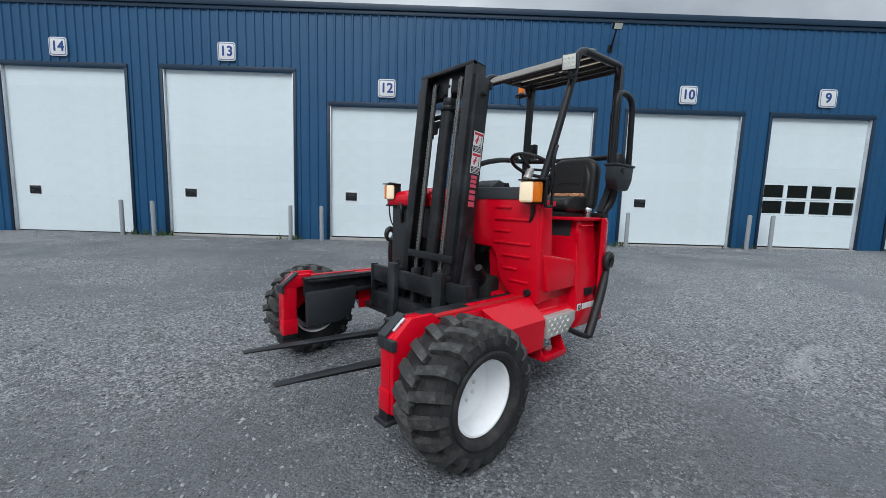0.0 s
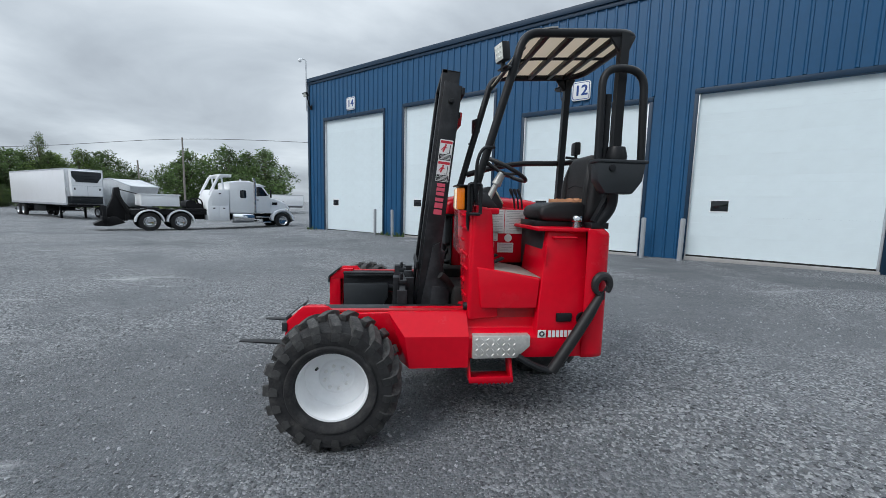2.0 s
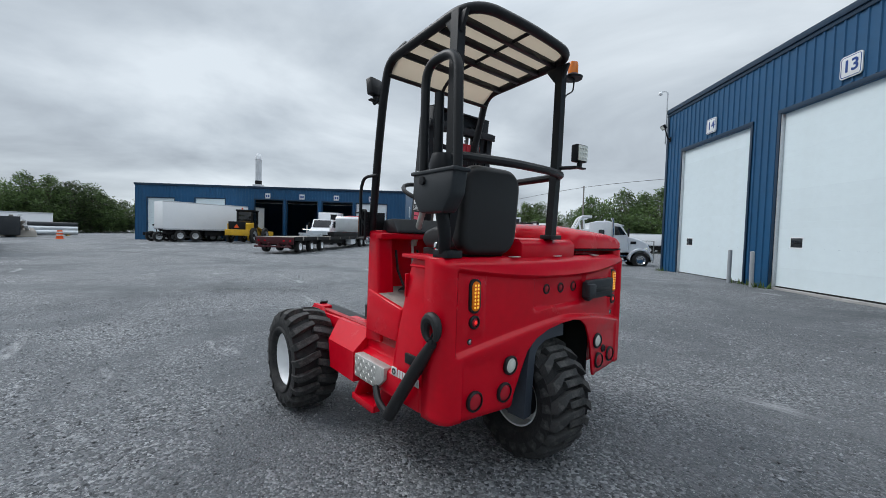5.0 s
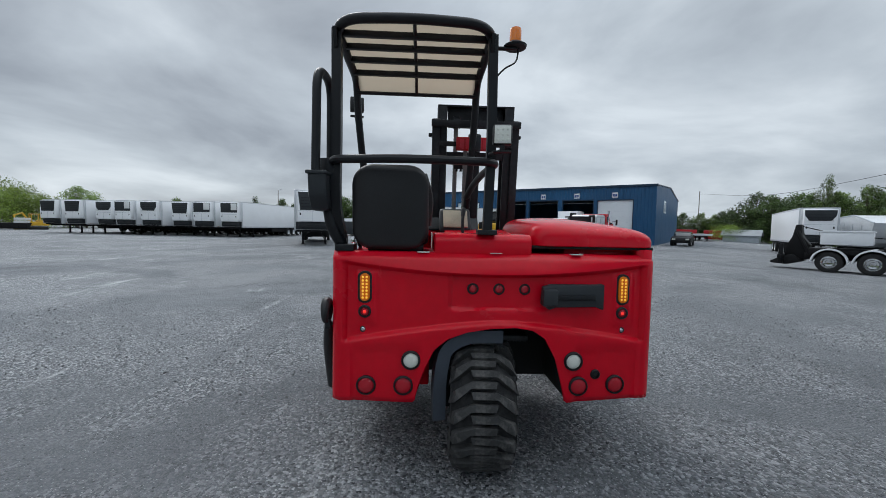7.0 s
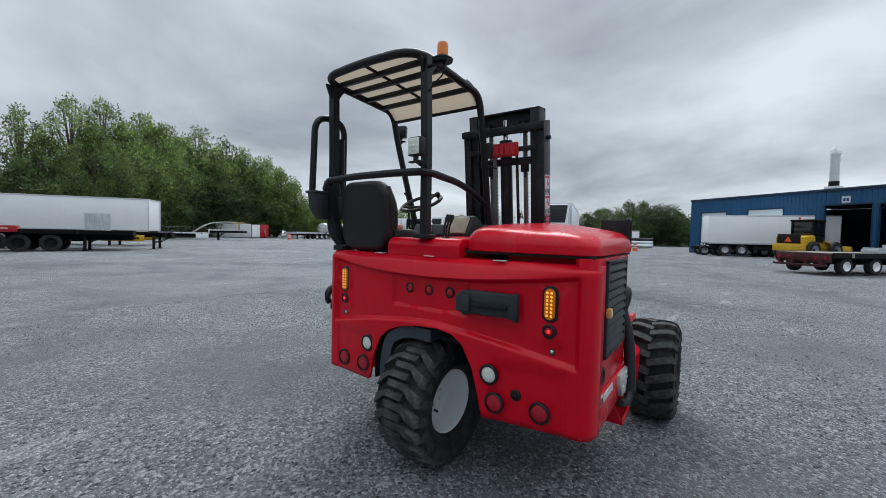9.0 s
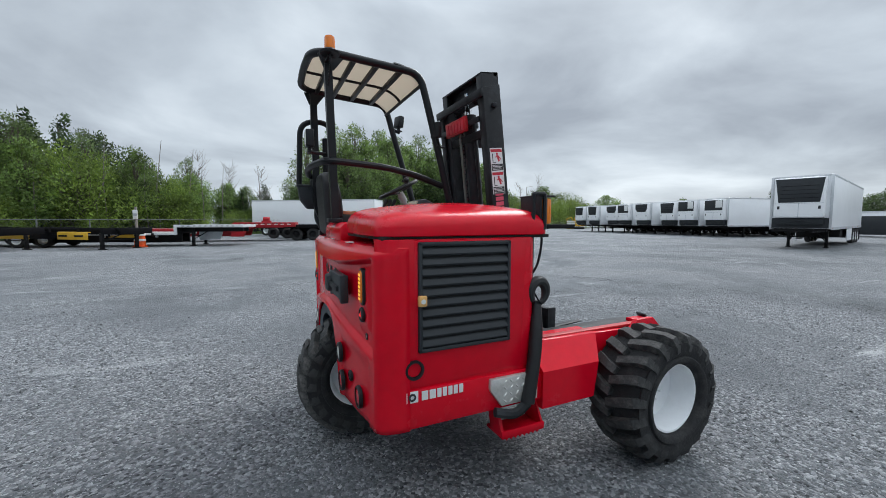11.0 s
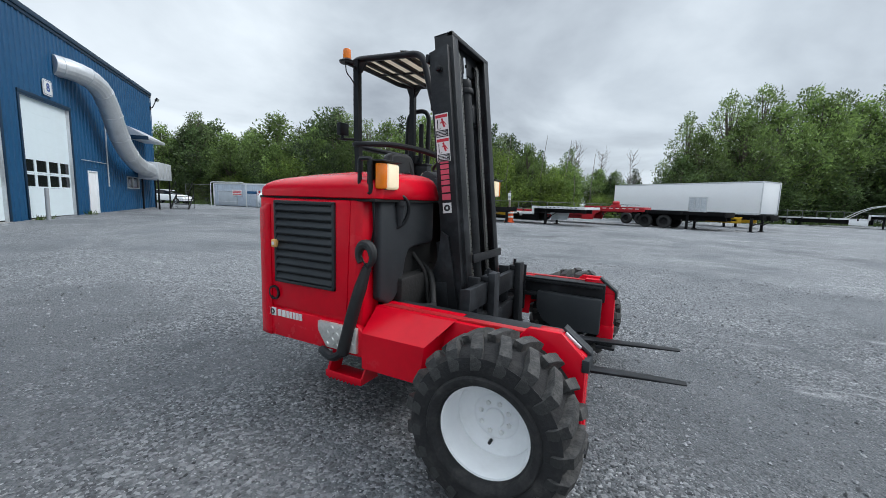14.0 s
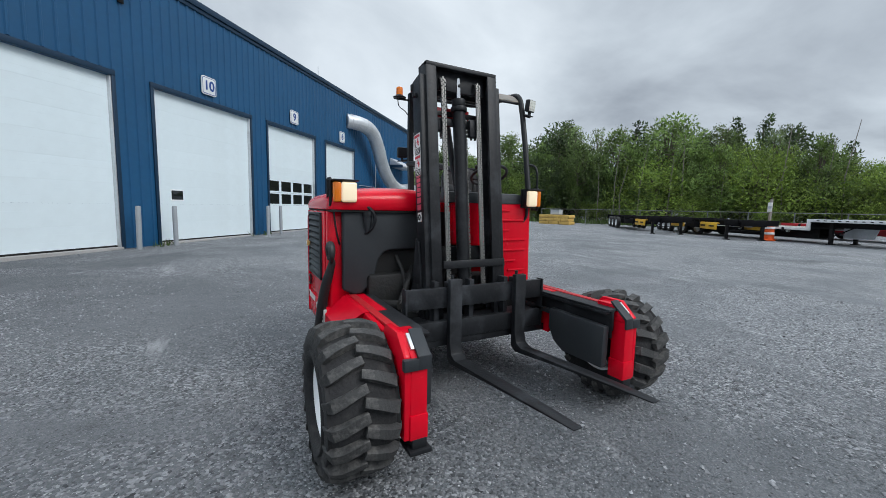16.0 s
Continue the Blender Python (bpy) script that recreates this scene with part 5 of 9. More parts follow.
M("rear_tie", bx(-0.120, -0.086, -0.37, 0.37, 0.55, 0.70, 0.004), BLK_W)
M("chain_guard", bx(-0.135, -0.110, -0.165, 0.165, 1.725, 1.835, 0.006), RED_D, "red name plate behind the mast head")
for k in range(6):
    y = -0.138 + k * 0.048
    P("name_block", bx(-0.139, -0.1345, y, y + 0.034, 1.742, 1.818, 0), REDINK, m=MAST)
cyl_ = M("lift_cylinder", cyl((0.0, 0.0, 0.10), (0.0, 0.0, 1.80), 0.050, n=24), BLK_W, "central black lift cylinder")
part("collar", join(cyl((0, 0, 1.77), (0, 0, 1.81), 0.066, n=24, bev=0.008), cyl((0, 0, 1.812), (0, 0, 1.872), 0.054, n=24, bev=0.006)), BLK_W, cyl_)
part("bracket", join(bx(-0.05, -0.02, -0.24, 0.24, 1.66, 1.72, 0.006), bx(-0.03, 0.02, -0.20, -0.14, 1.60, 1.70, 0.008), bx(-0.03, 0.02, 0.09, 0.17, 1.58, 1.72, 0.008)), BLK_W, cyl_)
for y in (-0.17, 0.11, 0.145):
    part("bolt", cyl((0.0, y, 1.56), (0.0, y, 1.62), 0.010, n=8), BLK_W, cyl_)
M("piston_rod", cyl((0, 0, 1.86), (0, 0, H - 0.06), 0.022, n=18), CHROME, "chrome piston rod")
M("cross_tie", bx(0.079, 0.097, -0.225, 0.34, 0.53, 0.590, 0.004), BLK_W, "mast cross bar")
M("tilt_bracket", bx(-0.20, -0.05, 0.29, 0.39, 0.15, 0.42, 0.01), BLK_W)
M("tilt_bracket", bx(-0.20, -0.05, -0.39, -0.29, 0.15, 0.42, 0.01), BLK_W)
for s in (1, -1):
    P("side_gusset", prism([(-0.70, 1.20), (-0.645, 1.17), (-0.52, 0.50), (-0.74, 0.50), (-0.77, 0.86), (-0.72, 1.02)], 'y', 0.030 + s * 0.364, 0.030 + s * 0.384, 0.004), BLK_W)

# fork carriage and forks
car = P("fork_carriage", join(bx(-0.43, -0.385, -0.555, 0.665, 0.715, 0.862, 0.005), bx(-0.43, -0.385, -0.555, 0.665, 0.478, 0.615, 0.005)), BLK_W, "black fork carriage plates")
for y in (-0.30, 0.00, 0.32):
    part("carriage_post", bx(-0.50, -0.42, y - 0.02, y + 0.02, 0.46, 0.90, 0.004), BLK_W, car)
part("carriage_end", bx(-0.44, -0.37, 0.655, 0.67, 0.47, 0.87, 0.003), BLK_W, car)
part("carriage_end", bx(-0.44, -0.37, -0.565, -0.55, 0.47, 0.87, 0.003), BLK_W, car)
for y0 in (-0.185, 0.405):
    tine = prism([(-0.385, 0.925), (-0.335, 0.925), (-0.328, 0.46), (-0.305, 0.385), (-0.25, 0.358), (0.20, 0.387), (0.60, 0.412), (0.83, 0.422), (0.83, 0.414), (0.20, 0.368), (-0.32, 0.310), (-0.375, 0.345)], 'y', y0 - 0.050, y0 + 0.050, 0.005)
    for v in tine.verts:
        v.co.y = y0 + (v.co.y - y0) * (1 - 0.42 * max(0.0, min(1.0, (v.co.x - 0.15) / 0.68)) ** 1.5)
    fk = P("fork", tine, BLK_W, "black steel fork tine")
    part("fork_hook", bx(-0.44, -0.37, y0 - 0.05, y0 + 0.05, 0.862, 0.90, 0.006), BLK_W, fk)
    part("fork_pin", cyl((-0.40, y0, 0.90), (-0.40, y0, 0.95), 0.012, n=10), BLK_W, fk)

# head lamps on their brackets
for s in (1, -1):
    y = s * 0.875
    hb = P("head_lamp", bx(-0.850, -0.835, y - 0.092, y + 0.092, 1.454, 1.624, 0.004), BLK, "boxed head lamp with amber indicator")
    part("lip_plate", bx(-0.850, -0.742, y - 0.090, y + 0.096, 1.616, 1.626, 0.002), BLK, hb, "black plate over the lamp")
    part("guard_loop", tube(rounded_line([(-0.900, y + s * 0.094, 1.440), (-0.822, y + s * 0.094, 1.440), (-0.822, y + s * 0.094, 1.632), (-0.900, y + s * 0.094, 1.632), (-0.900, y + s * 0.094, 1.440)], 0.014), 0.012, 6), BLK, hb, "black open lamp guard")
    part("lamp_body", bx(-0.836, -0.770, y - s * 0.084, y + s * 0.028, 1.462, 1.614, 0.008), BLK, hb)
    part("lens", bx(-0.785, -0.746, y - s * 0.084, y + s * 0.030, 1.464, 1.610, 0.018, 4), LENS, hb, "clear square lens")
    part("indicator", prism([(-0.800, y + s * 0.033), (-0.749, y + s * 0.033), (-0.752, y + s * 0.066), (-0.768, y + s * 0.082), (-0.800, y + s * 0.086)], 'z', 1.466, 1.608, 0.010, 3), AMBER, hb, "amber indicator lens")
    lb = P("lamp_bracket", tube(rounded_line([(-0.84, y - 0.02 * s, 1.45), (-0.84, y - 0.02 * s, 1.37), (-0.87, y - 0.06 * s, 1.30)], 0.03), 0.014, 8), BLK)
    if s < 0:
        part("lamp_cable", tube(smooth_line([(-0.84, y + 0.06 * s, 1.46), (-0.82, y + 0.07 * s, 1.38), (-0.83, y + 0.05 * s, 1.24), (-0.87, y + 0.02 * s, 1.15)]), 0.007, 6), BLK, lb)
        part("lamp_cable", tube(smooth_line([(-0.84, y + 0.10, 1.40), (-0.79, y + 0.17, 1.43), (-0.77, y + 0.22, 1.36), (-0.79, y + 0.20, 1.27), (-0.84, y + 0.14, 1.22)]), 0.013, 8), BLK, lb)

# overhead guard
def post(pts, w, d, rad=0.12):
    return tube(rounded_line(pts, rad, 6), 0.1, 8, flat=(w, d))


ZR, ZF, XR = 2.618, 2.572, -1.908
FL, FR = 0.958, 0.075


def rail_x(z):
    """The front posts lean: their line at a height."""
    return -0.986 - 0.277 * (z - 2.0)


def rail(y, yb, zb):
    return [(rail_x(zb), yb, zb), (rail_x(2.0), y - (y - yb) * 0.35, 2.0), (rail_x(2.36), y, 2.36)]


gf = P("guard_frame", tube(rounded_line(rail(FL, 0.885, 1.50) + [(rail_x(ZF), FL, ZF), (XR, FL, ZR), (XR - 0.015, 0.52, ZR + 0.012), (XR, FR, ZR), (rail_x(ZF), FR, ZF)] + rail(FR, 0.11, 1.54)[::-1], 0.18, 10), 0.027, 12),
  BLK, "black tubular overhead guard frame")
P("guard_post", post([(-1.800, 0.957, ZR - 0.01), (-1.790, 0.957, 2.0), (-1.800, 0.960, 1.62), (-1.70, 0.935, 1.40)], 0.052, 0.056), BLK)
P("guard_post", post([(-1.812, 0.072, ZR - 0.01), (-1.797, 0.064, 2.0), (-1.78, 0.075, 1.47)], 0.052, 0.050), BLK)
for y in (FL, FR + 0.002):
    P("post_gusset", prism([(-1.70, ZR - 0.030), (-1.768, ZR - 0.12), (-1.832, ZR - 0.12), (-1.875, ZR - 0.022)], 'y', y - 0.012, y + 0.012, 0.004), BLK, "black gusset at the post head")
P("post_foot", bx(-1.83, -1.74, 0.020, 0.135, 1.472, 1.50, 0.004), BLK)
P("post_foot", bx(-1.78, -1.66, 0.86, 0.97, 1.36, 1.40, 0.004), BLK)
P("guard_bar", tube(rounded_line([(-1.72, 0.985, 1.86), (-1.850, 0.975, 1.88), (-1.90, 0.60, 1.885), (-1.90, 0.30, 1.885), (-1.835, 0.03, 1.89), (-1.42, 0.065, 1.870), (-1.17, 0.09, 1.825), (-0.945, 0.11, 1.755)], 0.09, 6), 0.024, 10), BLK, "black rear guard bar")

# the sheet follows the rails: flat, then rolling down over the front bend
def roof_line(lift, z_low, k=9):
    pts = [p for p in rounded_line([(XR + 0.012, 0, ZR), (rail_x(ZF), 0, ZF), (rail_x(2.0), 0, 2.0)], 0.21, k) if p.z > z_low]
    dense = []
    for p, q in zip(pts, pts[1:]):
        n = max(1, int((q - p).length / 0.03))
        dense += [p.lerp(q, j / n) for j in range(n)]
    dense.append(pts[-1])
    out = []
    for i, p in enumerate(dense):
        d = (dense[min(i + 1, len(dense) - 1)] - dense[max(i - 1, 0)]).normalized()
        out.append((p.x - d.z * lift, p.z + d.x * lift))
    return out


def roof_z(x):
    line = roof_line(0.0, 2.40)
    return float(np.interp(x, [p[0] for p in line], [p[1] for p in line]))


def roof_strip(y0, y1, lift, thick, x_from=-2.0):
    bm = bmesh.new()
    prev = None
    for (xa, za), (xb, zb) in zip(roof_line(lift, 2.470), roof_line(lift + thick, 2.470)):
        if xa < x_from:
            continue
        q = max(0.0, 1 - (xa - XR - 0.012) / 0.15)
        i = 0.15 * (1 - math.sqrt(max(0.0, 1 - q * q)))
        ring = [bm.verts.new(v) for v in ((xa, y0 + i, za), (xa, y1 - i, za), (xb, y1 - i, zb), (xb, y0 + i, zb))]
        if prev:
            for j in range(4):
                bm.faces.new((prev[j], prev[(j + 1) % 4], ring[(j + 1) % 4], ring[j]))
        else:
            bm.faces.new(ring)
        prev = ring
    bm.faces.new(prev)
    return bm


LIP = mat("grey_canopy_lip", (0.33, 0.33, 0.32), 0.5, var=0.1, dirt=0.3)
P("canopy_sheet", roof_strip(FR + 0.012, FL - 0.012, 0.014, 0.006), TAN, "tan plastic canopy sheet", smooth=60)
for y0, y1 in ((FR - 0.020, FR + 0.012), (FL - 0.012, FL + 0.020)):
    P("canopy_lip", roof_strip(y0, y1, 0.024, 0.008, -1.36), LIP, "grey curved canopy edge", smooth=60)
for x in (-1.770, -1.628, -1.465, -1.292):
    P("roof_slat", bx(x - 0.016, x + 0.016, FR, FL, roof_z(x) - 0.022, roof_z(x) + 0.012, 0.004), BLK)
P("roof_rib", tube([(x, 0.52, z) for x, z in roof_line(-0.002, 2.475)], 0.011, 8), BLK)
ex, ez = roof_line(0.0, 2.475)[-1]
P("front_edge", tube([(ex, FR, ez), (ex, FL, ez)], 0.013, 10), BLK)

# left hoop over its boxed base
hoop = P("side_box", prism([(-1.615, 1.795), (-1.620, 1.67), (-1.675, 1.590), (-1.865, 1.590), (-1.925, 1.67), (-1.945, 1.80)], 'y', 0.985, 1.085, 0.018), CHAR, "charcoal moulded side box with hoop guard")
part("box_cap", bx(-1.952, -1.608, 0.978, 1.092, 1.785, 1.805, 0.006), CHAR, hoop)
part("box_stud", lathe([(0.022, 0.0), (0.020, 0.012), (0.0, 0.014)], 16, 'y', (-1.71, 1.085, 1.752)), BLK, hoop)
part("hoop_tube", tube(rounded_line([(-1.640, 1.030, 1.80), (-1.636, 1.030, 2.375), (-1.905, 1.040, 2.365), (-1.925, 1.042, 1.80)], 0.14, 8), 0.024, 12), BLK, hoop, "black hoop guard tube")
part("filter_top", join(lathe([(0.065, 0.0), (0.07, 0.03), (0.055, 0.09), (0.0, 0.10)], 20, 'z', (-1.77, 1.01, 1.80)), cyl((-1.70, 0.985, 1.82), (-1.70, 0.985, 2.22), 0.026, n=14)), BLK, hoop)
part("stay", tube(rounded_line([(-1.77, 1.01, 1.62), (-1.78, 0.99, 1.50), (-1.71, 0.93, 1.37)], 0.08), 0.034, 12), BLK, hoop)
P("front_hoop", tube(rounded_line([(-0.985, 0.935, 1.87), (-0.90, 0.985, 1.86), (-0.865, 0.99, 1.78), (-0.86, 0.985, 1.60), (-0.875, 0.95, 1.52)], 0.05), 0.011, 8), BLK)

# work lamps, beacon, mirror
def work_lamp(c, yaw, tilt, label):
    m = pose(*c, tilt, 0, yaw)
    ob = P("work_lamp", bx(-0.052, 0.052, -0.03, 0.022, -0.055, 0.055, 0.010), BLK, label, m=m)
    part("lens", bx(-0.045, 0.045, 0.020, 0.026, -0.048, 0.048, 0.004), LENS_W, ob)
    for i in (-1, 0, 1):
        for k in (-1, 0, 1):
            part("led", ball((i * 0.027, 0.026, k * 0.028), 0.008, 8, sy=0.5), LENS_W, ob)
    part("lamp_bracket", join(bx(-0.012, 0.012, -0.012, 0.012, -0.09, -0.05, 0.003), bx(-0.05, 0.05, -0.015, 0.015, -0.095, -0.085, 0.003)), BLK, ob)
    return ob


work_lamp((-1.000, 0.98, 2.435), -75, -8, "black work lamp with clear lens on the front post")
work_lamp((-1.945, 0.03, 2.02), 85, 0, "black work lamp with clear lens on the rear post")
P("lamp_stay", tube([(-1.835, 0.08, 1.935), (-1.945, 0.03, 1.935)], 0.012, 8), BLK)
P("lamp_stay", tube([(-1.10, 0.955, 2.37), (-1.00, 0.98, 2.335)], 0.014, 8), BLK)
bc = P("beacon", lathe([(0.0, 0.0), (0.062, 0.0), (0.066, 0.012), (0.046, 0.02), (0.036, 0.032), (0.0, 0.032)], 24, 'z', (-1.815, -0.055, 2.545)), BLK, "amber beacon on a black base")
part("lens", lathe([(0.034, 0.030), (0.033, 0.095), (0.030, 0.108), (0.020, 0.114), (0.0, 0.115)], 24, 'z', (-1.815, -0.055, 2.545)), AMBER, bc)
part("beacon_arm", bx(-1.83, -1.80, -0.06, 0.08, 2.533, 2.546, 0.003), BLK, bc)
part("beacon_wire", tube(smooth_line([(-1.815, -0.075, 2.545), (-1.815, -0.060, 2.47), (-1.815, 0.00, 2.43), (-1.81, 0.05, 2.38)]), 0.005, 6), BLK, bc)
P("side_mirror", join(bx(-0.02, 0.02, -0.045, 0.045, -0.06, 0.06, 0.01), tube([(0, 0, -0.05), (0.0, -0.01, -0.12), (0.02, -0.08, -0.14)], 0.007, 8)), BLK, m=pose(-1.02, 0.06, 2.17, 0, 0, 20))

# ---- the workshop with its numbered bays ----
SHOP = pose(-7.251, -8.174, 0, 0, 0, 138.42)
U0, U1, EAVE = -15.9, 30.0, 7.85
BAYS = [("14", -14.55, -10.35, 0.07, 5.66, 9, False), ("13", -9.07, -4.65, 0.13, 5.70, 9, False), ("12", -3.40, 0.57, 0.17, 4.66, 8, False), ("11", 1.80, 5.70, 0.23, 4.74, 8, False),
        ("10", 6.87, 10.82, 0.25, 4.76, 8, False), ("9", 11.86, 15.36, 0.28, 4.77, 8, True), ("8", 16.45, 19.70, 0.29, 4.76, 8, True)]
PED = (20.95, 21.85, 0.28, 2.30)


def clad_wall(name, m, u0, u1, top, holes, label, pitch=0.30, thick=0.25, side=-1):
    """A ribbed wall in the plane y = 0, its face to -y (side -1) or +y (1), with real openings (u0, u1, z0, z1)."""
    y0, y1 = (0.0, thick) if side < 0 else (-thick, 0.0)
    bms = []
    edge = u0
    for a, b, z0, z1 in sorted(holes):
        bms.append(bx(edge, a, y0, y1, -0.4, top, 0))
        bms.append(bx(a, b, y0, y1, z1, top, 0))
        if z0 > 0.5:
            bms.append(bx(a, b, y0, y1, -0.4, z0, 0))
        edge = b
    bms.append(bx(edge, u1, y0, y1, -0.4, top, 0))
    w = part(name, join(*bms), BLUE, None, smooth=0)
    tagged_at(w, m, label, "wall", kind="structure")
    v, f = [], []
    n = int((u1 - u0) / pitch)
    for k in range(n + 1):
        u = u0 + 0.06 + k * pitch
        spans = [(-0.3, top - 0.02)]
        for a, b, z0, z1 in holes:
            if a - 0.12 < u < b + 0.12:
                spans = [(z1 + 0.16, top - 0.02)] + ([(-0.3, z0 - 0.1)] if z0 > 0.5 else [])
        for z0, z1 in spans:
            o = len(v)
            for z in (z0, z1):
                for du, dy in ((-0.045, 0.0), (-0.022, 0.034), (0.022, 0.034), (0.045, 0.0)):
                    v.append((u + du, side * dy, z))
            f += [(o, o + 1, o + 5, o + 4), (o + 1, o + 2, o + 6, o + 5), (o + 2, o + 3, o + 7, o + 6), (o, o + 3, o + 2, o + 1), (o + 4, o + 5, o + 6, o + 7)]
    tagged(part("cladding_rib", (v, f), BLUE, w, smooth=0), kind="stuff")
    return w


holes = [(a, b, z0 if z0 > 0.5 else 0.0, z1) for _, a, b, z0, z1, _, _ in BAYS] + [(PED[0], PED[1], 0.0, PED[3]), (25.4, 27.2, 1.55, 2.25)]
clad_wall("wall_front", SHOP, U0, U1, EAVE, holes, "dark blue ribbed metal workshop wall with bay openings")
for nm, x0, x1, y0, y1 in (("wall_end", U0, U0 + 0.25, 0.25, 26), ("wall_end", U1 - 0.25, U1, 0.25, 26), ("wall_back", U0, U1, 26, 26.25)):
    w = part(nm, bx(x0, x1, y0, y1, -0.4, EAVE, 0), BLUE, None, smooth=0)
    tagged_at(w, SHOP, "dark blue metal workshop wall", "wall", kind="structure")
w = part("roof", prism([(0.0, EAVE - 0.02), (26.2, EAVE - 0.02), (26.2, EAVE + 0.05), (13.0, EAVE + 0.25), (0.0, EAVE + 0.05)], 'x', U0, U1, 0), mat("grey_roof", (0.30, 0.32, 0.34), 0.5), None, smooth=0)
tagged_at(w, SHOP, "low grey metal workshop roof", "roof", kind="structure")
w = part("trim_eave", join(bx(U0 - 0.06, U1 + 0.06, -0.10, -0.002, EAVE - 0.09, EAVE + 0.10, 0.01), bx(U0 - 0.06, U1 + 0.06, -0.055, -0.003, EAVE - 0.22, EAVE - 0.094, 0.004)), BLUE_F, None)
tagged_at(w, SHOP, "dark eave gutter trim", "trim", kind="structure")
w = part("trim_corner", bx(U0 - 0.05, U0 + 0.12, -0.045, -0.003, -0.3, EAVE - 0.2, 0.004), BLUE_F, None)
tagged_at(w, SHOP, "dark blue corner trim", "trim", kind="structure")


def bay_door(tag, a, b, z0, z1, n, windows):
    d = tagged_at(new("door_" + tag), SHOP, "closed white sectional overhead door" + (" with two rows of dark panes" if windows else " with one small dark vision slot"), "door", kind="structure")
    yd = 0.10
    h = (z1 - z0) / n
    glazed = (2, 3) if windows else ()
    full = mesh_of(bx(a + 0.03, b - 0.03, yd, yd + 0.05, 0.0004, h - 0.0004, 0.0012, 1), "panel", 0)
    full.materials.append(WHITE_D)
    for k in range(n):
        zz = z0 + k * h
        if k in glazed:
            w4 = (b - a - 0.06) / 4
            for i in range(4):
                x0 = a + 0.03 + i * w4
                part("window_frame", join(bx(x0, x0 + w4, yd, yd + 0.05, zz + 0.004, zz + 0.06, 0), bx(x0, x0 + w4, yd, yd + 0.05, zz + h - 0.06, zz + h - 0.004, 0),
                                          bx(x0, x0 + 0.07, yd, yd + 0.05, zz + 0.06, zz + h - 0.06, 0), bx(x0 + w4 - 0.07, x0 + w4, yd, yd + 0.05, zz + 0.06, zz + h - 0.06, 0)), WHITE_D, d, smooth=0)
                part("pane", bx(x0 + 0.068, x0 + w4 - 0.068, yd + 0.02, yd + 0.026, zz + 0.058, zz + h - 0.058, 0), GLASSD, d, smooth=0)
        else:
            part("panel", full, WHITE_D, d, m=Matrix.Translation((0, 0, zz)))
            for j in (0.33, 0.66):
                part("panel_groove", bx(a + 0.05, b - 0.05, yd - 0.0015, yd + 0.001, zz + h * j - 0.004, zz + h * j + 0.004, 0), WHITE_D, d, smooth=0)
    if not windows:
        part("vision_slot", bx(a + 0.52, a + 0.92, yd - 0.012, yd + 0.01, z0 + 1.27, z0 + 1.56, 0.006), GLASSD, d, "small dark vision slot")
        part("slot_frame", join(bx(a + 0.49, a + 0.95, yd - 0.008, yd + 0.004, z0 + 1.24, z0 + 1.28, 0.003), bx(a + 0.49, a + 0.95, yd - 0.008, yd + 0.004, z0 + 1.55, z0 + 1.59, 0.003)), WHITE, d)
    part("bottom_seal", bx(a + 0.03, b - 0.03, yd - 0.005, yd + 0.055, z0 - 0.05, z0 + 0.002, 0.006), DARK, d)
    part("sill_strip", bx(a, b, -0.10, 0.30, z0 - 0.35, z0 - 0.045, 0.01), mat("concrete_sill", (0.33, 0.32, 0.31), 0.9, var=0.2), d)
    for x in (a, b):
        s = 1 if x == a else -1
        part("jamb", bx(x, x + s * 0.03, -0.012, 0.20, z0 - 0.05, z1, 0.003), STEEL, d, "galvanised door jamb")
    part("head_flashing", bx(a - 0.10, b + 0.10, -0.05, 0.12, z1 + 0.001, z1 + 0.14, 0.006), BLUE_F, d, "dark head flashing")
    part("jamb_trim", bx(a - 0.10, a - 0.002, -0.045, -0.003, -0.2, z1 + 0.14, 0.004), BLUE_F, d)
    part("jamb_trim", bx(b + 0.002, b + 0.10, -0.045, -0.003, -0.2, z1 + 0.14, 0.004), BLUE_F, d)


def rounded_rect(w, h, r, n=5):
    pts = []
    for cx, cz, t0 in ((w / 2 - r, h / 2 - r, 0), (-w / 2 + r, h / 2 - r, 90), (-w / 2 + r, -h / 2 + r, 180), (w / 2 - r, -h / 2 + r, 270)):
        pts += [(cx + r * math.cos(radians(t0 + 90 * k / n)), cz + r * math.sin(radians(t0 + 90 * k / n))) for k in range(n + 1)]
    return pts


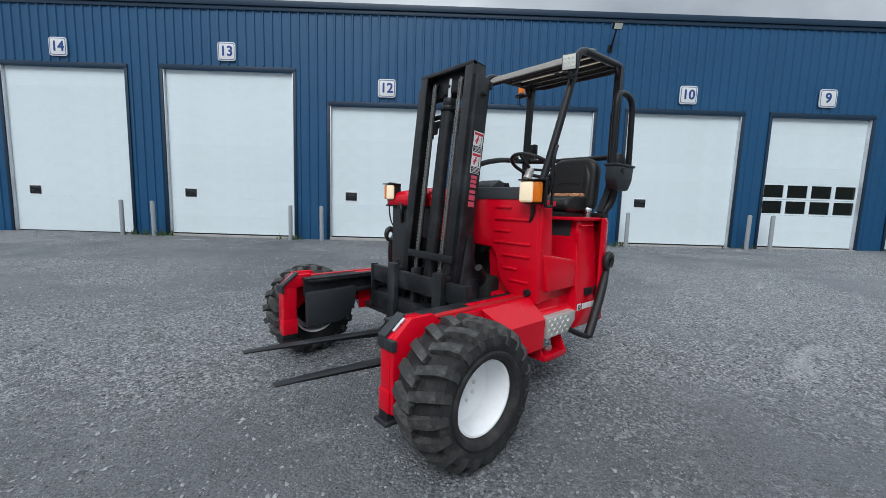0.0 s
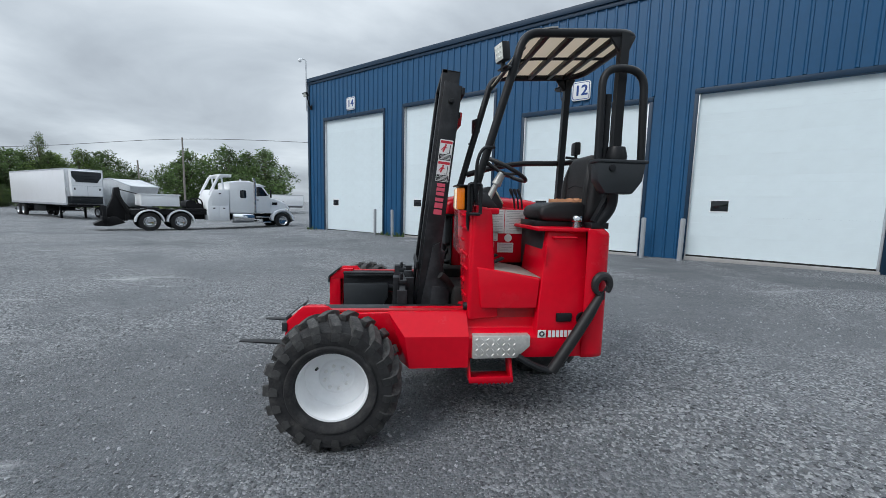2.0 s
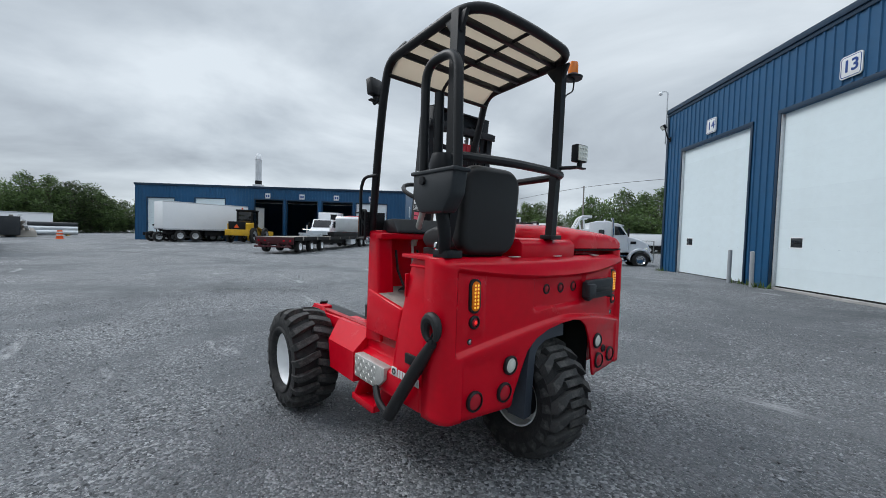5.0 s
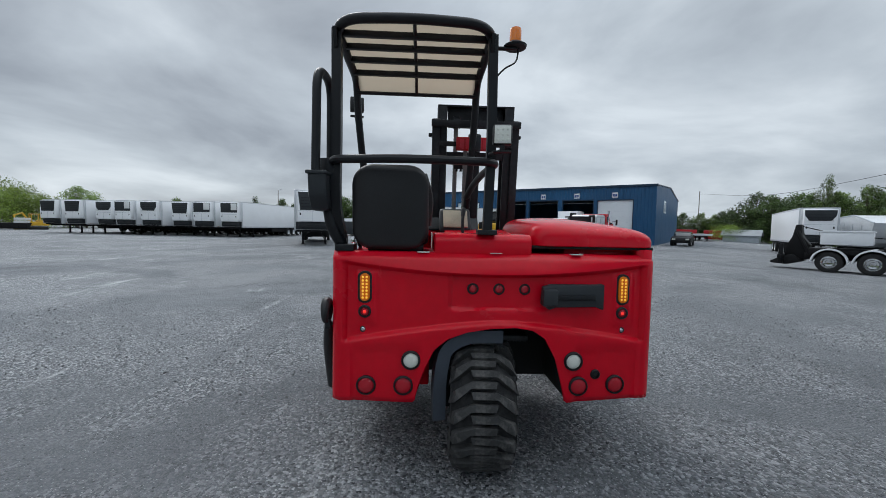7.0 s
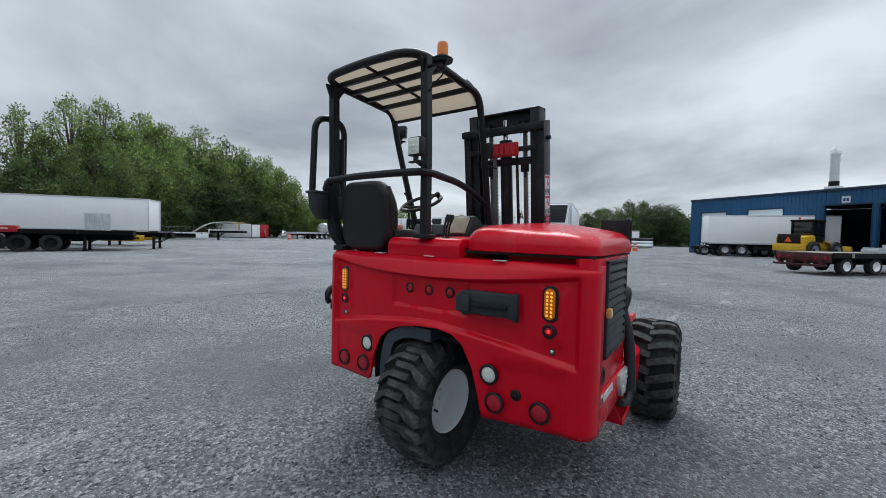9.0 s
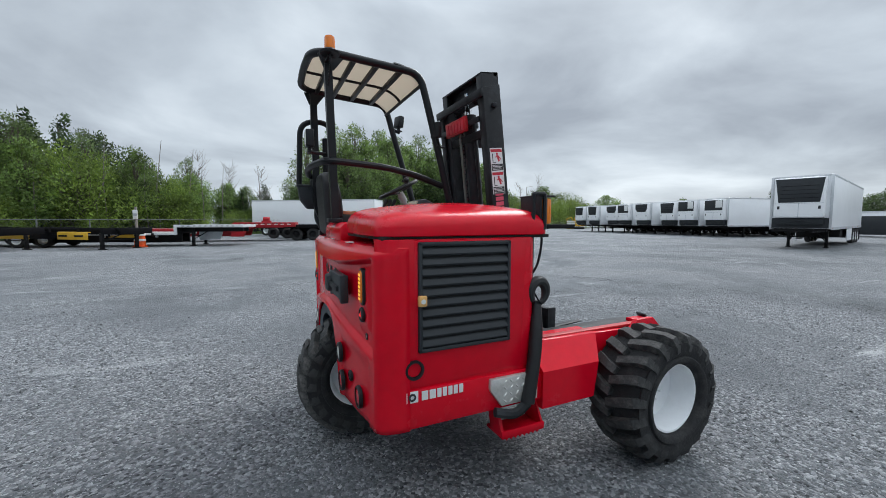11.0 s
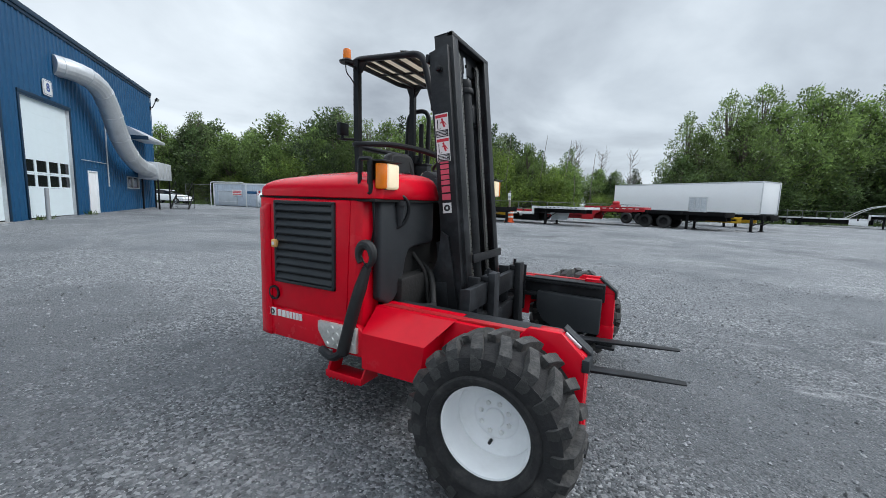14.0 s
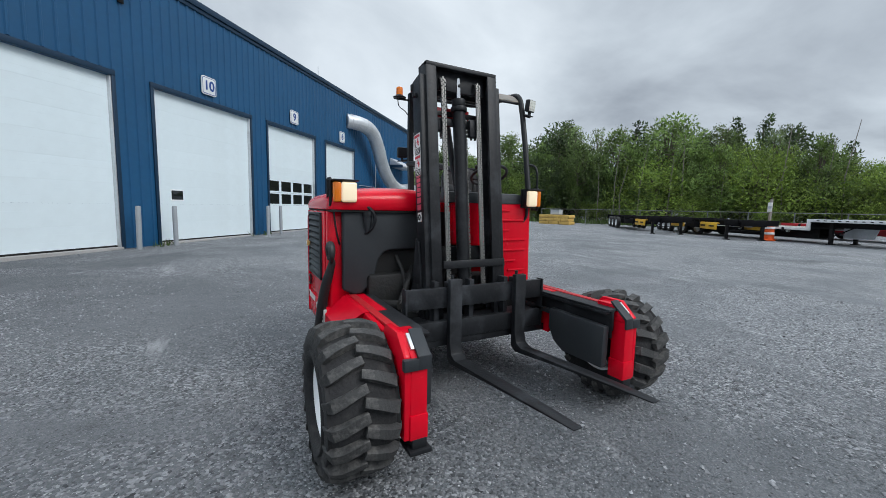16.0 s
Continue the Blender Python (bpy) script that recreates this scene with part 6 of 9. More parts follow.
def bay_sign(text, u, z, m=SHOP, y=-0.075, side=1):
    s = thing("bay_sign", m @ Matrix.Translation((u, y, z)) @ (Matrix.Identity(4) if side > 0 else Matrix.Rotation(math.pi, 4, 'Z')), "white square bay number sign with blue border on the blue wall", "sign", "bay number signs")
    part("plate", prism(rounded_rect(0.60, 0.60, 0.09), 'y', 0.0, 0.035, 0.004), PAPER, s)
    o, i = rounded_rect(0.54, 0.54, 0.07), rounded_rect(0.50, 0.50, 0.055)
    bm = bmesh.new()
    A = [bm.verts.new((x, -0.003, q)) for x, q in o]
    B = [bm.verts.new((x, -0.003, q)) for x, q in i]
    for k in range(len(A)):
        bm.faces.new((A[k], A[(k + 1) % len(A)], B[(k + 1) % len(A)], B[k]))
    part("border", bm, BLUEINK, s)
    if text:
        me = letters(text, 0.44, 0.002, 0.012)
        me.materials.append(BLUEINK)
        part("number", me, None, s, m=Matrix.Translation((0, -0.004, 0)))
    else:
        for x in (-0.11, 0.11):
            part("number_bar", bx(x - 0.08, x + 0.08, -0.006, -0.002, -0.14, 0.14, 0), BLUEINK, s)


SIGN_AT = {"14": (-12.49, 6.27), "13": (-6.85, 6.29), "12": (-1.45, 5.27), "10": (8.85, 5.38), "9": (13.65, 5.42), "8": (18.17, 5.33)}
for bay in BAYS:
    bay_door(*bay)
    if bay[0] in SIGN_AT:
        bay_sign(bay[0], *SIGN_AT[bay[0]])

bp = None
for u in (-10.38, -9.30, -4.63, -3.56, 0.75, 1.72, 5.82, 6.95, 11.13, 11.95, 16.55):
    q = SHOP @ Vector((u, -0.48, 0))
    z = gz(q.x, q.y)
    if bp is None:
        bp = thing("bollard", Matrix.Translation((q.x, q.y, z)), "grey steel pipe bollard standing beside a bay door", "bollard", "bollards along the bays")
        part("pipe", lathe([(0.0, -0.1), (0.065, -0.1), (0.065, 1.16), (0.055, 1.19), (0.0, 1.20)], 20, 'z'), BOLL, bp)
    else:
        copy_thing(bp, Matrix.Translation((q.x, q.y, z)) @ pose(0, 0, 0, random.uniform(-1, 1), random.uniform(-1, 1), random.uniform(0, 90)))

# small door, window, duct, awning, stair at the far end
d = tagged_at(new("door_side"), SHOP, "closed white steel personnel door", "door", kind="structure")
part("leaf", bx(PED[0] + 0.04, PED[1] - 0.04, 0.03, 0.08, PED[2], PED[3] - 0.04, 0.004), WHITE, d)
part("frame", join(bx(PED[0], PED[0] + 0.05, -0.03, 0.12, PED[2] - 0.1, PED[3], 0.003), bx(PED[1] - 0.05, PED[1], -0.03, 0.12, PED[2] - 0.1, PED[3], 0.003), bx(PED[0], PED[1], -0.03, 0.12, PED[3] - 0.05, PED[3], 0.003)), WHITE, d)
part("door_handle", cyl((PED[0] + 0.14, 0.0, 1.25), (PED[0] + 0.14, 0.03, 1.25), 0.03, n=12), STEEL, d)
w = tagged_at(new("window_1"), SHOP, "small aluminium slider window in the blue wall", "window", kind="structure")
part("window_frame", join(bx(25.4, 27.2, -0.03, 0.1, 1.55, 1.61, 0), bx(25.4, 27.2, -0.03, 0.1, 2.19, 2.25, 0), bx(25.4, 25.46, -0.03, 0.1, 1.61, 2.19, 0), bx(27.14, 27.2, -0.03, 0.1, 1.61, 2.19, 0), bx(26.27, 26.33, -0.03, 0.1, 1.61, 2.19, 0)), STEEL, w, smooth=0)
part("pane", bx(25.46, 26.27, 0.03, 0.036, 1.61, 2.19, 0), GLASSD, w, smooth=0)
part("pane", bx(26.33, 27.14, 0.03, 0.036, 1.61, 2.19, 0), GLASSD, w, smooth=0)

duct = thing("air_duct", SHOP, "big round galvanised air duct bending down the wall", "duct")
dl = smooth_line([(18.9, 0.1, 6.42), (19.7, -0.45, 6.38), (20.6, -0.78, 6.08), (21.5, -0.82, 5.30), (22.2, -0.82, 4.35), (23.1, -0.82, 3.55), (24.4, -0.82, 2.95), (25.9, -0.82, 2.72), (26.6, -0.82, 2.70)], 3)
part("pipe", tube(dl, 0.42, 18), STEEL, duct, smooth=20)
for k in range(1, len(dl) - 1, 3):
    t = (dl[k + 1] - dl[k - 1]).normalized()
    part("seam_ring", tube([dl[k] - t * 0.035, dl[k] + t * 0.035], 0.435, 18), STEEL, duct)
unit = thing("air_unit", SHOP, "galvanised air handling box on a steel stand", "air unit")
part("casing", bx(26.3, 28.9, -1.30, -0.25, 2.15, 3.20, 0.02), STEEL, unit)
for k in range(4):
    part("casing_rib", bx(26.5 + 0.65 * k, 26.54 + 0.65 * k, -1.33, -1.30, 2.2, 3.15, 0.004), STEEL, unit)
for x in (26.5, 28.7):
    for y in (-1.2, -0.4):
        part("leg", bx(x - 0.04, x + 0.04, y - 0.04, y + 0.04, 0.1, 2.16, 0.004), FRAMEB, unit)
aw = thing("awning", SHOP, "sloped sheet metal awning above the end door", "awning")
part("hood", prism([(-0.05, 5.15), (-1.15, 4.55), (-1.15, 4.42), (-0.05, 4.45)], 'x', 25.6, 28.4, 0.006), STEEL, aw)
part("cheek", bx(25.58, 25.62, -1.1, -0.06, 4.40, 4.62, 0.004), BLUE_F, aw)
ps = thing("conduit", SHOP, "grey conduit pipes clipped to the wall", "pipe")
part("pipe", tube([(22.9, -0.07, 1.6), (22.9, -0.07, 3.0), (22.9, -0.07, 4.9)], 0.035, 8), STEEL, ps)
part("pipe", tube([(20.3, -0.07, 2.75), (22.8, -0.07, 2.75)], 0.02, 8), STEEL, ps)
stair = thing("metal_stair", SHOP, "black steel stair and rail at the building end", "stair")
for k in range(5):
    part("tread", bx(27.6 + k * 0.28, 27.86 + k * 0.28, -2.5, -1.5, 0.45 + 0.17 * k, 0.48 + 0.17 * k, 0.003), FRAMEB, stair)
for y in (-2.5, -1.5):
    part("stringer", tube([(27.5, y, 0.33), (29.0, y, 1.25)], 0.04, 6, flat=(0.04, 0.16)), FRAMEB, stair)
    part("handrail", tube(rounded_line([(27.6, y, 0.4), (27.6, y, 1.35), (29.0, y, 2.15), (29.0, y, 0.35)], 0.05), 0.02, 8), FRAMEB, stair)


def wall_flood(u, z, m=SHOP, s=1):
    fl = thing("flood_light", m @ Matrix.Translation((u, -0.05, z)), "black wall flood light on a bent bracket", "lamp")
    part("bracket", tube(rounded_line([(0, 0.0, -0.55), (0, -0.12, -0.5), (0.05, -0.30, -0.05)], 0.1), 0.03, 8), FRAMEB, fl)
    part("back_plate", bx(-0.07, 0.07, -0.03, 0.02, -0.66, -0.44, 0.004), FRAMEB, fl)
    h = part("housing", moved(bx(-0.16, 0.16, -0.10, 0.02, -0.11, 0.11, 0.015), pose(0.05, -0.35, 0.05, 35, 0, 0)), FRAMEB, fl)
    part("lens", moved(bx(-0.13, 0.13, -0.106, -0.10, -0.085, 0.085, 0), pose(0.05, -0.35, 0.05, 35, 0, 0)), LENS_W, fl)


wall_flood(6.05, 7.35)
wall_flood(-15.6, 7.0)
wall_flood(29.9, 7.5)
cp = thing("camera_pole", SHOP @ Matrix.Translation((-15.92, -0.12, 6.3)), "grey pole with a white dome camera at the roof corner", "security camera")
part("pole", cyl((0, 0, 0), (0, 0, 2.55), 0.035, n=12), STEEL, cp)
part("arm", tube(rounded_line([(0, 0, 2.5), (0, -0.05, 2.6), (-0.05, -0.30, 2.6)], 0.05), 0.025, 8), STEEL, cp)
part("dome", ball((-0.05, -0.32, 2.50), 0.10, 14), WHITE, cp)
for u, y, h, r in ((10.4, 6.0, 0.75, 0.32), (2.6, 7.0, 0.55, 0.5), (22.2, 4.5, 1.25, 0.22)):
    rv = thing("roof_vent", SHOP @ Matrix.Translation((u, y, EAVE + 0.1)), "grey roof vent with a round cap", "vent")
    part("pipe", cyl((0, 0, 0), (0, 0, h), r * 0.7, n=18), STEEL, rv)
    part("cap", lathe([(r, h - 0.05), (r, h + 0.12), (r * 0.6, h + 0.22), (0, h + 0.24)], 18, 'z'), STEEL, rv)
an = thing("antenna", SHOP @ Matrix.Translation((18.3, 1.5, EAVE)), "thin whip antenna on the roof", "antenna")
part("rod", cyl((0, 0, 0), (0, 0, 1.5), 0.02, n=8), STEEL, an)

# ---- the second workshop across the yard ----
FAR = pose(33.9, -22.9, 0, 0, 0, 52.0)
FB = [(2.15, 5.60, 4.66, True), (6.10, 9.45, 4.70, False), (10.05, 13.47, 4.72, False), (13.92, 17.08, 4.76, False), (20.4, 23.7, 4.70, True), (26.0, 29.0, 4.60, True)]
clad_wall("wall_far", FAR, 0.0, 30.3, 6.12, [(a, b, 0.0, z) for a, b, z, _ in FB], "blue ribbed metal wall of the second workshop", 0.34, 0.25, 1)
gable = part("wall_far_gable", prism([(-26.0, -0.4), (0.0, -0.4), (0.0, 6.12), (-13.0, 7.0), (-26.0, 6.12)], 'x', 0.0, 0.25, 0), BLUE, None, smooth=0)
gable.matrix_world = FAR @ Matrix.Translation((-0.001, -0.252, 0)) @ Matrix.Identity(4)
tagged(gable, "blue metal gable wall of the second workshop", "wall", kind="structure")
for nm, q in (("wall_far_end", bx(30.05, 30.3, -26, -0.25, -0.4, 6.1, 0)), ("wall_far_back", bx(0.25, 30.05, -26.2, -26.0, -0.4, 6.1, 0)), ("floor_far", bx(0.26, 30.0, -25.9, -0.26, 0.0, 0.10, 0))):
    tagged_at(part(nm, q, BLUE if "wall" in nm else mat("workshop_floor", (0.12, 0.12, 0.12), 0.7), None, smooth=0), FAR, "plain workshop shell", "wall" if "wall" in nm else "floor", kind="structure")
tagged_at(part("roof_far", prism([(0.1, 6.13), (-13.2, 7.02), (-26.4, 6.13), (-26.4, 6.22), (-13.2, 7.12), (0.1, 6.22)], 'x', -0.1, 30.4, 0), mat("grey_roof", (0.3, 0.3, 0.3)), None, smooth=0), FAR, "grey metal roof", "roof", kind="structure")
tagged_at(part("trim_far", bx(-0.1, 30.4, 0.04, 0.14, 6.02, 6.26, 0.01), BLUE_F, None), FAR, "dark eave trim", "trim", kind="structure")
for k, (a, b, z, shut) in enumerate(FB):
    d = tagged_at(new("door_far_%d" % (k + 1)), FAR, "closed white overhead door of the second workshop" if shut else "open dark bay of the second workshop", "door", kind="structure")
    part("head_flashing", bx(a - 0.08, b + 0.08, -0.1, 0.05, z + 0.001, z + 0.12, 0.005), BLUE_F, d)
    for x in (a - 0.08, b):
        part("jamb_trim", bx(x + 0.002, x + 0.078, 0.004, 0.05, -0.1, z, 0.004), BLUE_F, d)
    if shut:
        n = 8
        h = (z - 0.12) / n
        for i in range(n):
            part("panel", bx(a, b, -0.16, -0.11, 0.12 + i * h + 0.002, 0.12 + (i + 1) * h - 0.002, 0.003, 1), WHITE_D, d, smooth=0)
        for x in (a + 0.5, a + 2.0):
            part("vision_slot", bx(x, x + 0.5, -0.115, -0.10, 1.45, 1.65, 0.004), GLASSD, d)
    else:
        # glowing bar added for the white lines deep in the bay
        part("glow_bar", bx(a + 0.9, b - 0.9, -14.0, -13.85, 1.55, 1.65, 0), mat("bay_glow", (0.9, 0.9, 0.9), 0.4, emit=(1, 1, 1), estr=2.0), d)
for u in (3.9, 7.87, 11.75, 15.6):
    bay_sign("", u, 5.22, FAR, 0.075, -1)
sk = thing("exhaust_stack", FAR @ Matrix.Translation((17.35, -1.5, 6.22)), "tall grey exhaust stack on the workshop roof", "chimney")
part("pipe", cyl((0, 0, 0.1), (0, 0, 3.55), 0.34, n=20), STEEL, sk)
part("cap", lathe([(0.38, 3.3), (0.38, 3.65), (0.2, 3.98), (0, 4.0)], 20, 'z'), WHITE, sk)
part("base", bx(-0.48, 0.48, -0.45, 0.45, 0.0, 0.40, 0.02), STEEL, sk)
part("collar", cyl((0, 0, 0.40), (0, 0, 0.85), 0.37, n=20), FRAMEB, sk)
gw = tagged_at(new("window_2"), FAR, "small white framed sign panel on the gable", "window", kind="structure")
part("window_frame", bx(-0.06, -0.01, -8.6, -6.6, 3.6, 5.0, 0.01), WHITE, gw)
part("pane", bx(-0.075, -0.058, -8.4, -6.8, 3.8, 4.8, 0.004), GREYBOX, gw)

# ---- vehicles and things about the yard (each built with +x ahead, standing on z = 0) ----
TT = mesh_of(lathe([(0.29, -0.14), (0.44, -0.15), (0.50, -0.12), (0.515, -0.06), (0.515, 0.06), (0.50, 0.12), (0.44, 0.15), (0.29, 0.14)], 28), "tyre", 40)
TR = mesh_of(lathe([(0.0, 0.05), (0.10, 0.06), (0.12, 0.02), (0.20, 0.03), (0.27, 0.12), (0.295, 0.145), (0.30, 0.135), (0.29, -0.13)], 24), "rim", 40)


def truck_wheel(parent, x, y, r=0.515, rimmat=None, side=1):
    k = r / 0.515
    w = part("wheel", cyl((0, -0.1 * k, 0), (0, 0.04 * k, 0), 0.12 * k, n=12), FRAMEB, parent, m=Matrix.Translation((x, y, r)) @ (Matrix.Identity(4) if side > 0 else Matrix.Rotation(math.pi, 4, 'Z')))
    part("tyre", TT, RUBBER_F, w, m=Matrix.Diagonal((k, 1, k, 1)))
    part("rim", mesh_copy(TR, rimmat or STEEL), None, w, m=Matrix.Diagonal((k, 1, k, 1)))
    return w


_rims = {}


def mesh_copy(me, material):
    key = (me.name, material.name)
    if key not in _rims:
        c = me.copy()
        c.materials.clear()
        c.materials.append(material)
        _rims[key] = c
    return _rims[key]


def legs(parent, x, z):
    for y in (-0.85, 0.85):
        part("landing_leg", join(bx(x - 0.07, x + 0.07, y - 0.07, y + 0.07, 0.05, z, 0.006), bx(x - 0.15, x + 0.15, y - 0.13, y + 0.13, 0.0, 0.05, 0.006)), FRAMEB, parent)
    part("leg_brace", join(bx(x - 0.03, x + 0.03, -0.85, 0.85, z * 0.55, z * 0.6, 0), tube([(x, 0.8, 0.4), (x + 0.9, 0.4, z)], 0.03, 6), tube([(x, -0.8, 0.4), (x + 0.9, -0.4, z)], 0.03, 6)), FRAMEB, parent)


def box_trailer(m, length=15.5, unit=0, label="", group="", top=4.02, axles=2):
    """A white van trailer, its front wall at x = 0, reaching back along -x."""
    t = thing("box_trailer", m, label, "trailer", group)
    part("body", bx(-length, 0, -1.29, 1.29, 1.18, top, 0.03), WHITE, t, "white smooth trailer box")
    part("bottom_rail", join(bx(-length - 0.01, 0.01, 1.285, 1.305, 1.10, 1.26, 0.004), bx(-length - 0.01, 0.01, -1.305, -1.285, 1.10, 1.26, 0.004)), STEEL, t)
    part("top_rail", join(bx(-length - 0.01, 0.012, 1.275, 1.300, top - 0.10, top + 0.012, 0.004), bx(-length - 0.01, 0.012, -1.300, -1.275, top - 0.10, top + 0.012, 0.004), bx(0.0, 0.02, -1.29, 1.29, top - 0.08, top + 0.012, 0.004)), STEEL, t)
    for y in (-1.25, 1.25):
        part("corner_post", bx(0.0, 0.05, y - 0.06, y + 0.06, 1.15, top, 0.01), STEEL, t)
    part("underframe", join(bx(-length + 0.2, -0.2, -0.55, -0.40, 0.92, 1.16, 0), bx(-length + 0.2, -0.2, 0.40, 0.55, 0.92, 1.16, 0), bx(-1.6, -0.1, -1.1, 1.1, 1.02, 1.17, 0)), FRAMEB, t)
    # crossmembers, bogie and an added black block carry the shade under the floor
    part("crossmember", join(*[bx(-length + 0.3 + 0.6 * k, -length + 0.42 + 0.6 * k, -1.24, 1.24, 1.04, 1.175, 0) for k in range(int((length - 0.6) / 0.6))]), FRAMEB, t)
    part("axle_slide", join(bx(-length + 0.5, -length + 1.5 + 1.35 * axles, -0.62, 0.62, 0.58, 0.94, 0.02), *[bx(-length + 1.38 + 1.35 * i, -length + 1.62 + 1.35 * i, -0.95, 0.95, 0.40, 0.64, 0.02) for i in range(axles)]), FRAMEB, t)
    part("under_shade", bx(-length * 0.62, -length * 0.40, -1.05, 1.05, 0.55, 1.02, 0.03), FRAMEB, t)
    legs(t, -2.6, 1.1)
    for i in range(axles):
        for s in (1, -1):
            truck_wheel(t, -length + 1.5 + 1.35 * i, s * 1.12, side=s)
    for i in range(5):
        part("marker_lamp", bx(-0.5 - i * length / 5, -0.42 - i * length / 5, 1.30, 1.312, 1.16, 1.20, 0), AMBER, t)
    part("rear_guard", join(bx(-length - 0.04, -length + 0.04, -1.1, 1.1, 0.45, 0.56, 0), bx(-length - 0.03, -length + 0.03, -0.6, -0.5, 0.5, 1.1, 0), bx(-length - 0.03, -length + 0.03, 0.5, 0.6, 0.5, 1.1, 0)), FRAMEB, t)
    if unit:
        fr = part("fridge_unit", prism([(-1.02, 1.78), (1.02, 1.78), (1.06, 2.2), (1.06, top - 0.12), (-1.06, top - 0.12), (-1.06, 2.2)], 'x', 0.02, 0.52, 0.06, 3), WHITE, t, "white front refrigeration unit")
        g = {1: [(-0.86, 2.62), (0.86, 2.62), (1.02, top - 0.18), (-1.02, top - 0.18)], 2: [(-1.0, 2.78), (1.0, 2.78), (1.0, top - 0.20), (-1.0, top - 0.20)],
             3: [(-0.70, 2.85), (0.70, 2.85), (1.0, 3.25), (1.02, top - 0.2), (-1.02, top - 0.2), (-1.0, 3.25)]}[unit]
        gg = part("unit_grille", prism(g, 'x', 0.50, 0.545, 0.02), CHAR, fr, "black unit grille")
        if unit == 2:
            part("unit_plate", bx(0.54, 0.556, 0.25, 0.95, 3.05, top - 0.24, 0.006), PAPER, fr)
        else:
            for k in range(4):
                part("grille_bar", bx(0.542, 0.552, -0.8, 0.8, 2.85 + 0.22 * k, 2.87 + 0.22 * k, 0), FRAMEB, fr)
        for y in (-0.85, 0.85):
            part("unit_latch", bx(0.515, 0.535, y - 0.05, y + 0.05, 2.25, 2.42, 0.004), INK, fr)
        part("unit_seam", join(bx(0.515, 0.524, -0.01, 0.01, 1.8, 2.6, 0), bx(0.515, 0.524, -1.0, 1.0, 2.56, 2.575, 0)), GREYBOX, fr)
        part("battery_shelf", join(bx(0.02, 0.30, -1.0, 1.0, 1.40, 1.74, 0.02), bx(0.02, 0.06, -1.2, 1.2, 1.2, 1.76, 0), tube([(0.3, -0.8, 1.45), (0.36, 0.0, 1.62), (0.3, 0.7, 1.5)], 0.03, 6)), CHAR, t, "dark recess with hoses under the unit")
    return t


# row of refrigerated trailers, one standing alone, one beyond the recovery truck
row = [box_trailer(at(41, 22, 169.6), 15.5, u, "white refrigerated box trailer parked in a row", "row of parked refrigerated trailers", axles=4) for u in (2,)]
protos = {2: row[0]}
for k, u in enumerate((2, 2, 1, 3, 2, 3, 1, 1)):
    if k == 0:
        continue
    x, y = 41 + 4.0 * k / 7, 22 + 22.9 * k / 7
    m = at(x + (0.9 if k in (2, 5) else 0.0), y, 169.6)
    if u in protos:
        copy_thing(protos[u], m)
    else:
        protos[u] = box_trailer(m, 15.5, u, "white refrigerated box trailer with black unit grille parked in a row", "row of parked refrigerated trailers", axles=4)
al = box_trailer(at(25.2, 8.6, 193.6), 15.0, 1, "white refrigerated box trailer standing alone on its legs", axles=3, top=4.1)
for s in (1, -1):
    part("side_box", bx(-9.6, -7.2, s * 1.24 - 0.03, s * 1.24 + 0.03, 0.30, 1.10, 0.02), WHITE, al, "white side skirt panel")
    part("mud_flap", bx(-15.0, -14.96, s * 0.95 - 0.3, s * 0.95 + 0.3, 0.15, 0.9, 0), FRAMEB, al)
box_trailer(at(24.0, -29.6, 144) @ Matrix.Diagonal((1, 0.88, 1, 1)), 13.0, 3, "white refrigerated box trailer parked behind the recovery truck", top=3.85)
dt = thing("dump_trailer", at(23.3, -33.7, 156), "grey steel dump trailer with a sloped front wall", "trailer")
part("tub", prism([(-3.4, 1.0), (-3.6, 3.2), (-0.6, 3.42), (1.75, 2.80), (1.15, 1.35), (0.7, 1.0)], 'y', -1.2, 1.2, 0.03), STEEL, dt, "grey weathered tub")
for s in (1, -1):
    part("tub_rim", tube([(-3.6, s * 1.2, 3.2), (-0.6, s * 1.2, 3.42), (1.75, s * 1.2, 2.80)], 0.05, 6), GREYBOX, dt)
    for k in range(4):
        part("tub_rib", bx(-3.0 + 1.1 * k, -2.9 + 1.1 * k, s * 1.21 - 0.03, s * 1.21 + 0.03, 1.05, 3.0 - 0.12 * k, 0.01), STEEL, dt)
    for x in (-2.6, -1.3):
        truck_wheel(dt, x, s * 1.0, 0.48, side=s)
part("chassis", join(bx(-3.4, 2.6, -0.5, 0.5, 0.75, 1.02, 0.02), bx(2.2, 2.5, -0.15, 0.15, 0.02, 0.8, 0.02)), FRAMEB, dt)
box_trailer(at(8.5, 35.45, -36.0), 13.3, 0, "long plain white box trailer parked before the trees", top=3.62)


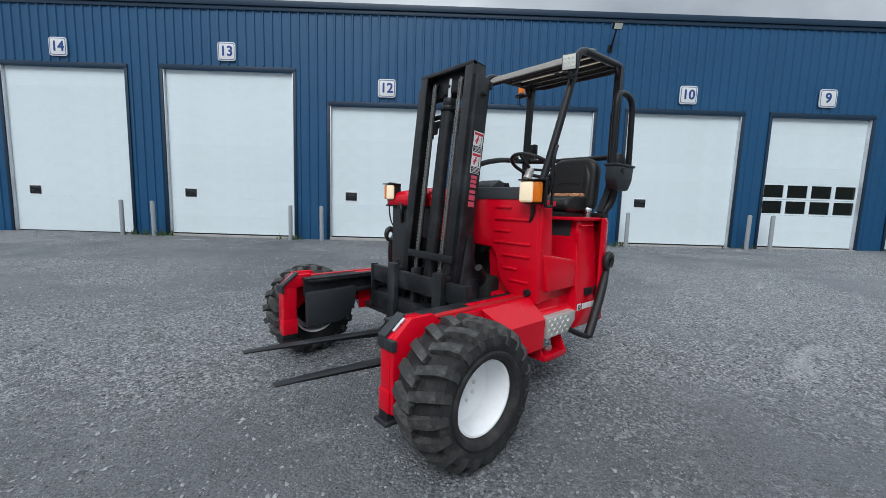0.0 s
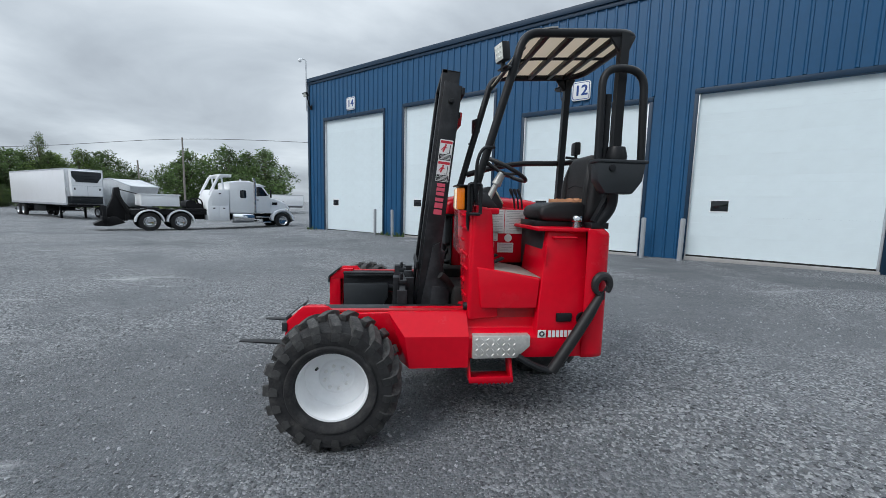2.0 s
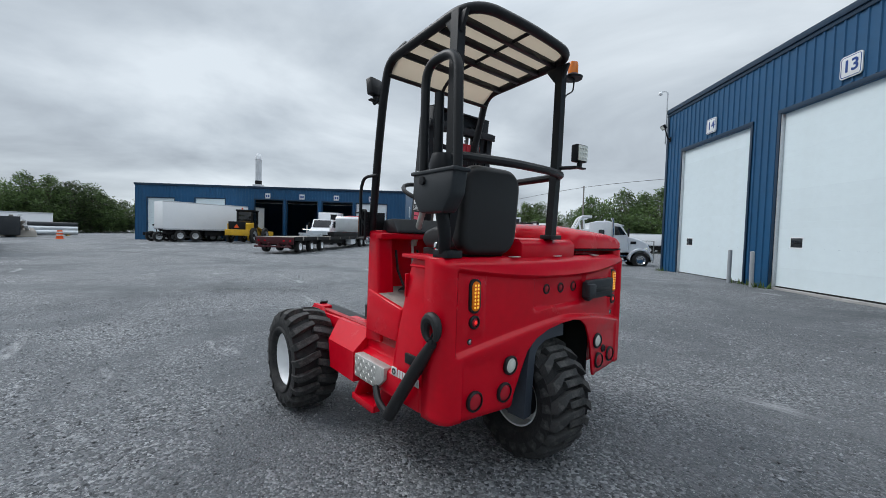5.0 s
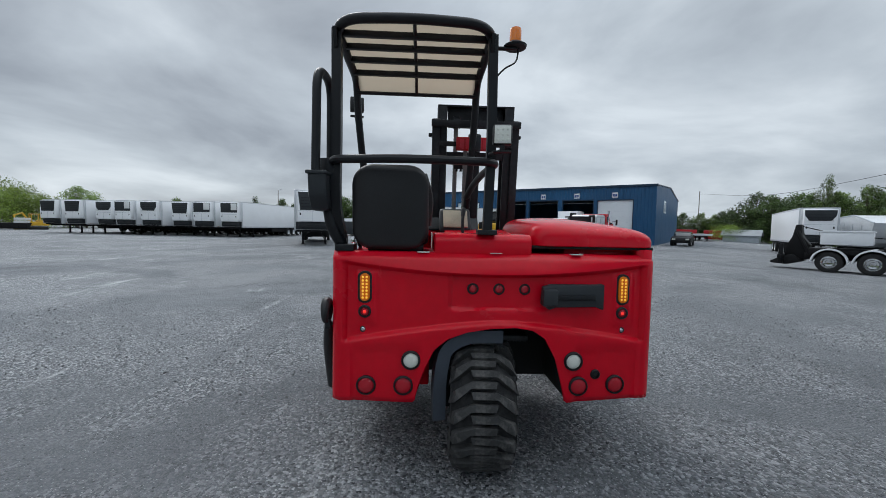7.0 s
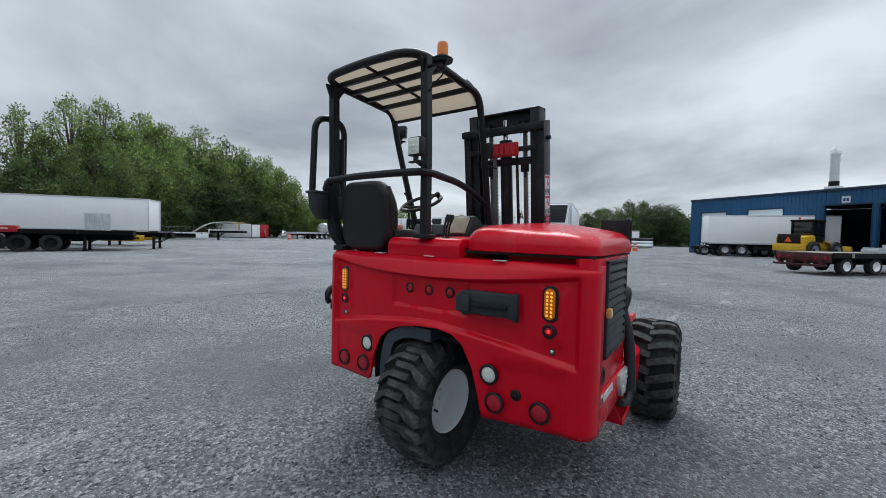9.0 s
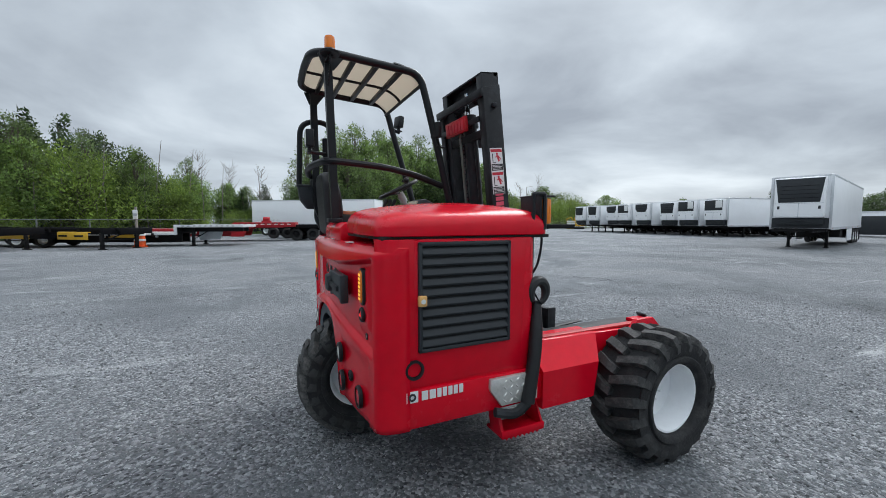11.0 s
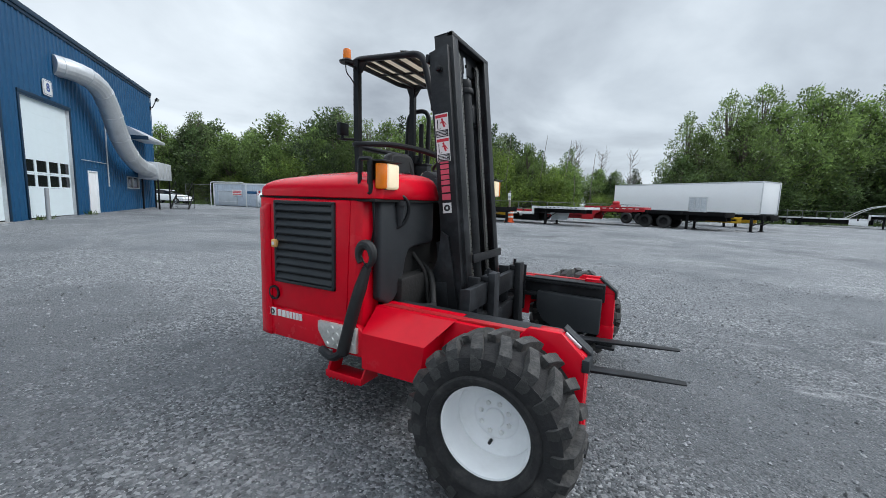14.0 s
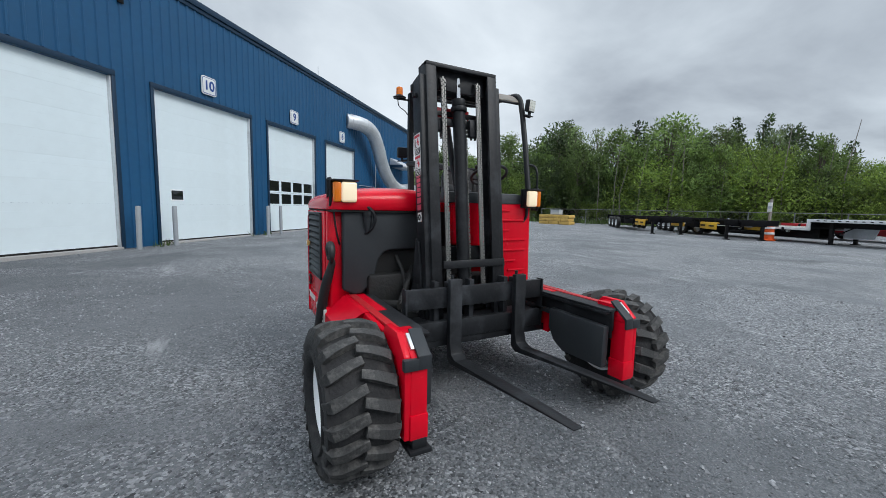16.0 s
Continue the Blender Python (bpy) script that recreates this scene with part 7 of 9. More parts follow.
def flatbed(m, length, label, deck_z=1.35, drop=0.0, rail=FRAMEB, top=DECK, axles=3, leg=True, group="parked flatbed trailers", bolster=False, rims=None, wheel_r=0.0, gap=1.25, half=1.25):
    """A flat trailer with its nose at x = 0. drop: length of a raised gooseneck."""
    t = thing("flatbed_trailer", m, label, "trailer", group)
    zlow = deck_z - (0.45 if drop else 0)
    part("deck", join(*[bx(-length + 0.1 + 1.2 * k, -length + 0.22 + 1.2 * k, -half, half, zlow - 0.09, zlow, 0) for k in range(int(length / 1.2))]) if bolster else join(bx(-length, -drop, -half, half, zlow - 0.05, zlow, 0.004), *([bx(-drop, 0, -1.25, 1.25, deck_z - 0.05, deck_z, 0.004)] if drop else [])), top, t)
    part("side_rail", join(*[bx(-length, -drop, s * half - 0.04, s * half + 0.04, zlow - (0.10 if bolster else 0.12 if rail is ALUP else 0.22), zlow + 0.02, 0.006) for s in (-1, 1)], *([bx(-drop, 0, s * 1.25 - 0.04, s * 1.25 + 0.04, deck_z - (0.13 if rail is ALUP else 0.22), deck_z + 0.02, 0.006) for s in (-1, 1)] if drop else [])), rail, t)
    part("beam", join(*[bx(-length + 0.3, -drop - 0.05, s * 0.5 - 0.07, s * 0.5 + 0.07, zlow - (0.30 if bolster else 0.55), zlow - 0.05, 0.006) for s in (-1, 1)], *([bx(-drop - 0.4, -0.2, s * 0.5 - 0.07, s * 0.5 + 0.07, deck_z - 0.40, deck_z - 0.05, 0.006) for s in (-1, 1)] if drop else [])), rail if rail in (TRAILR, BLACKS) else FRAMEB, t)
    part("nose", bx(-0.12, 0.02, -half + 0.03, half - 0.03, deck_z - (0.14 if rail is ALUP else 0.30), deck_z + 0.02, 0.01), rail, t)
    if drop:
        part("step_wall", bx(-drop - 0.03, -drop + 0.01, -1.2, 1.2, zlow - 0.05, deck_z - 0.04, 0.004), FRAMEB, t)
        for s in (-1, 1):
            part("step_post", bx(-drop - 0.14, -drop + 0.02, s * 1.25 - 0.045, s * 1.25 + 0.045, zlow - 0.10, deck_z + 0.02, 0.01), rail, t)
        part("rail_hole", join(*[bx(-drop + 0.3 + 0.3 * k, -drop + 0.42 + 0.3 * k, s * 1.296 - 0.005, s * 1.296 + 0.005, deck_z - 0.07, deck_z - 0.03, 0) for k in range(int((drop - 0.4) / 0.3)) for s in (-1, 1)]), FRAMEB, t)
    if leg:
        legs(t, -0.9 if bolster else -max(2.2, drop * 0.8), deck_z - 0.2)
    for i in range(axles):
        for s in (1, -1):
            truck_wheel(t, -length + 0.9 + gap * i, s * 1.05, wheel_r or (0.48 if not drop else 0.42), rims, s)
    for k in range(int(length / 2.2)):
        for s in (-1, 1):
            part("stake_pocket", bx(-length + 1 + k * 2.2, -length + 1.12 + k * 2.2, s * (half + 0.05) - 0.015, s * (half + 0.05) + 0.015, zlow - 0.2, zlow, 0), FRAMEB if rail is not FRAMEB else DECK, t)
    if bolster:
        for x in (-length + 0.3, -length * 0.5, -0.3):
            part("crossbar", bx(x - 0.1, x + 0.1, -1.22, 1.22, zlow - 0.26, zlow + 0.05, 0.01), BLACKS, t)
        part("axle_frame", bx(-length + 0.4, -length + 4.6, -0.7, 0.7, 0.45, 0.8, 0.02), BLACKS, t)
        part("chain_box", bx(-length * 0.62, -length * 0.42, -0.9, 0.9, 0.5, 0.9, 0.02), BLACKS, t)
        for s in (-1, 1):
            yp = part("side_plate", join(bx(-3.5, -1.35, s * 1.2 - 0.03, s * 1.2 + 0.03, zlow - 0.55, zlow - 0.17, 0.01), bx(-3.5, -1.35, s * 1.12 - 0.08, s * 1.12 + 0.08, zlow - 0.20, zlow - 0.15, 0.01)), YELLOW, t, "yellow side plate with dark marks")
            for x in (-3.05, -1.9):
                part("plate_mark", bx(x - 0.35, x + 0.30, s * 1.236 - 0.006, s * 1.236 + 0.006, zlow - 0.40, zlow - 0.31, 0), FRAMEB, yp)
    return t


flatbed(at(-8.3, 22.45, -41), 12.7, "black skeletal container trailer with yellow side plates parked at the fence", 1.06, 0, BLACKS, BLACKS, 3, True, bolster=True, half=0.62)
flatbed(at(-12.8, 22.7, -39), 12.7, "black skeletal container trailer with yellow side plates parked at the fence", 1.06, 0, BLACKS, BLACKS, 3, True, bolster=True, half=0.62)
ad = flatbed(at(-2.88, 24.6, -15), 12.5, "aluminium drop-deck trailer with pale rails", 1.24, 3.6, ALUP, DECK, 2, True)
part("leg_sheet", prism([(-2.9, 0.30), (-2.9, 1.0), (-1.5, 1.0), (-1.7, 0.35)], 'y', -0.02, 0.02, 0), STEEL, ad, "grey sheet between the legs")
part("strap_winch", join(*[cyl((-7.4 + 0.9 * k, -1.18, 0.60), (-7.4 + 0.9 * k, -1.05, 0.60), 0.07, n=10) for k in range(4)]), STEEL, ad)
rd2 = flatbed(at(0.3, 29.7, -10), 10.4, "red drop-deck trailer parked before the white trailer", 1.36, 4.0, TRAILR, DECK, 2, False)
part("winch_lump", join(bx(-2.4, -1.75, -0.75, -0.25, 1.36, 1.52, 0.04), cyl((-2.3, -0.5, 1.62), (-1.85, -0.5, 1.62), 0.16, n=14, bev=0.03)), TRAILR, rd2, "red winch on the gooseneck")
for s in (1, -1):
    part("neck_side", prism([(-4.35, 0.35), (-4.35, 1.0), (-3.9, 1.34), (-0.1, 1.34), (-0.1, 1.05), (-2.9, 1.02), (-3.35, 0.80), (-3.5, 0.35)], 'y', s * 1.2 - 0.06, s * 1.2 + 0.06, 0.01), TRAILR, rd2, "red gooseneck side frame")
    part("reflector_strip", join(*[bx(-3.7 + 0.45 * k, -3.45 + 0.45 * k, s * 1.295 - 0.004, s * 1.295 + 0.004, 1.22, 1.27, 0) for k in range(8)]), PAPER, rd2)
fb = flatbed(at(5.1, 28.4, -20), 5.7, "black flatbed trailer with a slatted grey headboard", 1.20, 0, BLACKS, BLACKS, 2, True, rims=FRAMEB)
hdb = part("headboard", bx(-1.2, -1.14, -0.62, 0.62, 1.20, 1.26, 0), STEEL, fb, "slatted grey steel headboard", smooth=0, m=Matrix.Translation((-1.2, 0, 0)) @ Matrix.Rotation(radians(70), 4, 'Z'))
part("top_bar", bx(-1.2, -1.14, -0.62, 0.62, 2.14, 2.20, 0), STEEL, hdb, smooth=0)
for y in (-0.59, -0.2, 0.2, 0.59):
    part("upright", bx(-1.2, -1.14, y - 0.03, y + 0.03, 1.26, 2.14, 0), STEEL, hdb, smooth=0)
for i in range(16):
    part("slat", bx(-1.185, -1.15, -0.58, 0.58, 1.275 + 0.054 * i, 1.315 + 0.054 * i, 0), GREYBOX, hdb, smooth=0)
flatbed(at(7.6, 29.5, -30), 10.5, "black skeletal trailer with yellow side plates beside the white trailer", 1.10, 0, BLACKS, BLACKS, 2, True, bolster=True, rims=FRAMEB, half=0.62)
rp = flatbed(at(24.6, 51.0, -30), 13.0, "pale drop-deck trailer with raised loading ramps", 1.40, 4.5, ALUP, DECK, 2, True)
part("side_box", bx(-6.0, -4.6, -1.28, -1.1, 0.30, 0.85, 0.02), WHITE, rp, "white side box")
for s in (-0.8, 0.8):
    part("ramp", tube(smooth_line([(-6.6, s, 0.9), (-5.2, s, 1.9), (-3.8, s, 2.35), (-1.4, s, 2.45)]), 0.035, 8), ALUP, rp)
part("ramp_prop", join(bx(-1.2, -1.1, -0.9, -0.8, 1.3, 2.4, 0), bx(-1.2, -1.1, 0.8, 0.9, 1.3, 2.4, 0), bx(-1.9, -0.4, -1.0, 1.0, 2.30, 2.42, 0.01)), TIMBER, rp)
flatbed(at(36.9, 59.6, 190), 8.5, "pale flatbed trailer beside the tankers", 1.25, 0, STEEL, DECK, 3, True)
for k, (x, y) in enumerate(((69.8, -51.3), (66.9, -55.1))):
    rb = thing("red_bin", at(x, y, 53), "red roll-off bin across the yard", "bin", "red roll-off bins")
    part("tub", prism([(-1.8, 0.25), (-1.8, 1.9), (1.9, 1.9), (1.9, 1.3), (1.7, 0.25)], 'y', -1.2, 1.2, 0.03), TRAILR, rb)
    for i in range(5):
        part("stiffener", bx(-1.6 + 0.7 * i, -1.5 + 0.7 * i, 1.19, 1.26, 0.3, 1.95, 0.01), TRAILR, rb)
flatbed(at(58, -46, 150), 16, "pale empty flatbed far across the yard", 1.2, 0, STEEL, DECK, 2, True)


def highway_truck(m, label, paint, cab_top=3.9, sleeper=1.6, wheelbase=6.4, hood=1.9, category="truck"):
    """Bonneted truck; the rearmost axle at x = 0, the second at 1.3."""
    t = thing("highway_truck", m, label, category)
    f = wheelbase
    part("frame", join(bx(-0.9, f + 1.0, 0.32, 0.44, 0.62, 0.92, 0.01), bx(-0.9, f + 1.0, -0.44, -0.32, 0.62, 0.92, 0.01)), FRAMEB, t)
    c0 = f - 0.9 - 1.5
    part("cab", prism([(c0, 0.95), (c0, cab_top - 0.75), (c0 + 0.25, cab_top - 0.70), (c0 + 1.05, cab_top - 0.80), (c0 + 1.55, 1.95), (c0 + 1.62, 0.95)], 'y', -1.08, 1.08, 0.06, 3), paint, t, "truck cab")
    if sleeper:
        part("sleeper", prism([(c0 - sleeper, 0.95), (c0 - sleeper, cab_top - 0.05), (c0 - sleeper * 0.3, cab_top), (c0 + 0.35, cab_top - 0.45), (c0 + 0.42, cab_top - 0.72), (c0 + 0.02, cab_top - 0.74), (c0 + 0.02, 0.95)], 'y', -1.18, 1.18, 0.07, 3), paint, t, "sleeper cab")
        for s in (1, -1):
            part("side_window", prism(rounded_rect(0.42, 0.55, 0.1), 'y', s * 1.175, s * 1.19, 0.004), GLASSD, t, m=Matrix.Translation((c0 - sleeper * 0.5, 0, 2.45)))
    part("hood", prism([(c0 + 1.5, 0.95), (c0 + 1.5, 1.98), (f + 0.3, 1.80), (f + 0.95, 1.62), (f + 1.08, 1.2), (f + 1.05, 0.85)], 'y', -0.82, 0.82, 0.09, 3), paint, t, "sloped hood")
    part("windscreen", prism([(c0 + 1.06, cab_top - 0.88), (c0 + 1.12, cab_top - 0.88), (c0 + 1.60, 2.02), (c0 + 1.54, 2.02)], 'y', -0.95, 0.95, 0.01), GLASSD, t, "dark windscreen")
    part("grille", bx(f + 1.02, f + 1.12, -0.5, 0.5, 0.85, 1.6, 0.03), CHROME, t)
    part("front_bumper", prism([(f + 0.75, -1.2), (f + 1.2, -0.9), (f + 1.26, 0), (f + 1.2, 0.9), (f + 0.75, 1.2), (f + 1.0, 0.8), (f + 1.1, 0), (f + 1.0, -0.8)], 'z', 0.42, 0.78, 0.02), CHROME, t, "chrome front bumper")
    for s in (1, -1):
        part("door_window", prism([(c0 + 0.38, 2.15), (c0 + 0.38, cab_top - 0.95), (c0 + 1.02, cab_top - 0.98), (c0 + 1.40, 2.2)], 'y', s * 1.075, s * 1.09, 0.004), GLASSD, t)
        dr = part("cab_door", bx(c0 + 0.25, c0 + 1.5, s * 1.078, s * 1.086, 1.0, 2.1, 0.004), paint, t)
        part("door_handle", bx(c0 + 0.34, c0 + 0.50, s * 1.086, s * 1.10, 1.85, 1.90, 0.004), CHROME, dr)
        arch = [(f + 0.78 * math.cos(radians(a)), 0.52 + 0.72 * math.sin(radians(a))) for a in range(-5, 190, 15)]
        part("fender", prism(arch + [(f + 0.62 * math.cos(radians(a)), 0.52 + 0.60 * math.sin(radians(a))) for a in range(185, -10, -15)], 'y', s * 0.75, s * 1.2, 0.02), paint, t)
        part("head_lamp", ball((f + 0.92, s * 0.86, 1.15), 0.16, 14, sx=0.7), LENS_W, t)
        part("fuel_tank", cyl((c0 - 0.9, s * 0.95, 0.72), (c0 + 0.9, s * 0.95, 0.72), 0.33, n=22, bev=0.03), CHROME, t, "polished fuel tank")
        part("cab_step", bx(c0 + 0.3, c0 + 1.4, s * 0.95, s * 1.16, 0.36, 0.44, 0.01), CHROME, t)
        part("mirror", join(bx(c0 + 1.45, c0 + 1.52, s * 1.32, s * 1.50, 1.95, 2.5, 0.02), tube([(c0 + 1.4, s * 1.05, 2.3), (c0 + 1.48, s * 1.35, 2.35)], 0.02, 6)), FRAMEB, t)
        truck_wheel(t, f, s * 1.02, side=s)
        for x in (0.0, 1.32):
            truck_wheel(t, x, s * 1.0, side=s)
    return t, c0


# white recovery truck with its folded towing gear; the rearmost axle at x = 0, the front one at 6.7
wr = thing("recovery_truck", at(12.97, -18.55, -142.0), "white heavy recovery truck with black rear towing gear", "truck")
part("frame", join(bx(-0.9, 7.2, 0.32, 0.44, 0.55, 0.85, 0.01), bx(-0.9, 7.2, -0.44, -0.32, 0.55, 0.85, 0.01), bx(-0.7, 2.6, -0.9, 0.9, 0.82, 1.08, 0.02)), FRAMEB, wr, "black chassis frame")
part("sleeper", prism([(3.70, 0.92), (3.70, 2.66), (4.2, 2.78), (4.75, 2.80), (5.12, 2.70), (5.12, 0.92)], 'y', -1.15, 1.15, 0.07, 3), WHITE, wr, "white sleeper cab")
part("cab", prism([(5.08, 0.92), (5.08, 2.70), (5.40, 2.66), (5.62, 2.50), (5.98, 1.92), (6.02, 0.92)], 'y', -1.02, 1.02, 0.06, 3), WHITE, wr, "white cab")
part("hood", prism([(5.9, 0.92), (5.92, 1.90), (6.55, 1.76), (7.05, 1.55), (7.28, 1.25), (7.30, 0.72)], 'y', -0.78, 0.78, 0.10, 3), WHITE, wr, "white sloped hood")
part("grille", bx(7.26, 7.33, -0.45, 0.45, 0.75, 1.40, 0.03), CHROME, wr)
part("front_bumper", prism([(6.95, -1.18), (7.36, -0.85), (7.42, 0), (7.36, 0.85), (6.95, 1.18), (7.2, 0.75), (7.28, 0), (7.2, -0.75)], 'z', 0.34, 0.66, 0.02), FRAMEB, wr, "dark front bumper")
part("windscreen", prism([(5.60, 2.44), (5.66, 2.44), (5.99, 1.96), (5.93, 1.96)], 'y', -0.92, 0.92, 0.01), GLASSD, wr, "dark windscreen")
part("sun_visor", prism([(5.38, 2.66), (5.75, 2.54), (5.76, 2.50), (5.40, 2.60)], 'y', -0.95, 0.95, 0.006), WHITE, wr)
for s in (1, -1):
    part("door_window", prism([(5.20, 1.92), (5.20, 2.48), (5.50, 2.46), (5.86, 1.98)], 'y', s * 1.015, s * 1.03, 0.004), GLASSD, wr)
    dr = part("cab_door", bx(5.14, 5.92, s * 1.016, s * 1.024, 0.98, 1.86, 0.004), WHITE, wr)
    part("door_handle", bx(5.18, 5.32, s * 1.024, s * 1.04, 1.68, 1.73, 0.004), FRAMEB, dr)
    part("door_seam", bx(5.115, 5.135, s * 1.01, s * 1.028, 0.95, 2.6, 0), FRAMEB, wr)
    part("side_window", prism(rounded_rect(0.34, 0.46, 0.08), 'y', s * 1.148, s * 1.162, 0.004), GLASSD, wr, m=Matrix.Translation((4.42, 0, 2.02)))
    part("side_vent", bx(6.18, 6.50, s * 0.775, s * 0.79, 1.42, 1.58, 0.004), FRAMEB, wr)
    arch = [(6.7 + 0.70 * math.cos(radians(a)), 0.48 + 0.68 * math.sin(radians(a))) for a in range(-5, 190, 15)]
    part("fender", prism(arch + [(6.7 + 0.58 * math.cos(radians(a)), 0.48 + 0.56 * math.sin(radians(a))) for a in range(185, -10, -15)], 'y', s * 0.72, s * 1.16, 0.02), WHITE, wr)
    part("head_lamp", ball((7.08, s * 0.84, 1.08), 0.14, 14, sx=0.7), LENS_W, wr)
    part("fuel_tank", cyl((3.85, s * 0.93, 0.66), (5.0, s * 0.93, 0.66), 0.30, n=22, bev=0.03), CHROME, wr, "polished fuel tank")
    part("cab_step", join(bx(5.1, 5.95, s * 0.92, s * 1.14, 0.34, 0.42, 0.01), bx(5.1, 5.95, s * 0.95, s * 1.14, 0.66, 0.72, 0.01)), CHROME, wr)
    part("mirror", join(bx(5.90, 5.96, s * 1.22, s * 1.38, 1.85, 2.35, 0.02), tube([(5.85, s * 1.0, 2.2), (5.93, s * 1.25, 2.25)], 0.02, 6)), FRAMEB, wr)
    part("exhaust_pipe", tube([(5.05, s * 1.2, 0.95), (5.05, s * 1.2, 2.75), (4.98, s * 1.2, 2.98)], 0.065, 10), CHROME, wr)
    truck_wheel(wr, 6.7, s * 1.0, 0.47, CHROME, s)
    for x in (0.0, 1.33):
        truck_wheel(wr, x, s * 1.0, 0.47, CHROME, s)
        arc = [(x + 0.62 * math.cos(radians(a)), 0.47 + 0.62 * math.sin(radians(a))) for a in range(0, 181, 12)]
        part("mudguard", prism(arc + [(x + 0.55 * math.cos(radians(a)), 0.47 + 0.55 * math.sin(radians(a))) for a in range(180, -1, -12)], 'y', s * 0.72, s * 1.22, 0.01), WHITE, wr, "white half-round mudguard")
    for x0, x1, z0, z1 in ((2.66, 3.12, 0.62, 1.30), (3.18, 3.60, 0.62, 1.30), (2.80, 3.60, 1.36, 2.12)):
        bd = part("locker_door", bx(x0, x1, s * 1.198, s * 1.212, z0, z1, 0.006), WHITE, wr)
        part("latch", bx((x0 + x1) / 2 - 0.05, (x0 + x1) / 2 + 0.05, s * 1.212, s * 1.22, z1 - 0.14, z1 - 0.08, 0.003), FRAMEB, bd)
part("tool_body", prism([(2.58, 0.52), (2.58, 1.55), (2.86, 2.22), (3.66, 2.26), (3.66, 0.48)], 'y', -1.2, 1.2, 0.03), WHITE, wr, "white tool lockers behind the sleeper")
for s in (1, -1):
    part("rack_post", tube(rounded_line([(2.72, s * 1.0, 1.95), (3.22, s * 1.0, 2.98), (3.85, s * 1.0, 3.02)], 0.1), 0.075, 8), WHITE, wr)
    part("rack_brace", tube([(3.45, s * 1.0, 2.2), (3.35, s * 1.0, 2.95)], 0.05, 8), WHITE, wr)
part("light_bar", bx(3.25, 3.85, -1.12, 1.12, 2.99, 3.10, 0.02), WHITE, wr, "white rack with light bar")
part("low_box", bx(-0.32, 1.30, -1.16, 1.16, 1.26, 1.82, 0.03), WHITE, wr, "white low boxes over the rear axles")
part("box_lid", bx(-0.36, 1.34, -1.19, 1.19, 1.82, 1.88, 0.01), WHITE, wr)
part("winch", join(cyl((1.9, -0.7, 1.35), (1.9, 0.7, 1.35), 0.26, n=18), cyl((2.3, -0.5, 1.25), (2.3, 0.5, 1.25), 0.2, n=18), bx(1.6, 2.55, -0.95, 0.95, 1.0, 1.16, 0.02)), FRAMEB, wr, "black winch drums")
for y in (-0.5, 0.5):
    part("hydraulic_line", tube(smooth_line([(2.5, y, 1.1), (2.45, y, 1.55), (2.25, y, 1.7), (2.0, y, 1.5)]), 0.04, 6), FRAMEB, wr)
part("tow_mast", prism([(-0.80, 0.5), (-1.62, 0.45), (-1.58, 1.1), (-1.36, 1.6), (-1.26, 2.15), (-1.06, 2.17), (-1.0, 1.6), (-0.72, 1.2)], 'y', -0.35, 0.35, 0.02), FRAMEB, wr, "black folded towing mast")
part("tow_foot", prism([(-0.9, 0.42), (-1.3, 0.75), (-1.7, 0.62), (-2.12, 0.36), (-2.08, 0.28), (-1.5, 0.24)], 'y', -0.6, 0.6, 0.02), FRAMEB, wr, "black towing stinger")
for s in (1, -1):
    part("tow_ram", tube([(-0.7, s * 0.55, 0.75), (-1.15, s * 0.5, 1.85)], 0.07, 8), FRAMEB, wr)
    part("tow_fork", bx(-1.78, -1.62, s * 0.7 - 0.08, s * 0.7 + 0.08, 0.30, 1.25, 0.01), FRAMEB, wr)
part("tow_beam", bx(-1.80, -1.60, -0.95, 0.95, 0.55, 0.72, 0.01), FRAMEB, wr)
part("winch_cable", tube([(-1.15, 0.1, 2.1), (0.2, 0.1, 1.72), (1.8, 0.1, 1.55)], 0.025, 6), FRAMEB, wr)

# flatbed and red tractor before the second workshop, with a white truck carried behind the cab
FLT = pose(0, 0, 0, 0, 0, -44.7)
def along(d, off=0.0):
    v = FLT @ Vector((d, off, 0))
    return at(22.05 + v.x, -5.65 + v.y, -44.7)


lf = flatbed(along(14.2), 15.2, "long black flatbed trailer with white wheels", 0.98, 0, FRAMEB, DECK, 3, False, rims=RIMW, group="", wheel_r=0.385, gap=1.72)
part("rear_face", bx(-15.26, -15.18, -1.2, 1.2, 0.52, 0.96, 0.01), MAROON, lf, "maroon rear cross member")
part("rear_guard", join(bx(-15.5, -15.42, -1.15, 1.15, 0.34, 0.44, 0.01), *[bx(-15.45, -15.2, y - 0.05, y + 0.05, 0.36, 0.62, 0) for y in (-0.9, -0.3, 0.3, 0.9)]), MAROON, lf)
for y in (-1.0, -0.6, 0.6, 1.0):
    part("tail_lamp", cyl((-15.28, y, 0.74), (-15.26, y, 0.74), 0.06, n=12), REDLENS, lf)
part("side_locker", bx(-4.5, -3.3, -1.22, -0.7, 0.32, 0.82, 0.02), WHITE, lf, "white side locker")
part("load_beam", join(*[bx(-8.2, -1.3, y - 0.12, y + 0.12, 0.985, 1.36, 0.01) for y in (-0.9, 0.9)], *[bx(-8.1 + 1.6 * k, -7.9 + 1.6 * k, -0.8, 0.8, 1.05, 1.25, 0) for k in range(5)]), FRAMEB, lf, "black raised subframe")
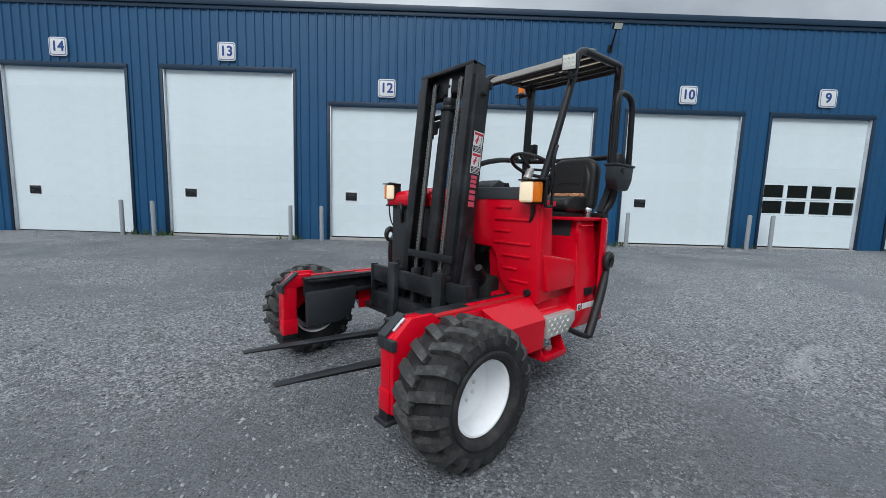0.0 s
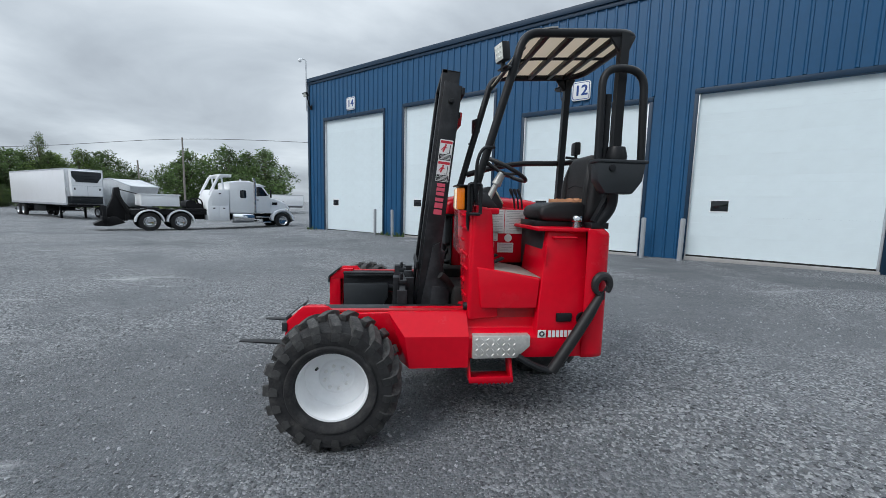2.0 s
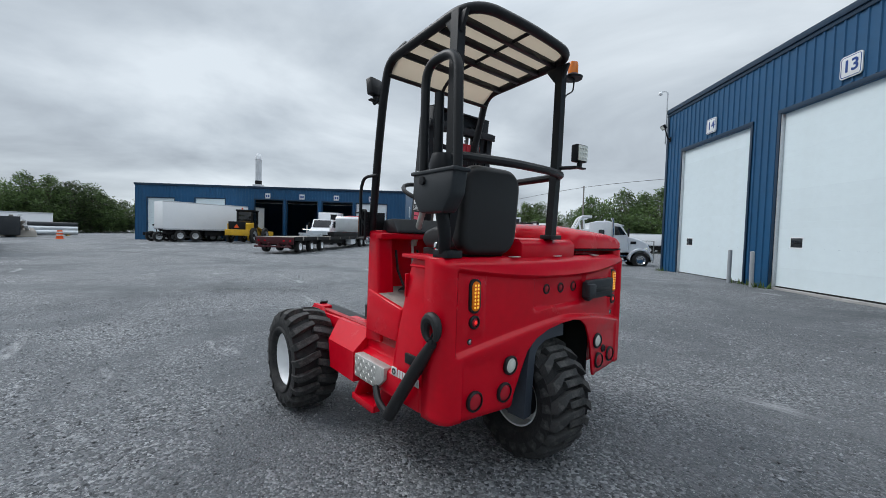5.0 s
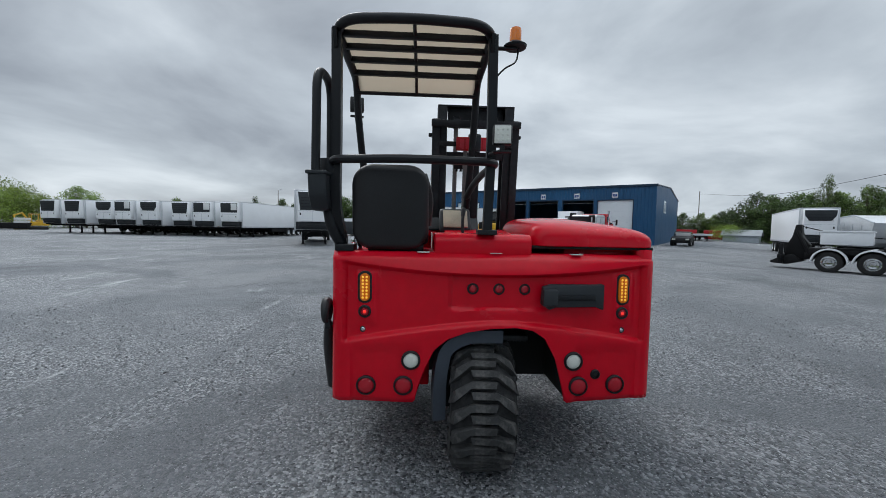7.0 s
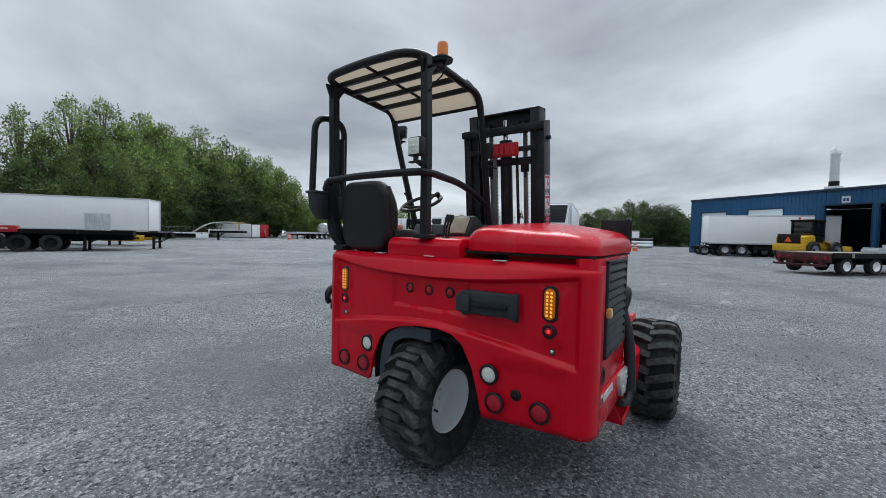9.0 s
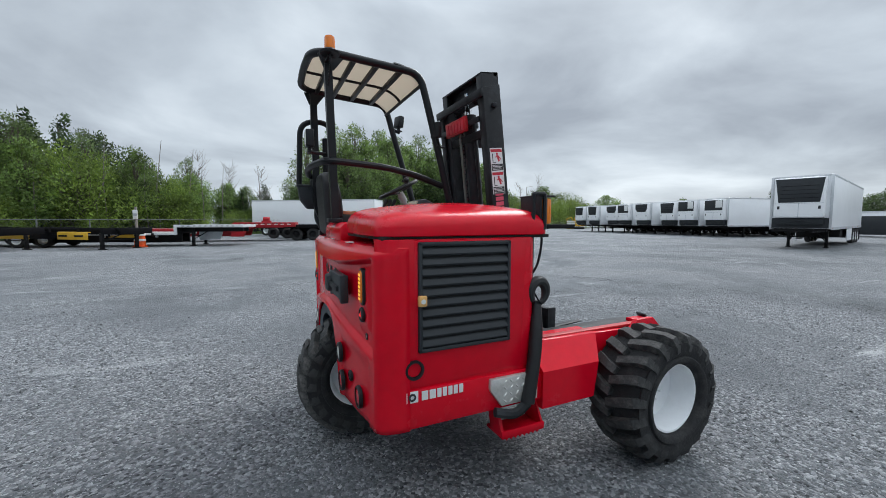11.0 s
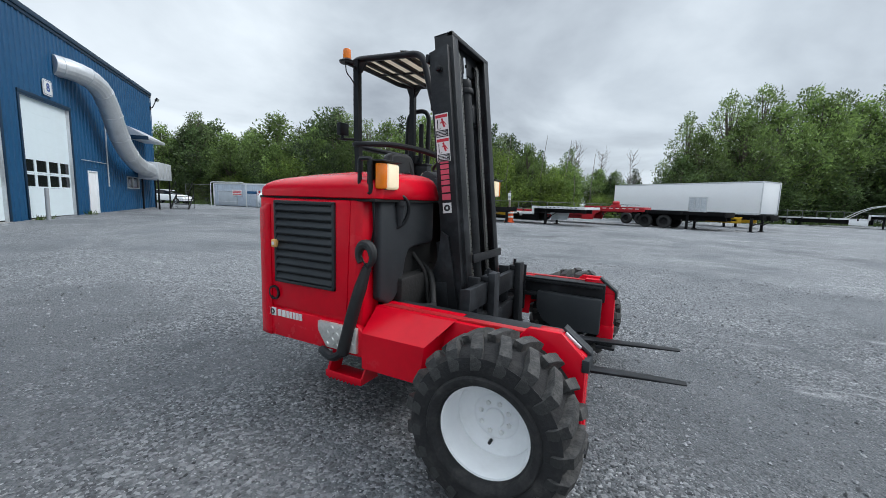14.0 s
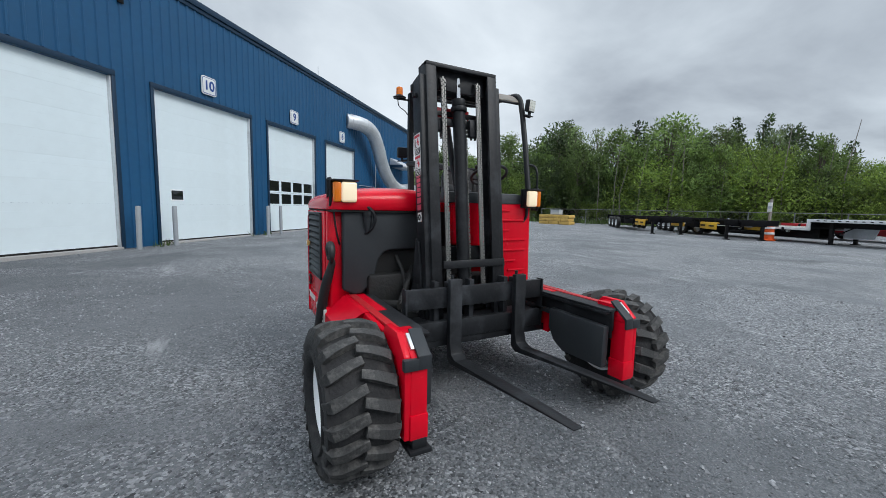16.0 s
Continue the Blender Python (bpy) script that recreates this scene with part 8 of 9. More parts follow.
part("dunnage", join(bx(-11.6, -9.4, -0.6, -0.35, 0.985, 1.12, 0.01), bx(-11.0, -8.9, 0.2, 0.45, 0.985, 1.16, 0.01), bx(-10.2, -9.9, -0.8, 0.9, 1.12, 1.24, 0.01), bx(-9.2, -8.9, -0.8, 0.7, 1.12, 1.40, 0.01)), GREYBOX, lf)
tr, c1 = highway_truck(along(13.0), "dark red highway tractor coupled to the flatbed", TRAILR, 3.0, 0.8, 4.6)
part("exhaust_pipe", tube([(c1 - 0.1, -1.15, 1.2), (c1 - 0.1, -1.15, 3.3)], 0.09, 10), CHROME, tr)
part("load_box", prism([(c1 - 3.1, 1.38), (c1 - 3.1, 2.62), (c1 - 2.9, 2.84), (c1 - 1.2, 2.86), (c1 - 1.0, 2.70), (c1 - 0.95, 1.38)], 'y', -1.15, 1.15, 0.05), STEEL, tr, "grey tarped box behind the cab")
part("box_seam", join(*[bx(c1 - 3.08 + 1.0 * k, c1 - 3.03 + 1.0 * k, -1.175, -1.15, 1.42, 2.62, 0) for k in range(3)], bx(c1 - 3.1, c1 - 0.95, -1.175, -1.15, 2.60, 2.66, 0), bx(c1 - 2.2, c1 - 2.05, -1.18, -1.15, 1.9, 2.5, 0)), GREYBOX, tr)
yt = thing("service_truck", at(35.5, -13.3, 138), "white short-nosed service truck with a raised box behind the cab", "truck")
part("frame", join(bx(-6.6, -0.3, 0.32, 0.44, 0.62, 0.92, 0.01), bx(-6.6, -0.3, -0.44, -0.32, 0.62, 0.92, 0.01)), FRAMEB, yt)
part("cab", prism([(-2.95, 0.95), (-2.95, 2.66), (-1.45, 2.62), (-0.92, 1.72), (-0.30, 1.50), (-0.12, 1.25), (-0.12, 0.72), (-0.6, 0.72), (-1.0, 0.95)], 'y', -1.08, 1.08, 0.06, 3), WHITE, yt, "white cab with a short sloped nose")
part("windscreen", prism([(-1.43, 2.54), (-1.36, 2.54), (-0.90, 1.80), (-0.97, 1.80)], 'y', -0.92, 0.92, 0.01), GLASSD, yt, "dark windscreen")
part("front_bumper", bx(-0.18, 0.0, -1.15, 1.15, 0.52, 0.86, 0.03), WHITE, yt)
part("grille", bx(-0.125, -0.095, -0.55, 0.55, 0.92, 1.20, 0.01), FRAMEB, yt)
part("box", bx(-4.9, -3.05, -1.12, 1.12, 2.05, 3.45, 0.04), WHITE, yt, "white raised box with a dark opening")
part("box_opening", bx(-4.0, -3.04, 0.25, 0.95, 2.45, 3.25, 0.02), FRAMEB, yt)
part("box_base", bx(-6.4, -3.0, -1.1, 1.1, 0.95, 2.05, 0.03), WHITE, yt)
for s in (1, -1):
    part("side_window", prism([(-2.55, 1.80), (-2.55, 2.45), (-1.55, 2.45), (-1.15, 1.80)], 'y', s * 1.075, s * 1.09, 0.004), GLASSD, yt)
    part("head_lamp", ball((-0.14, s * 0.85, 1.05), 0.13, 12, sx=0.5), LENS_W, yt)
    part("mirror", join(bx(-1.15, -1.08, s * 1.28, s * 1.46, 1.75, 2.25, 0.02), tube([(-1.2, s * 1.05, 2.1), (-1.12, s * 1.3, 2.1)], 0.02, 6)), FRAMEB, yt)
    part("guard_post", cyl((-0.1, s * 1.2, 0.86), (-0.1, s * 1.2, 2.0), 0.05, n=10), WHITE, yt)
    for x in (-1.35, -5.3):
        truck_wheel(yt, x, s * 1.0, 0.5, RIMW, s)

# yellow wheel loader
ld = thing("wheel_loader", at(41.0, -8.2, -36), "yellow wheel loader with black cab parked at the workshop", "loader")
part("engine_cover", prism([(-2.9, 0.9), (-3.0, 1.9), (-1.4, 2.05), (-1.2, 0.9)], 'y', -0.95, 0.95, 0.08, 3), YELLOW, ld)
part("counterweight", bx(-3.15, -2.7, -1.1, 1.1, 0.75, 1.35, 0.08), YELLOW, ld)
part("front_frame", prism([(0.0, 0.7), (0.0, 1.5), (1.6, 1.3), (1.7, 0.7)], 'y', -0.5, 0.5, 0.04), YELLOW, ld)
part("cab", join(bx(-1.4, 0.1, -0.75, 0.75, 1.5, 2.0, 0.03), bx(-1.5, 0.2, -0.82, 0.82, 3.2, 3.36, 0.04), *[bx(x - 0.05, x + 0.05, y - 0.05, y + 0.05, 1.9, 3.25, 0) for x in (-1.35, 0.05) for y in (-0.72, 0.72)]), FRAMEB, ld, "black framed cab")
part("cab_glass", bx(-1.33, 0.03, -0.70, 0.70, 2.0, 3.2, 0.02), GLASSD, ld)
part("bucket", prism([(2.6, 0.1), (3.3, 0.15), (3.35, 0.2), (2.75, 0.5), (2.7, 1.2), (2.45, 1.2), (2.35, 0.5)], 'y', -1.4, 1.4, 0.02), YELLOW, ld)
for s in (1, -1):
    part("lift_arm", tube([(0.3, s * 0.55, 1.6), (1.6, s * 0.6, 1.3), (2.5, s * 0.6, 0.6)], 0.12, 8), YELLOW, ld)
    for x in (-1.9, 1.0):
        truck_wheel(ld, x, s * 1.12, 0.78, BOLL, s)
part("engine_grille", bx(-3.06, -2.9, -0.80, 0.80, 1.36, 2.12, 0.03), FRAMEB, ld, "black engine grille")
part("warning_triangle", prism([(-0.25, 1.50), (0.25, 1.50), (0.0, 1.90)], 'x', -3.09, -3.06, 0.004), HIVIS, ld)
part("beacon", cyl((-1.2, 0.3, 3.36), (-1.2, 0.3, 3.56), 0.07, n=12), HIVIS, ld)
box_trailer(at(46.5, -10.4, -78), 10.0, 0, "white box trailer parked beside the loader", top=3.9)
wt2, c3 = highway_truck(at(45.5, -0.4, -76), "white truck with a black flat frame", WHITE, 3.6, 0, 5.0)

# black hatchback, small white car by the stair
def small_car(m, paint, label):
    c = thing("parked_car", m, label, "car")
    part("body", prism([(-2.1, 0.35), (-2.15, 0.85), (-1.9, 1.0), (-0.9, 1.05), (1.0, 0.98), (1.95, 0.82), (2.1, 0.6), (2.08, 0.32)], 'y', -0.88, 0.88, 0.07, 3), paint, c)
    part("cabin", prism([(-1.85, 1.0), (-1.45, 1.42), (-0.2, 1.48), (0.35, 1.38), (1.05, 0.98)], 'y', -0.76, 0.76, 0.06, 3), GLASSD, c, "dark glazed cabin")
    part("roof", prism([(-1.40, 1.43), (-0.2, 1.50), (0.30, 1.41), (0.25, 1.38), (-0.2, 1.46), (-1.35, 1.40)], 'y', -0.70, 0.70, 0.01), paint, c)
    for s in (1, -1):
        for x in (-1.3, 1.3):
            truck_wheel(c, x, s * 0.80, 0.32, STEEL, s)
        part("tail_light", bx(-2.17, -2.05, s * 0.6 - 0.15, s * 0.6 + 0.15, 0.75, 0.9, 0.02), REDLENS, c)
        part("head_light", bx(1.95, 2.08, s * 0.6 - 0.16, s * 0.6 + 0.16, 0.62, 0.76, 0.02), LENS_W, c)
    return c


small_car(at(35.6, -27.0, 140), FRAMEB, "black hatchback parked beside the second workshop")
small_car(at(-46.3, 21.0, 30), WHITE, "white car parked past the building end")

# timber stack, tank, store, fence, sign, barrel
tb = thing("timber_stack", at(-28.0, 27.7, 20), "stack of weathered yellow timber cribbing", "timber")
for j in range(3):
    for i in range(3 if j != 1 else 4):
        w = 1.05 if j != 1 else 0.75
        part("beam", bx(-1.6 + i * (w + 0.06), -1.6 + i * (w + 0.06) + w, -0.7, 0.7, 0.02 + 0.33 * j, 0.32 + 0.33 * j, 0.02), TIMBER, tb)
gb = thing("pallet_box", at(-28.0, 27.7, 20, 1.01), "grey crate on the timber stack", "crate")
part("crate", bx(-0.5, 0.45, -0.4, 0.4, 0, 0.45, 0.02), GREYBOX, gb)
part("lid", bx(-0.54, 0.49, -0.44, 0.44, 0.45, 0.49, 0.008), GREYBOX, gb)
tk = thing("storage_tank", at(-34.2, 24.6, 10), "white horizontal fuel tank on saddles", "tank")
part("shell", join(cyl((-1.2, 0, 1.05), (1.2, 0, 1.05), 0.62, n=28, bev=0.06)), WHITE, tk)
for x in (-0.8, 0.8):
    part("saddle", bx(x - 0.08, x + 0.08, -0.5, 0.5, 0, 0.55, 0.01), FRAMEB, tk)
part("filler", cyl((0.9, 0, 1.6), (0.9, 0, 1.85), 0.10, n=14), STEEL, tk)
part("ladder", join(bx(-1.5, -1.46, -0.3, -0.26, 0, 1.9, 0), bx(-1.5, -1.46, 0.26, 0.3, 0, 1.9, 0), *[bx(-1.5, -1.46, -0.3, 0.3, 0.3 * k, 0.3 * k + 0.04, 0) for k in range(1, 6)]), WHITE, tk)
store = thing("storage_container", at(-39.3, 25.3, 7), "pale grey storage container with a red notice", "container")
part("box", bx(-4.85, 4.85, 0.0, 2.4, 0.1, 2.55, 0.03), PALEB, store, "pale blue-grey sheet metal box")
for k in range(30):
    part("corrugation", bx(-4.7 + k * 0.32, -4.58 + k * 0.32, -0.03, 0.005, 0.25, 2.4, 0.01), PALEB, store)
part("roof_edge", join(bx(-4.9, 4.9, -0.06, 0.05, 2.50, 2.62, 0.01), bx(-4.9, 4.9, 2.35, 2.46, 2.50, 2.62, 0.01)), PAPER, store)
for x in (-4.85, 0.1, 4.85):
    part("corner_post", bx(x - 0.07, x + 0.07, -0.05, 0.1, 0.0, 2.6, 0.01), PAPER, store)
part("door_leaf", join(bx(-4.1, -1.2, -0.06, -0.02, 0.2, 1.75, 0.01)), GREYBOX, store, "pale sliding door panel")
part("door_rail", join(bx(-4.3, -0.9, -0.10, -0.06, 0.55, 0.60, 0), bx(-4.3, -0.9, -0.10, -0.06, 1.72, 1.77, 0)), STEEL, store)
part("pipe_frame", tube(rounded_line([(-5.2, -0.15, 0.0), (-5.2, -0.15, 2.72), (-0.2, -0.15, 2.72)], 0.25), 0.05, 8), PAPER, store, "white bent pipe frame")
nt = part("notice", bx(-1.9, -0.4, -0.12, -0.10, 1.25, 1.90, 0.004), PAPER, store, "white notice with red bars")
for k in range(3):
    part("notice_bar", bx(-1.8, -0.5, -0.126, -0.12, 1.36 + 0.17 * k, 1.46 + 0.17 * k, 0), REDINK, nt)
part("name_strip", bx(0.25, 1.7, -0.05, -0.04, 1.50, 1.78, 0.004), BLUE, store)
part("valve_set", join(cyl((2.3, -0.3, 1.5), (2.3, -0.3, 1.85), 0.09, n=12), cyl((2.75, -0.3, 1.5), (2.75, -0.3, 1.8), 0.09, n=12), bx(2.0, 3.0, -0.4, -0.05, 1.35, 1.6, 0.03)), TRAILR, store, "red valve set")
part("locker", bx(1.95, 3.2, -0.45, -0.05, 0.1, 1.3, 0.02), GREYBOX, store)


def wire_fence(a, b, h=1.6):
    a, b = Vector((*a, 0)), Vector((*b, 0))
    L = (b - a).length
    f = thing("wire_fence", at(a.x, a.y, math.degrees(math.atan2(b.y - a.y, b.x - a.x))), "galvanised chain-link fence along the yard edge", "fence")
    n = int(L / 2.6)
    for k in range(n + 1):
        part("post", cyl((L * k / n, 0, -0.1), (L * k / n, 0, h), 0.035, n=8), FENCE, f)
    part("top_rail", cyl((0, 0, h - 0.02), (L, 0, h - 0.02), 0.022, n=6), FENCE, f)
    v, q = [], []
    for k in range(int(L / 0.28)):
        x = k * 0.28
        for dx in (h * 0.55, -h * 0.55):
            o = len(v)
            x2 = min(L, max(0, x + dx))
            zz = abs(x2 - x) / 0.55
            v += [(x, 0, 0.05), (x + 0.005, 0.003, 0.05), (x2 + 0.005, 0.003, max(0.06, zz)), (x2, 0, max(0.06, zz))]
            q.append((o, o + 1, o + 2, o + 3))
    tagged(part("mesh_wire", (v, q), FENCE, f, smooth=0), kind="stuff")
    return f


wire_fence((-48.5, 24.0), (-44.6, 25.2), 2.4)
wire_fence((-31.0, 28.4), (-8.0, 33.8))
wire_fence((-8.0, 33.8), (7, 47.0))
wire_fence((7, 47.0), (34, 76))
wire_fence((8.6, -27.6), (14.5, -32.6))
sg = thing("sign_post", at(-8.72, 25.1, 65), "small white sign on a timber post", "sign")
part("post", bx(-0.05, 0.05, -0.05, 0.05, 0, 2.3, 0.006), POLE, sg)
part("plate", bx(-0.07, -0.05, -0.14, 0.14, 1.60, 2.12, 0.004), PAPER, sg)
part("plate_bar", bx(-0.078, -0.07, -0.11, 0.11, 1.78, 1.92, 0), GREYBOX, sg)
for x, y in ((-8.45, 24.45), (52.8, 7.1), (34.8, 57.0)):
    br = thing("traffic_barrel", at(x, y), "orange traffic barrel with white bands", "barrel")
    part("drum", lathe([(0.0, 0.0), (0.36, 0.0), (0.36, 0.07), (0.27, 0.09), (0.25, 0.5), (0.23, 0.82), (0.19, 0.92), (0.0, 0.93)], 22, 'z'), HIVIS, br)
    for z in (0.35, 0.65):
        part("band", lathe([(0.272, z), (0.275, z + 0.01), (0.268, z + 0.11), (0.262, z + 0.12)], 22, 'z'), PAPER, br)


def tanker(m, label):
    t = thing("tank_trailer", m, label, "tanker")
    part("tank", cyl((-9.5, 0, 2.1), (0, 0, 2.15), 0.98, n=32, bev=0.12), TANKM, t, "polished tank shell")
    for k in range(5):
        part("band", lathe([(1.0, -1 - 1.9 * k), (1.005, -1.05 - 1.9 * k), (1.0, -1.1 - 1.9 * k)], 32, 'x', (0, 0, 2.12)), STEEL, t)
    part("frame", bx(-9.4, -0.3, -0.5, 0.5, 0.85, 1.15, 0.02), FRAMEB, t)
    part("hatch", cyl((-4.7, 0, 3.0), (-4.7, 0, 3.25), 0.3, n=18), STEEL, t)
    for i in range(2):
        for s in (1, -1):
            truck_wheel(t, -8.8 + 1.3 * i, s * 1.0, side=s)
    legs(t, -2.0, 1.1)
    return t


tanker(at(43.6, 59.6, 222), "polished metal tank trailer parked by the trees")
tanker(at(48.1, 60.2, 221), "polished metal tank trailer parked by the trees")
CBX = (0.9063, 0.4226)
for k, (L, col, lab) in enumerate(((9.2, WHITE, "long white cargo trailer body by the trees"), (6.0, TRAILR, "red cargo trailer body by the trees"))):
    c = thing("shipping_container", at(32.86 + (1.2 + 2.42 * k) * CBX[0], 65.3 + (1.2 + 2.42 * k) * CBX[1], 115), lab, "container")
    part("box", bx(0, L, -1.19, 1.19, 0.12, 2.5, 0.04), col, c)
    for i in range(int(L / 0.6)):
        for s in (1, -1):
            part("side_rib", bx(0.3 + 0.6 * i, 0.36 + 0.6 * i, s * 1.195 - 0.012, s * 1.195 + 0.012, 0.25, 2.4, 0.004), col, c)
    part("end_door", bx(-0.03, 0.0, -1.08, 1.08, 0.25, 2.38, 0.01), col, c)
    part("end_frame", join(bx(-0.05, 0.02, -1.2, -1.1, 0.12, 2.5, 0.01), bx(-0.05, 0.02, 1.1, 1.2, 0.12, 2.5, 0.01), bx(-0.05, 0.02, -1.2, 1.2, 2.4, 2.5, 0.01)), col if k else FRAMEB, c)
    part("door_bar", cyl((-0.05, -0.3, 0.3), (-0.05, -0.3, 2.35), 0.02, n=8), STEEL, c)
    part("skid", join(bx(0.2, L - 0.2, -0.9, -0.7, 0, 0.12, 0), bx(0.2, L - 0.2, 0.7, 0.9, 0, 0.12, 0)), FRAMEB, c)
    part("lamp", bx(-0.06, -0.03, -0.1, 0.1, 1.1, 1.25, 0.01), PAPER, c)
sb = thing("scrap_boards", at(40.2, 65.5, 30), "heap of scrap metal and white boards beside the red trailer", "scrap")
rsb = random.Random(14)
for i in range(14):
    part("board", moved(bx(-1.1, 1.1, -0.2, 0.2, -0.03, 0.03, 0.004), pose(rsb.uniform(-1.8, 1.8), rsb.uniform(-0.8, 0.8), 0.3 + 0.06 * i, rsb.uniform(-14, 14), rsb.uniform(-25, 30), rsb.uniform(0, 180))), (WHITE, STEEL, BOLL)[i % 3], sb)
part("heap", prism([(-2.2, 0), (-1.4, 0.5), (0.0, 0.9), (1.0, 0.6), (2.4, 0)], 'y', -1.2, 1.2, 0.1), BOLL, sb)
# low black bin, crate and yellow digger past the tankers
lb = thing("low_bin", at(55.6, 61.5, -42), "low black steel roll-off bin", "bin")
part("tub", prism([(-2.8, 0.15), (-2.9, 1.0), (2.9, 1.0), (2.6, 0.15)], 'y', -1.15, 1.15, 0.03), FRAMEB, lb)
for i in range(7):
    part("stiffener", bx(-2.5 + 0.8 * i, -2.4 + 0.8 * i, -1.22, -1.14, 0.2, 0.98, 0.01), FRAMEB, lb)
wc = thing("white_crate", at(57.6, 60.6, -42), "white slatted crate standing on a pallet", "crate")
part("crate", join(*[bx(-0.9, 0.9, -0.6, 0.6, 0.15 + 0.42 * i, 0.5 + 0.42 * i, 0.01) for i in range(4)]), PAPER, wc)
part("pallet", bx(-0.95, 0.95, -0.65, 0.65, 0.0, 0.15, 0.01), TIMBER, wc)
yd = thing("mini_digger", at(58.6, 59.6, 150), "small yellow digger with a folded boom", "digger")
part("track", join(bx(-1.1, 1.1, -0.95, -0.6, 0.0, 0.5, 0.12), bx(-1.1, 1.1, 0.6, 0.95, 0.0, 0.5, 0.12)), RUBBER_F, yd)
part("house", prism([(-1.2, 0.6), (-1.25, 1.3), (-0.2, 1.45), (0.2, 0.6)], 'y', -0.8, 0.8, 0.06), YELLOW, yd)
part("cab", join(bx(-0.3, 0.8, -0.15, 0.75, 0.6, 1.2, 0.03), bx(-0.3, 0.85, -0.15, 0.75, 2.3, 2.4, 0.02), *[bx(x - 0.04, x + 0.04, y - 0.04, y + 0.04, 1.2, 2.3, 0) for x in (-0.24, 0.76) for y in (-0.1, 0.7)]), YELLOW, yd)
part("boom", tube([(0.5, -0.4, 1.0), (1.4, -0.4, 2.5), (2.3, -0.4, 2.1)], 0.12, 8), YELLOW, yd)
part("dipper", tube([(2.3, -0.4, 2.1), (2.0, -0.4, 0.9), (1.9, -0.4, 0.3)], 0.09, 8), YELLOW, yd)
dmp = thing("waste_bin", at(58.0, 14.5, 100) @ Matrix.Scale(1.28, 4), "dark grey roll-off waste bin", "bin")
part("tub", prism([(-3, 0.2), (-3, 1.75), (3.2, 1.75), (3.2, 1.1), (2.8, 0.2)], 'y', -1.2, 1.2, 0.03), CHAR, dmp)
for k in range(8):
    part("stiffener", bx(-2.8 + 0.75 * k, -2.7 + 0.75 * k, -1.27, -1.19, 0.25, 1.72, 0.01), CHAR, dmp)


def lamp_pole(x, y, h, label):
    p = thing("street_lamp", at(x, y), label, "street lamp")
    part("pole", cyl((0, 0, 0), (0, 0, h), 0.10, 0.06, n=12), POLE, p)
    part("arm", tube(smooth_line([(0, 0, h - 0.4), (0.25, 0, h + 0.1), (1.0, 0, h + 0.25)]), 0.04, 8), STEEL, p)
    part("head", bx(0.8, 1.5, -0.13, 0.13, h + 0.18, h + 0.32, 0.03), STEEL, p)


wl = thing("flat_roof_van", at(72.0, 18.0, 100) @ Matrix.Scale(1.3, 4), "long low white van body behind the waste bin", "trailer")
part("body", bx(-6.5, 6.0, -1.2, 1.2, 0.5, 2.25, 0.04), WHITE, wl)
part("roof_rail", join(bx(-6.52, 6.02, 1.18, 1.24, 2.18, 2.30, 0.01), bx(-6.52, 6.02, -1.24, -1.18, 2.18, 2.30, 0.01)), STEEL, wl)
part("skid", join(bx(-6.0, 5.5, -0.9, -0.7, 0, 0.5, 0), bx(-6.0, 5.5, 0.7, 0.9, 0, 0.5, 0)), FRAMEB, wl)
lamp_pole(53.0, 70.0, 9.4, "weathered pole with a street lamp head by the trees")
lamp_pole(66, 26, 7.5, "tall pole with a lamp head behind the trailers")
box_trailer(at(14.6, -58.0, 195), 9.0, 0, "white box trailer parked past the recovery truck", top=2.75)
hs = thing("low_shed", at(62.8, -56.8, 43), "low shed with a grey shingled gable roof far across the yard", "shed")
part("wall", prism([(-1.6, 0.0), (-1.6, 1.3), (0.0, 2.15), (1.6, 1.3), (1.6, 0.0)], 'x', -2.6, 2.6, 0.02), GREYBOX, hs)
for q in (1, -1):
    part("roof", prism([(0.0, 2.20), (q * 1.95, 1.18), (q * 1.95, 1.26), (0.0, 2.30)], 'x', -2.9, 2.9, 0.01), BOLL, hs)
part("window", bx(2.59, 2.63, -0.4, 0.4, 0.5, 1.1, 0.01), GLASSD, hs)
for x, y, h in ((25.25, -46.0, 8.95), (84, -64, 11.0)):
    p = thing("utility_pole", at(x, y), "tall weathered timber utility pole", "utility pole")
    part("pole", cyl((0, 0, 0), (0, 0, h), 0.12, 0.08, n=12), POLE, p)
    part("cable_hook", cyl((-0.05, 0, h - 0.55), (0.25, 0, h - 0.55), 0.03, n=8), STEEL, p)
p = thing("utility_pole", at(40.3, -62.6), "slim leaning timber pole without arms", "utility pole")
part("pole", cyl((0, 0, 0), (0.25, 0, 7.6), 0.14, 0.10, n=12), POLE, p)
ln = thing("power_line", pose(0, 0, 0), "thin sagging overhead cable", "cable")
part("cable", tube(smooth_line([(6, -44, 8.3), (25.25, -46.0, 8.4), (54, -54, 7.6), (84, -64, 10.4)]), 0.025, 5), FRAMEB, ln)

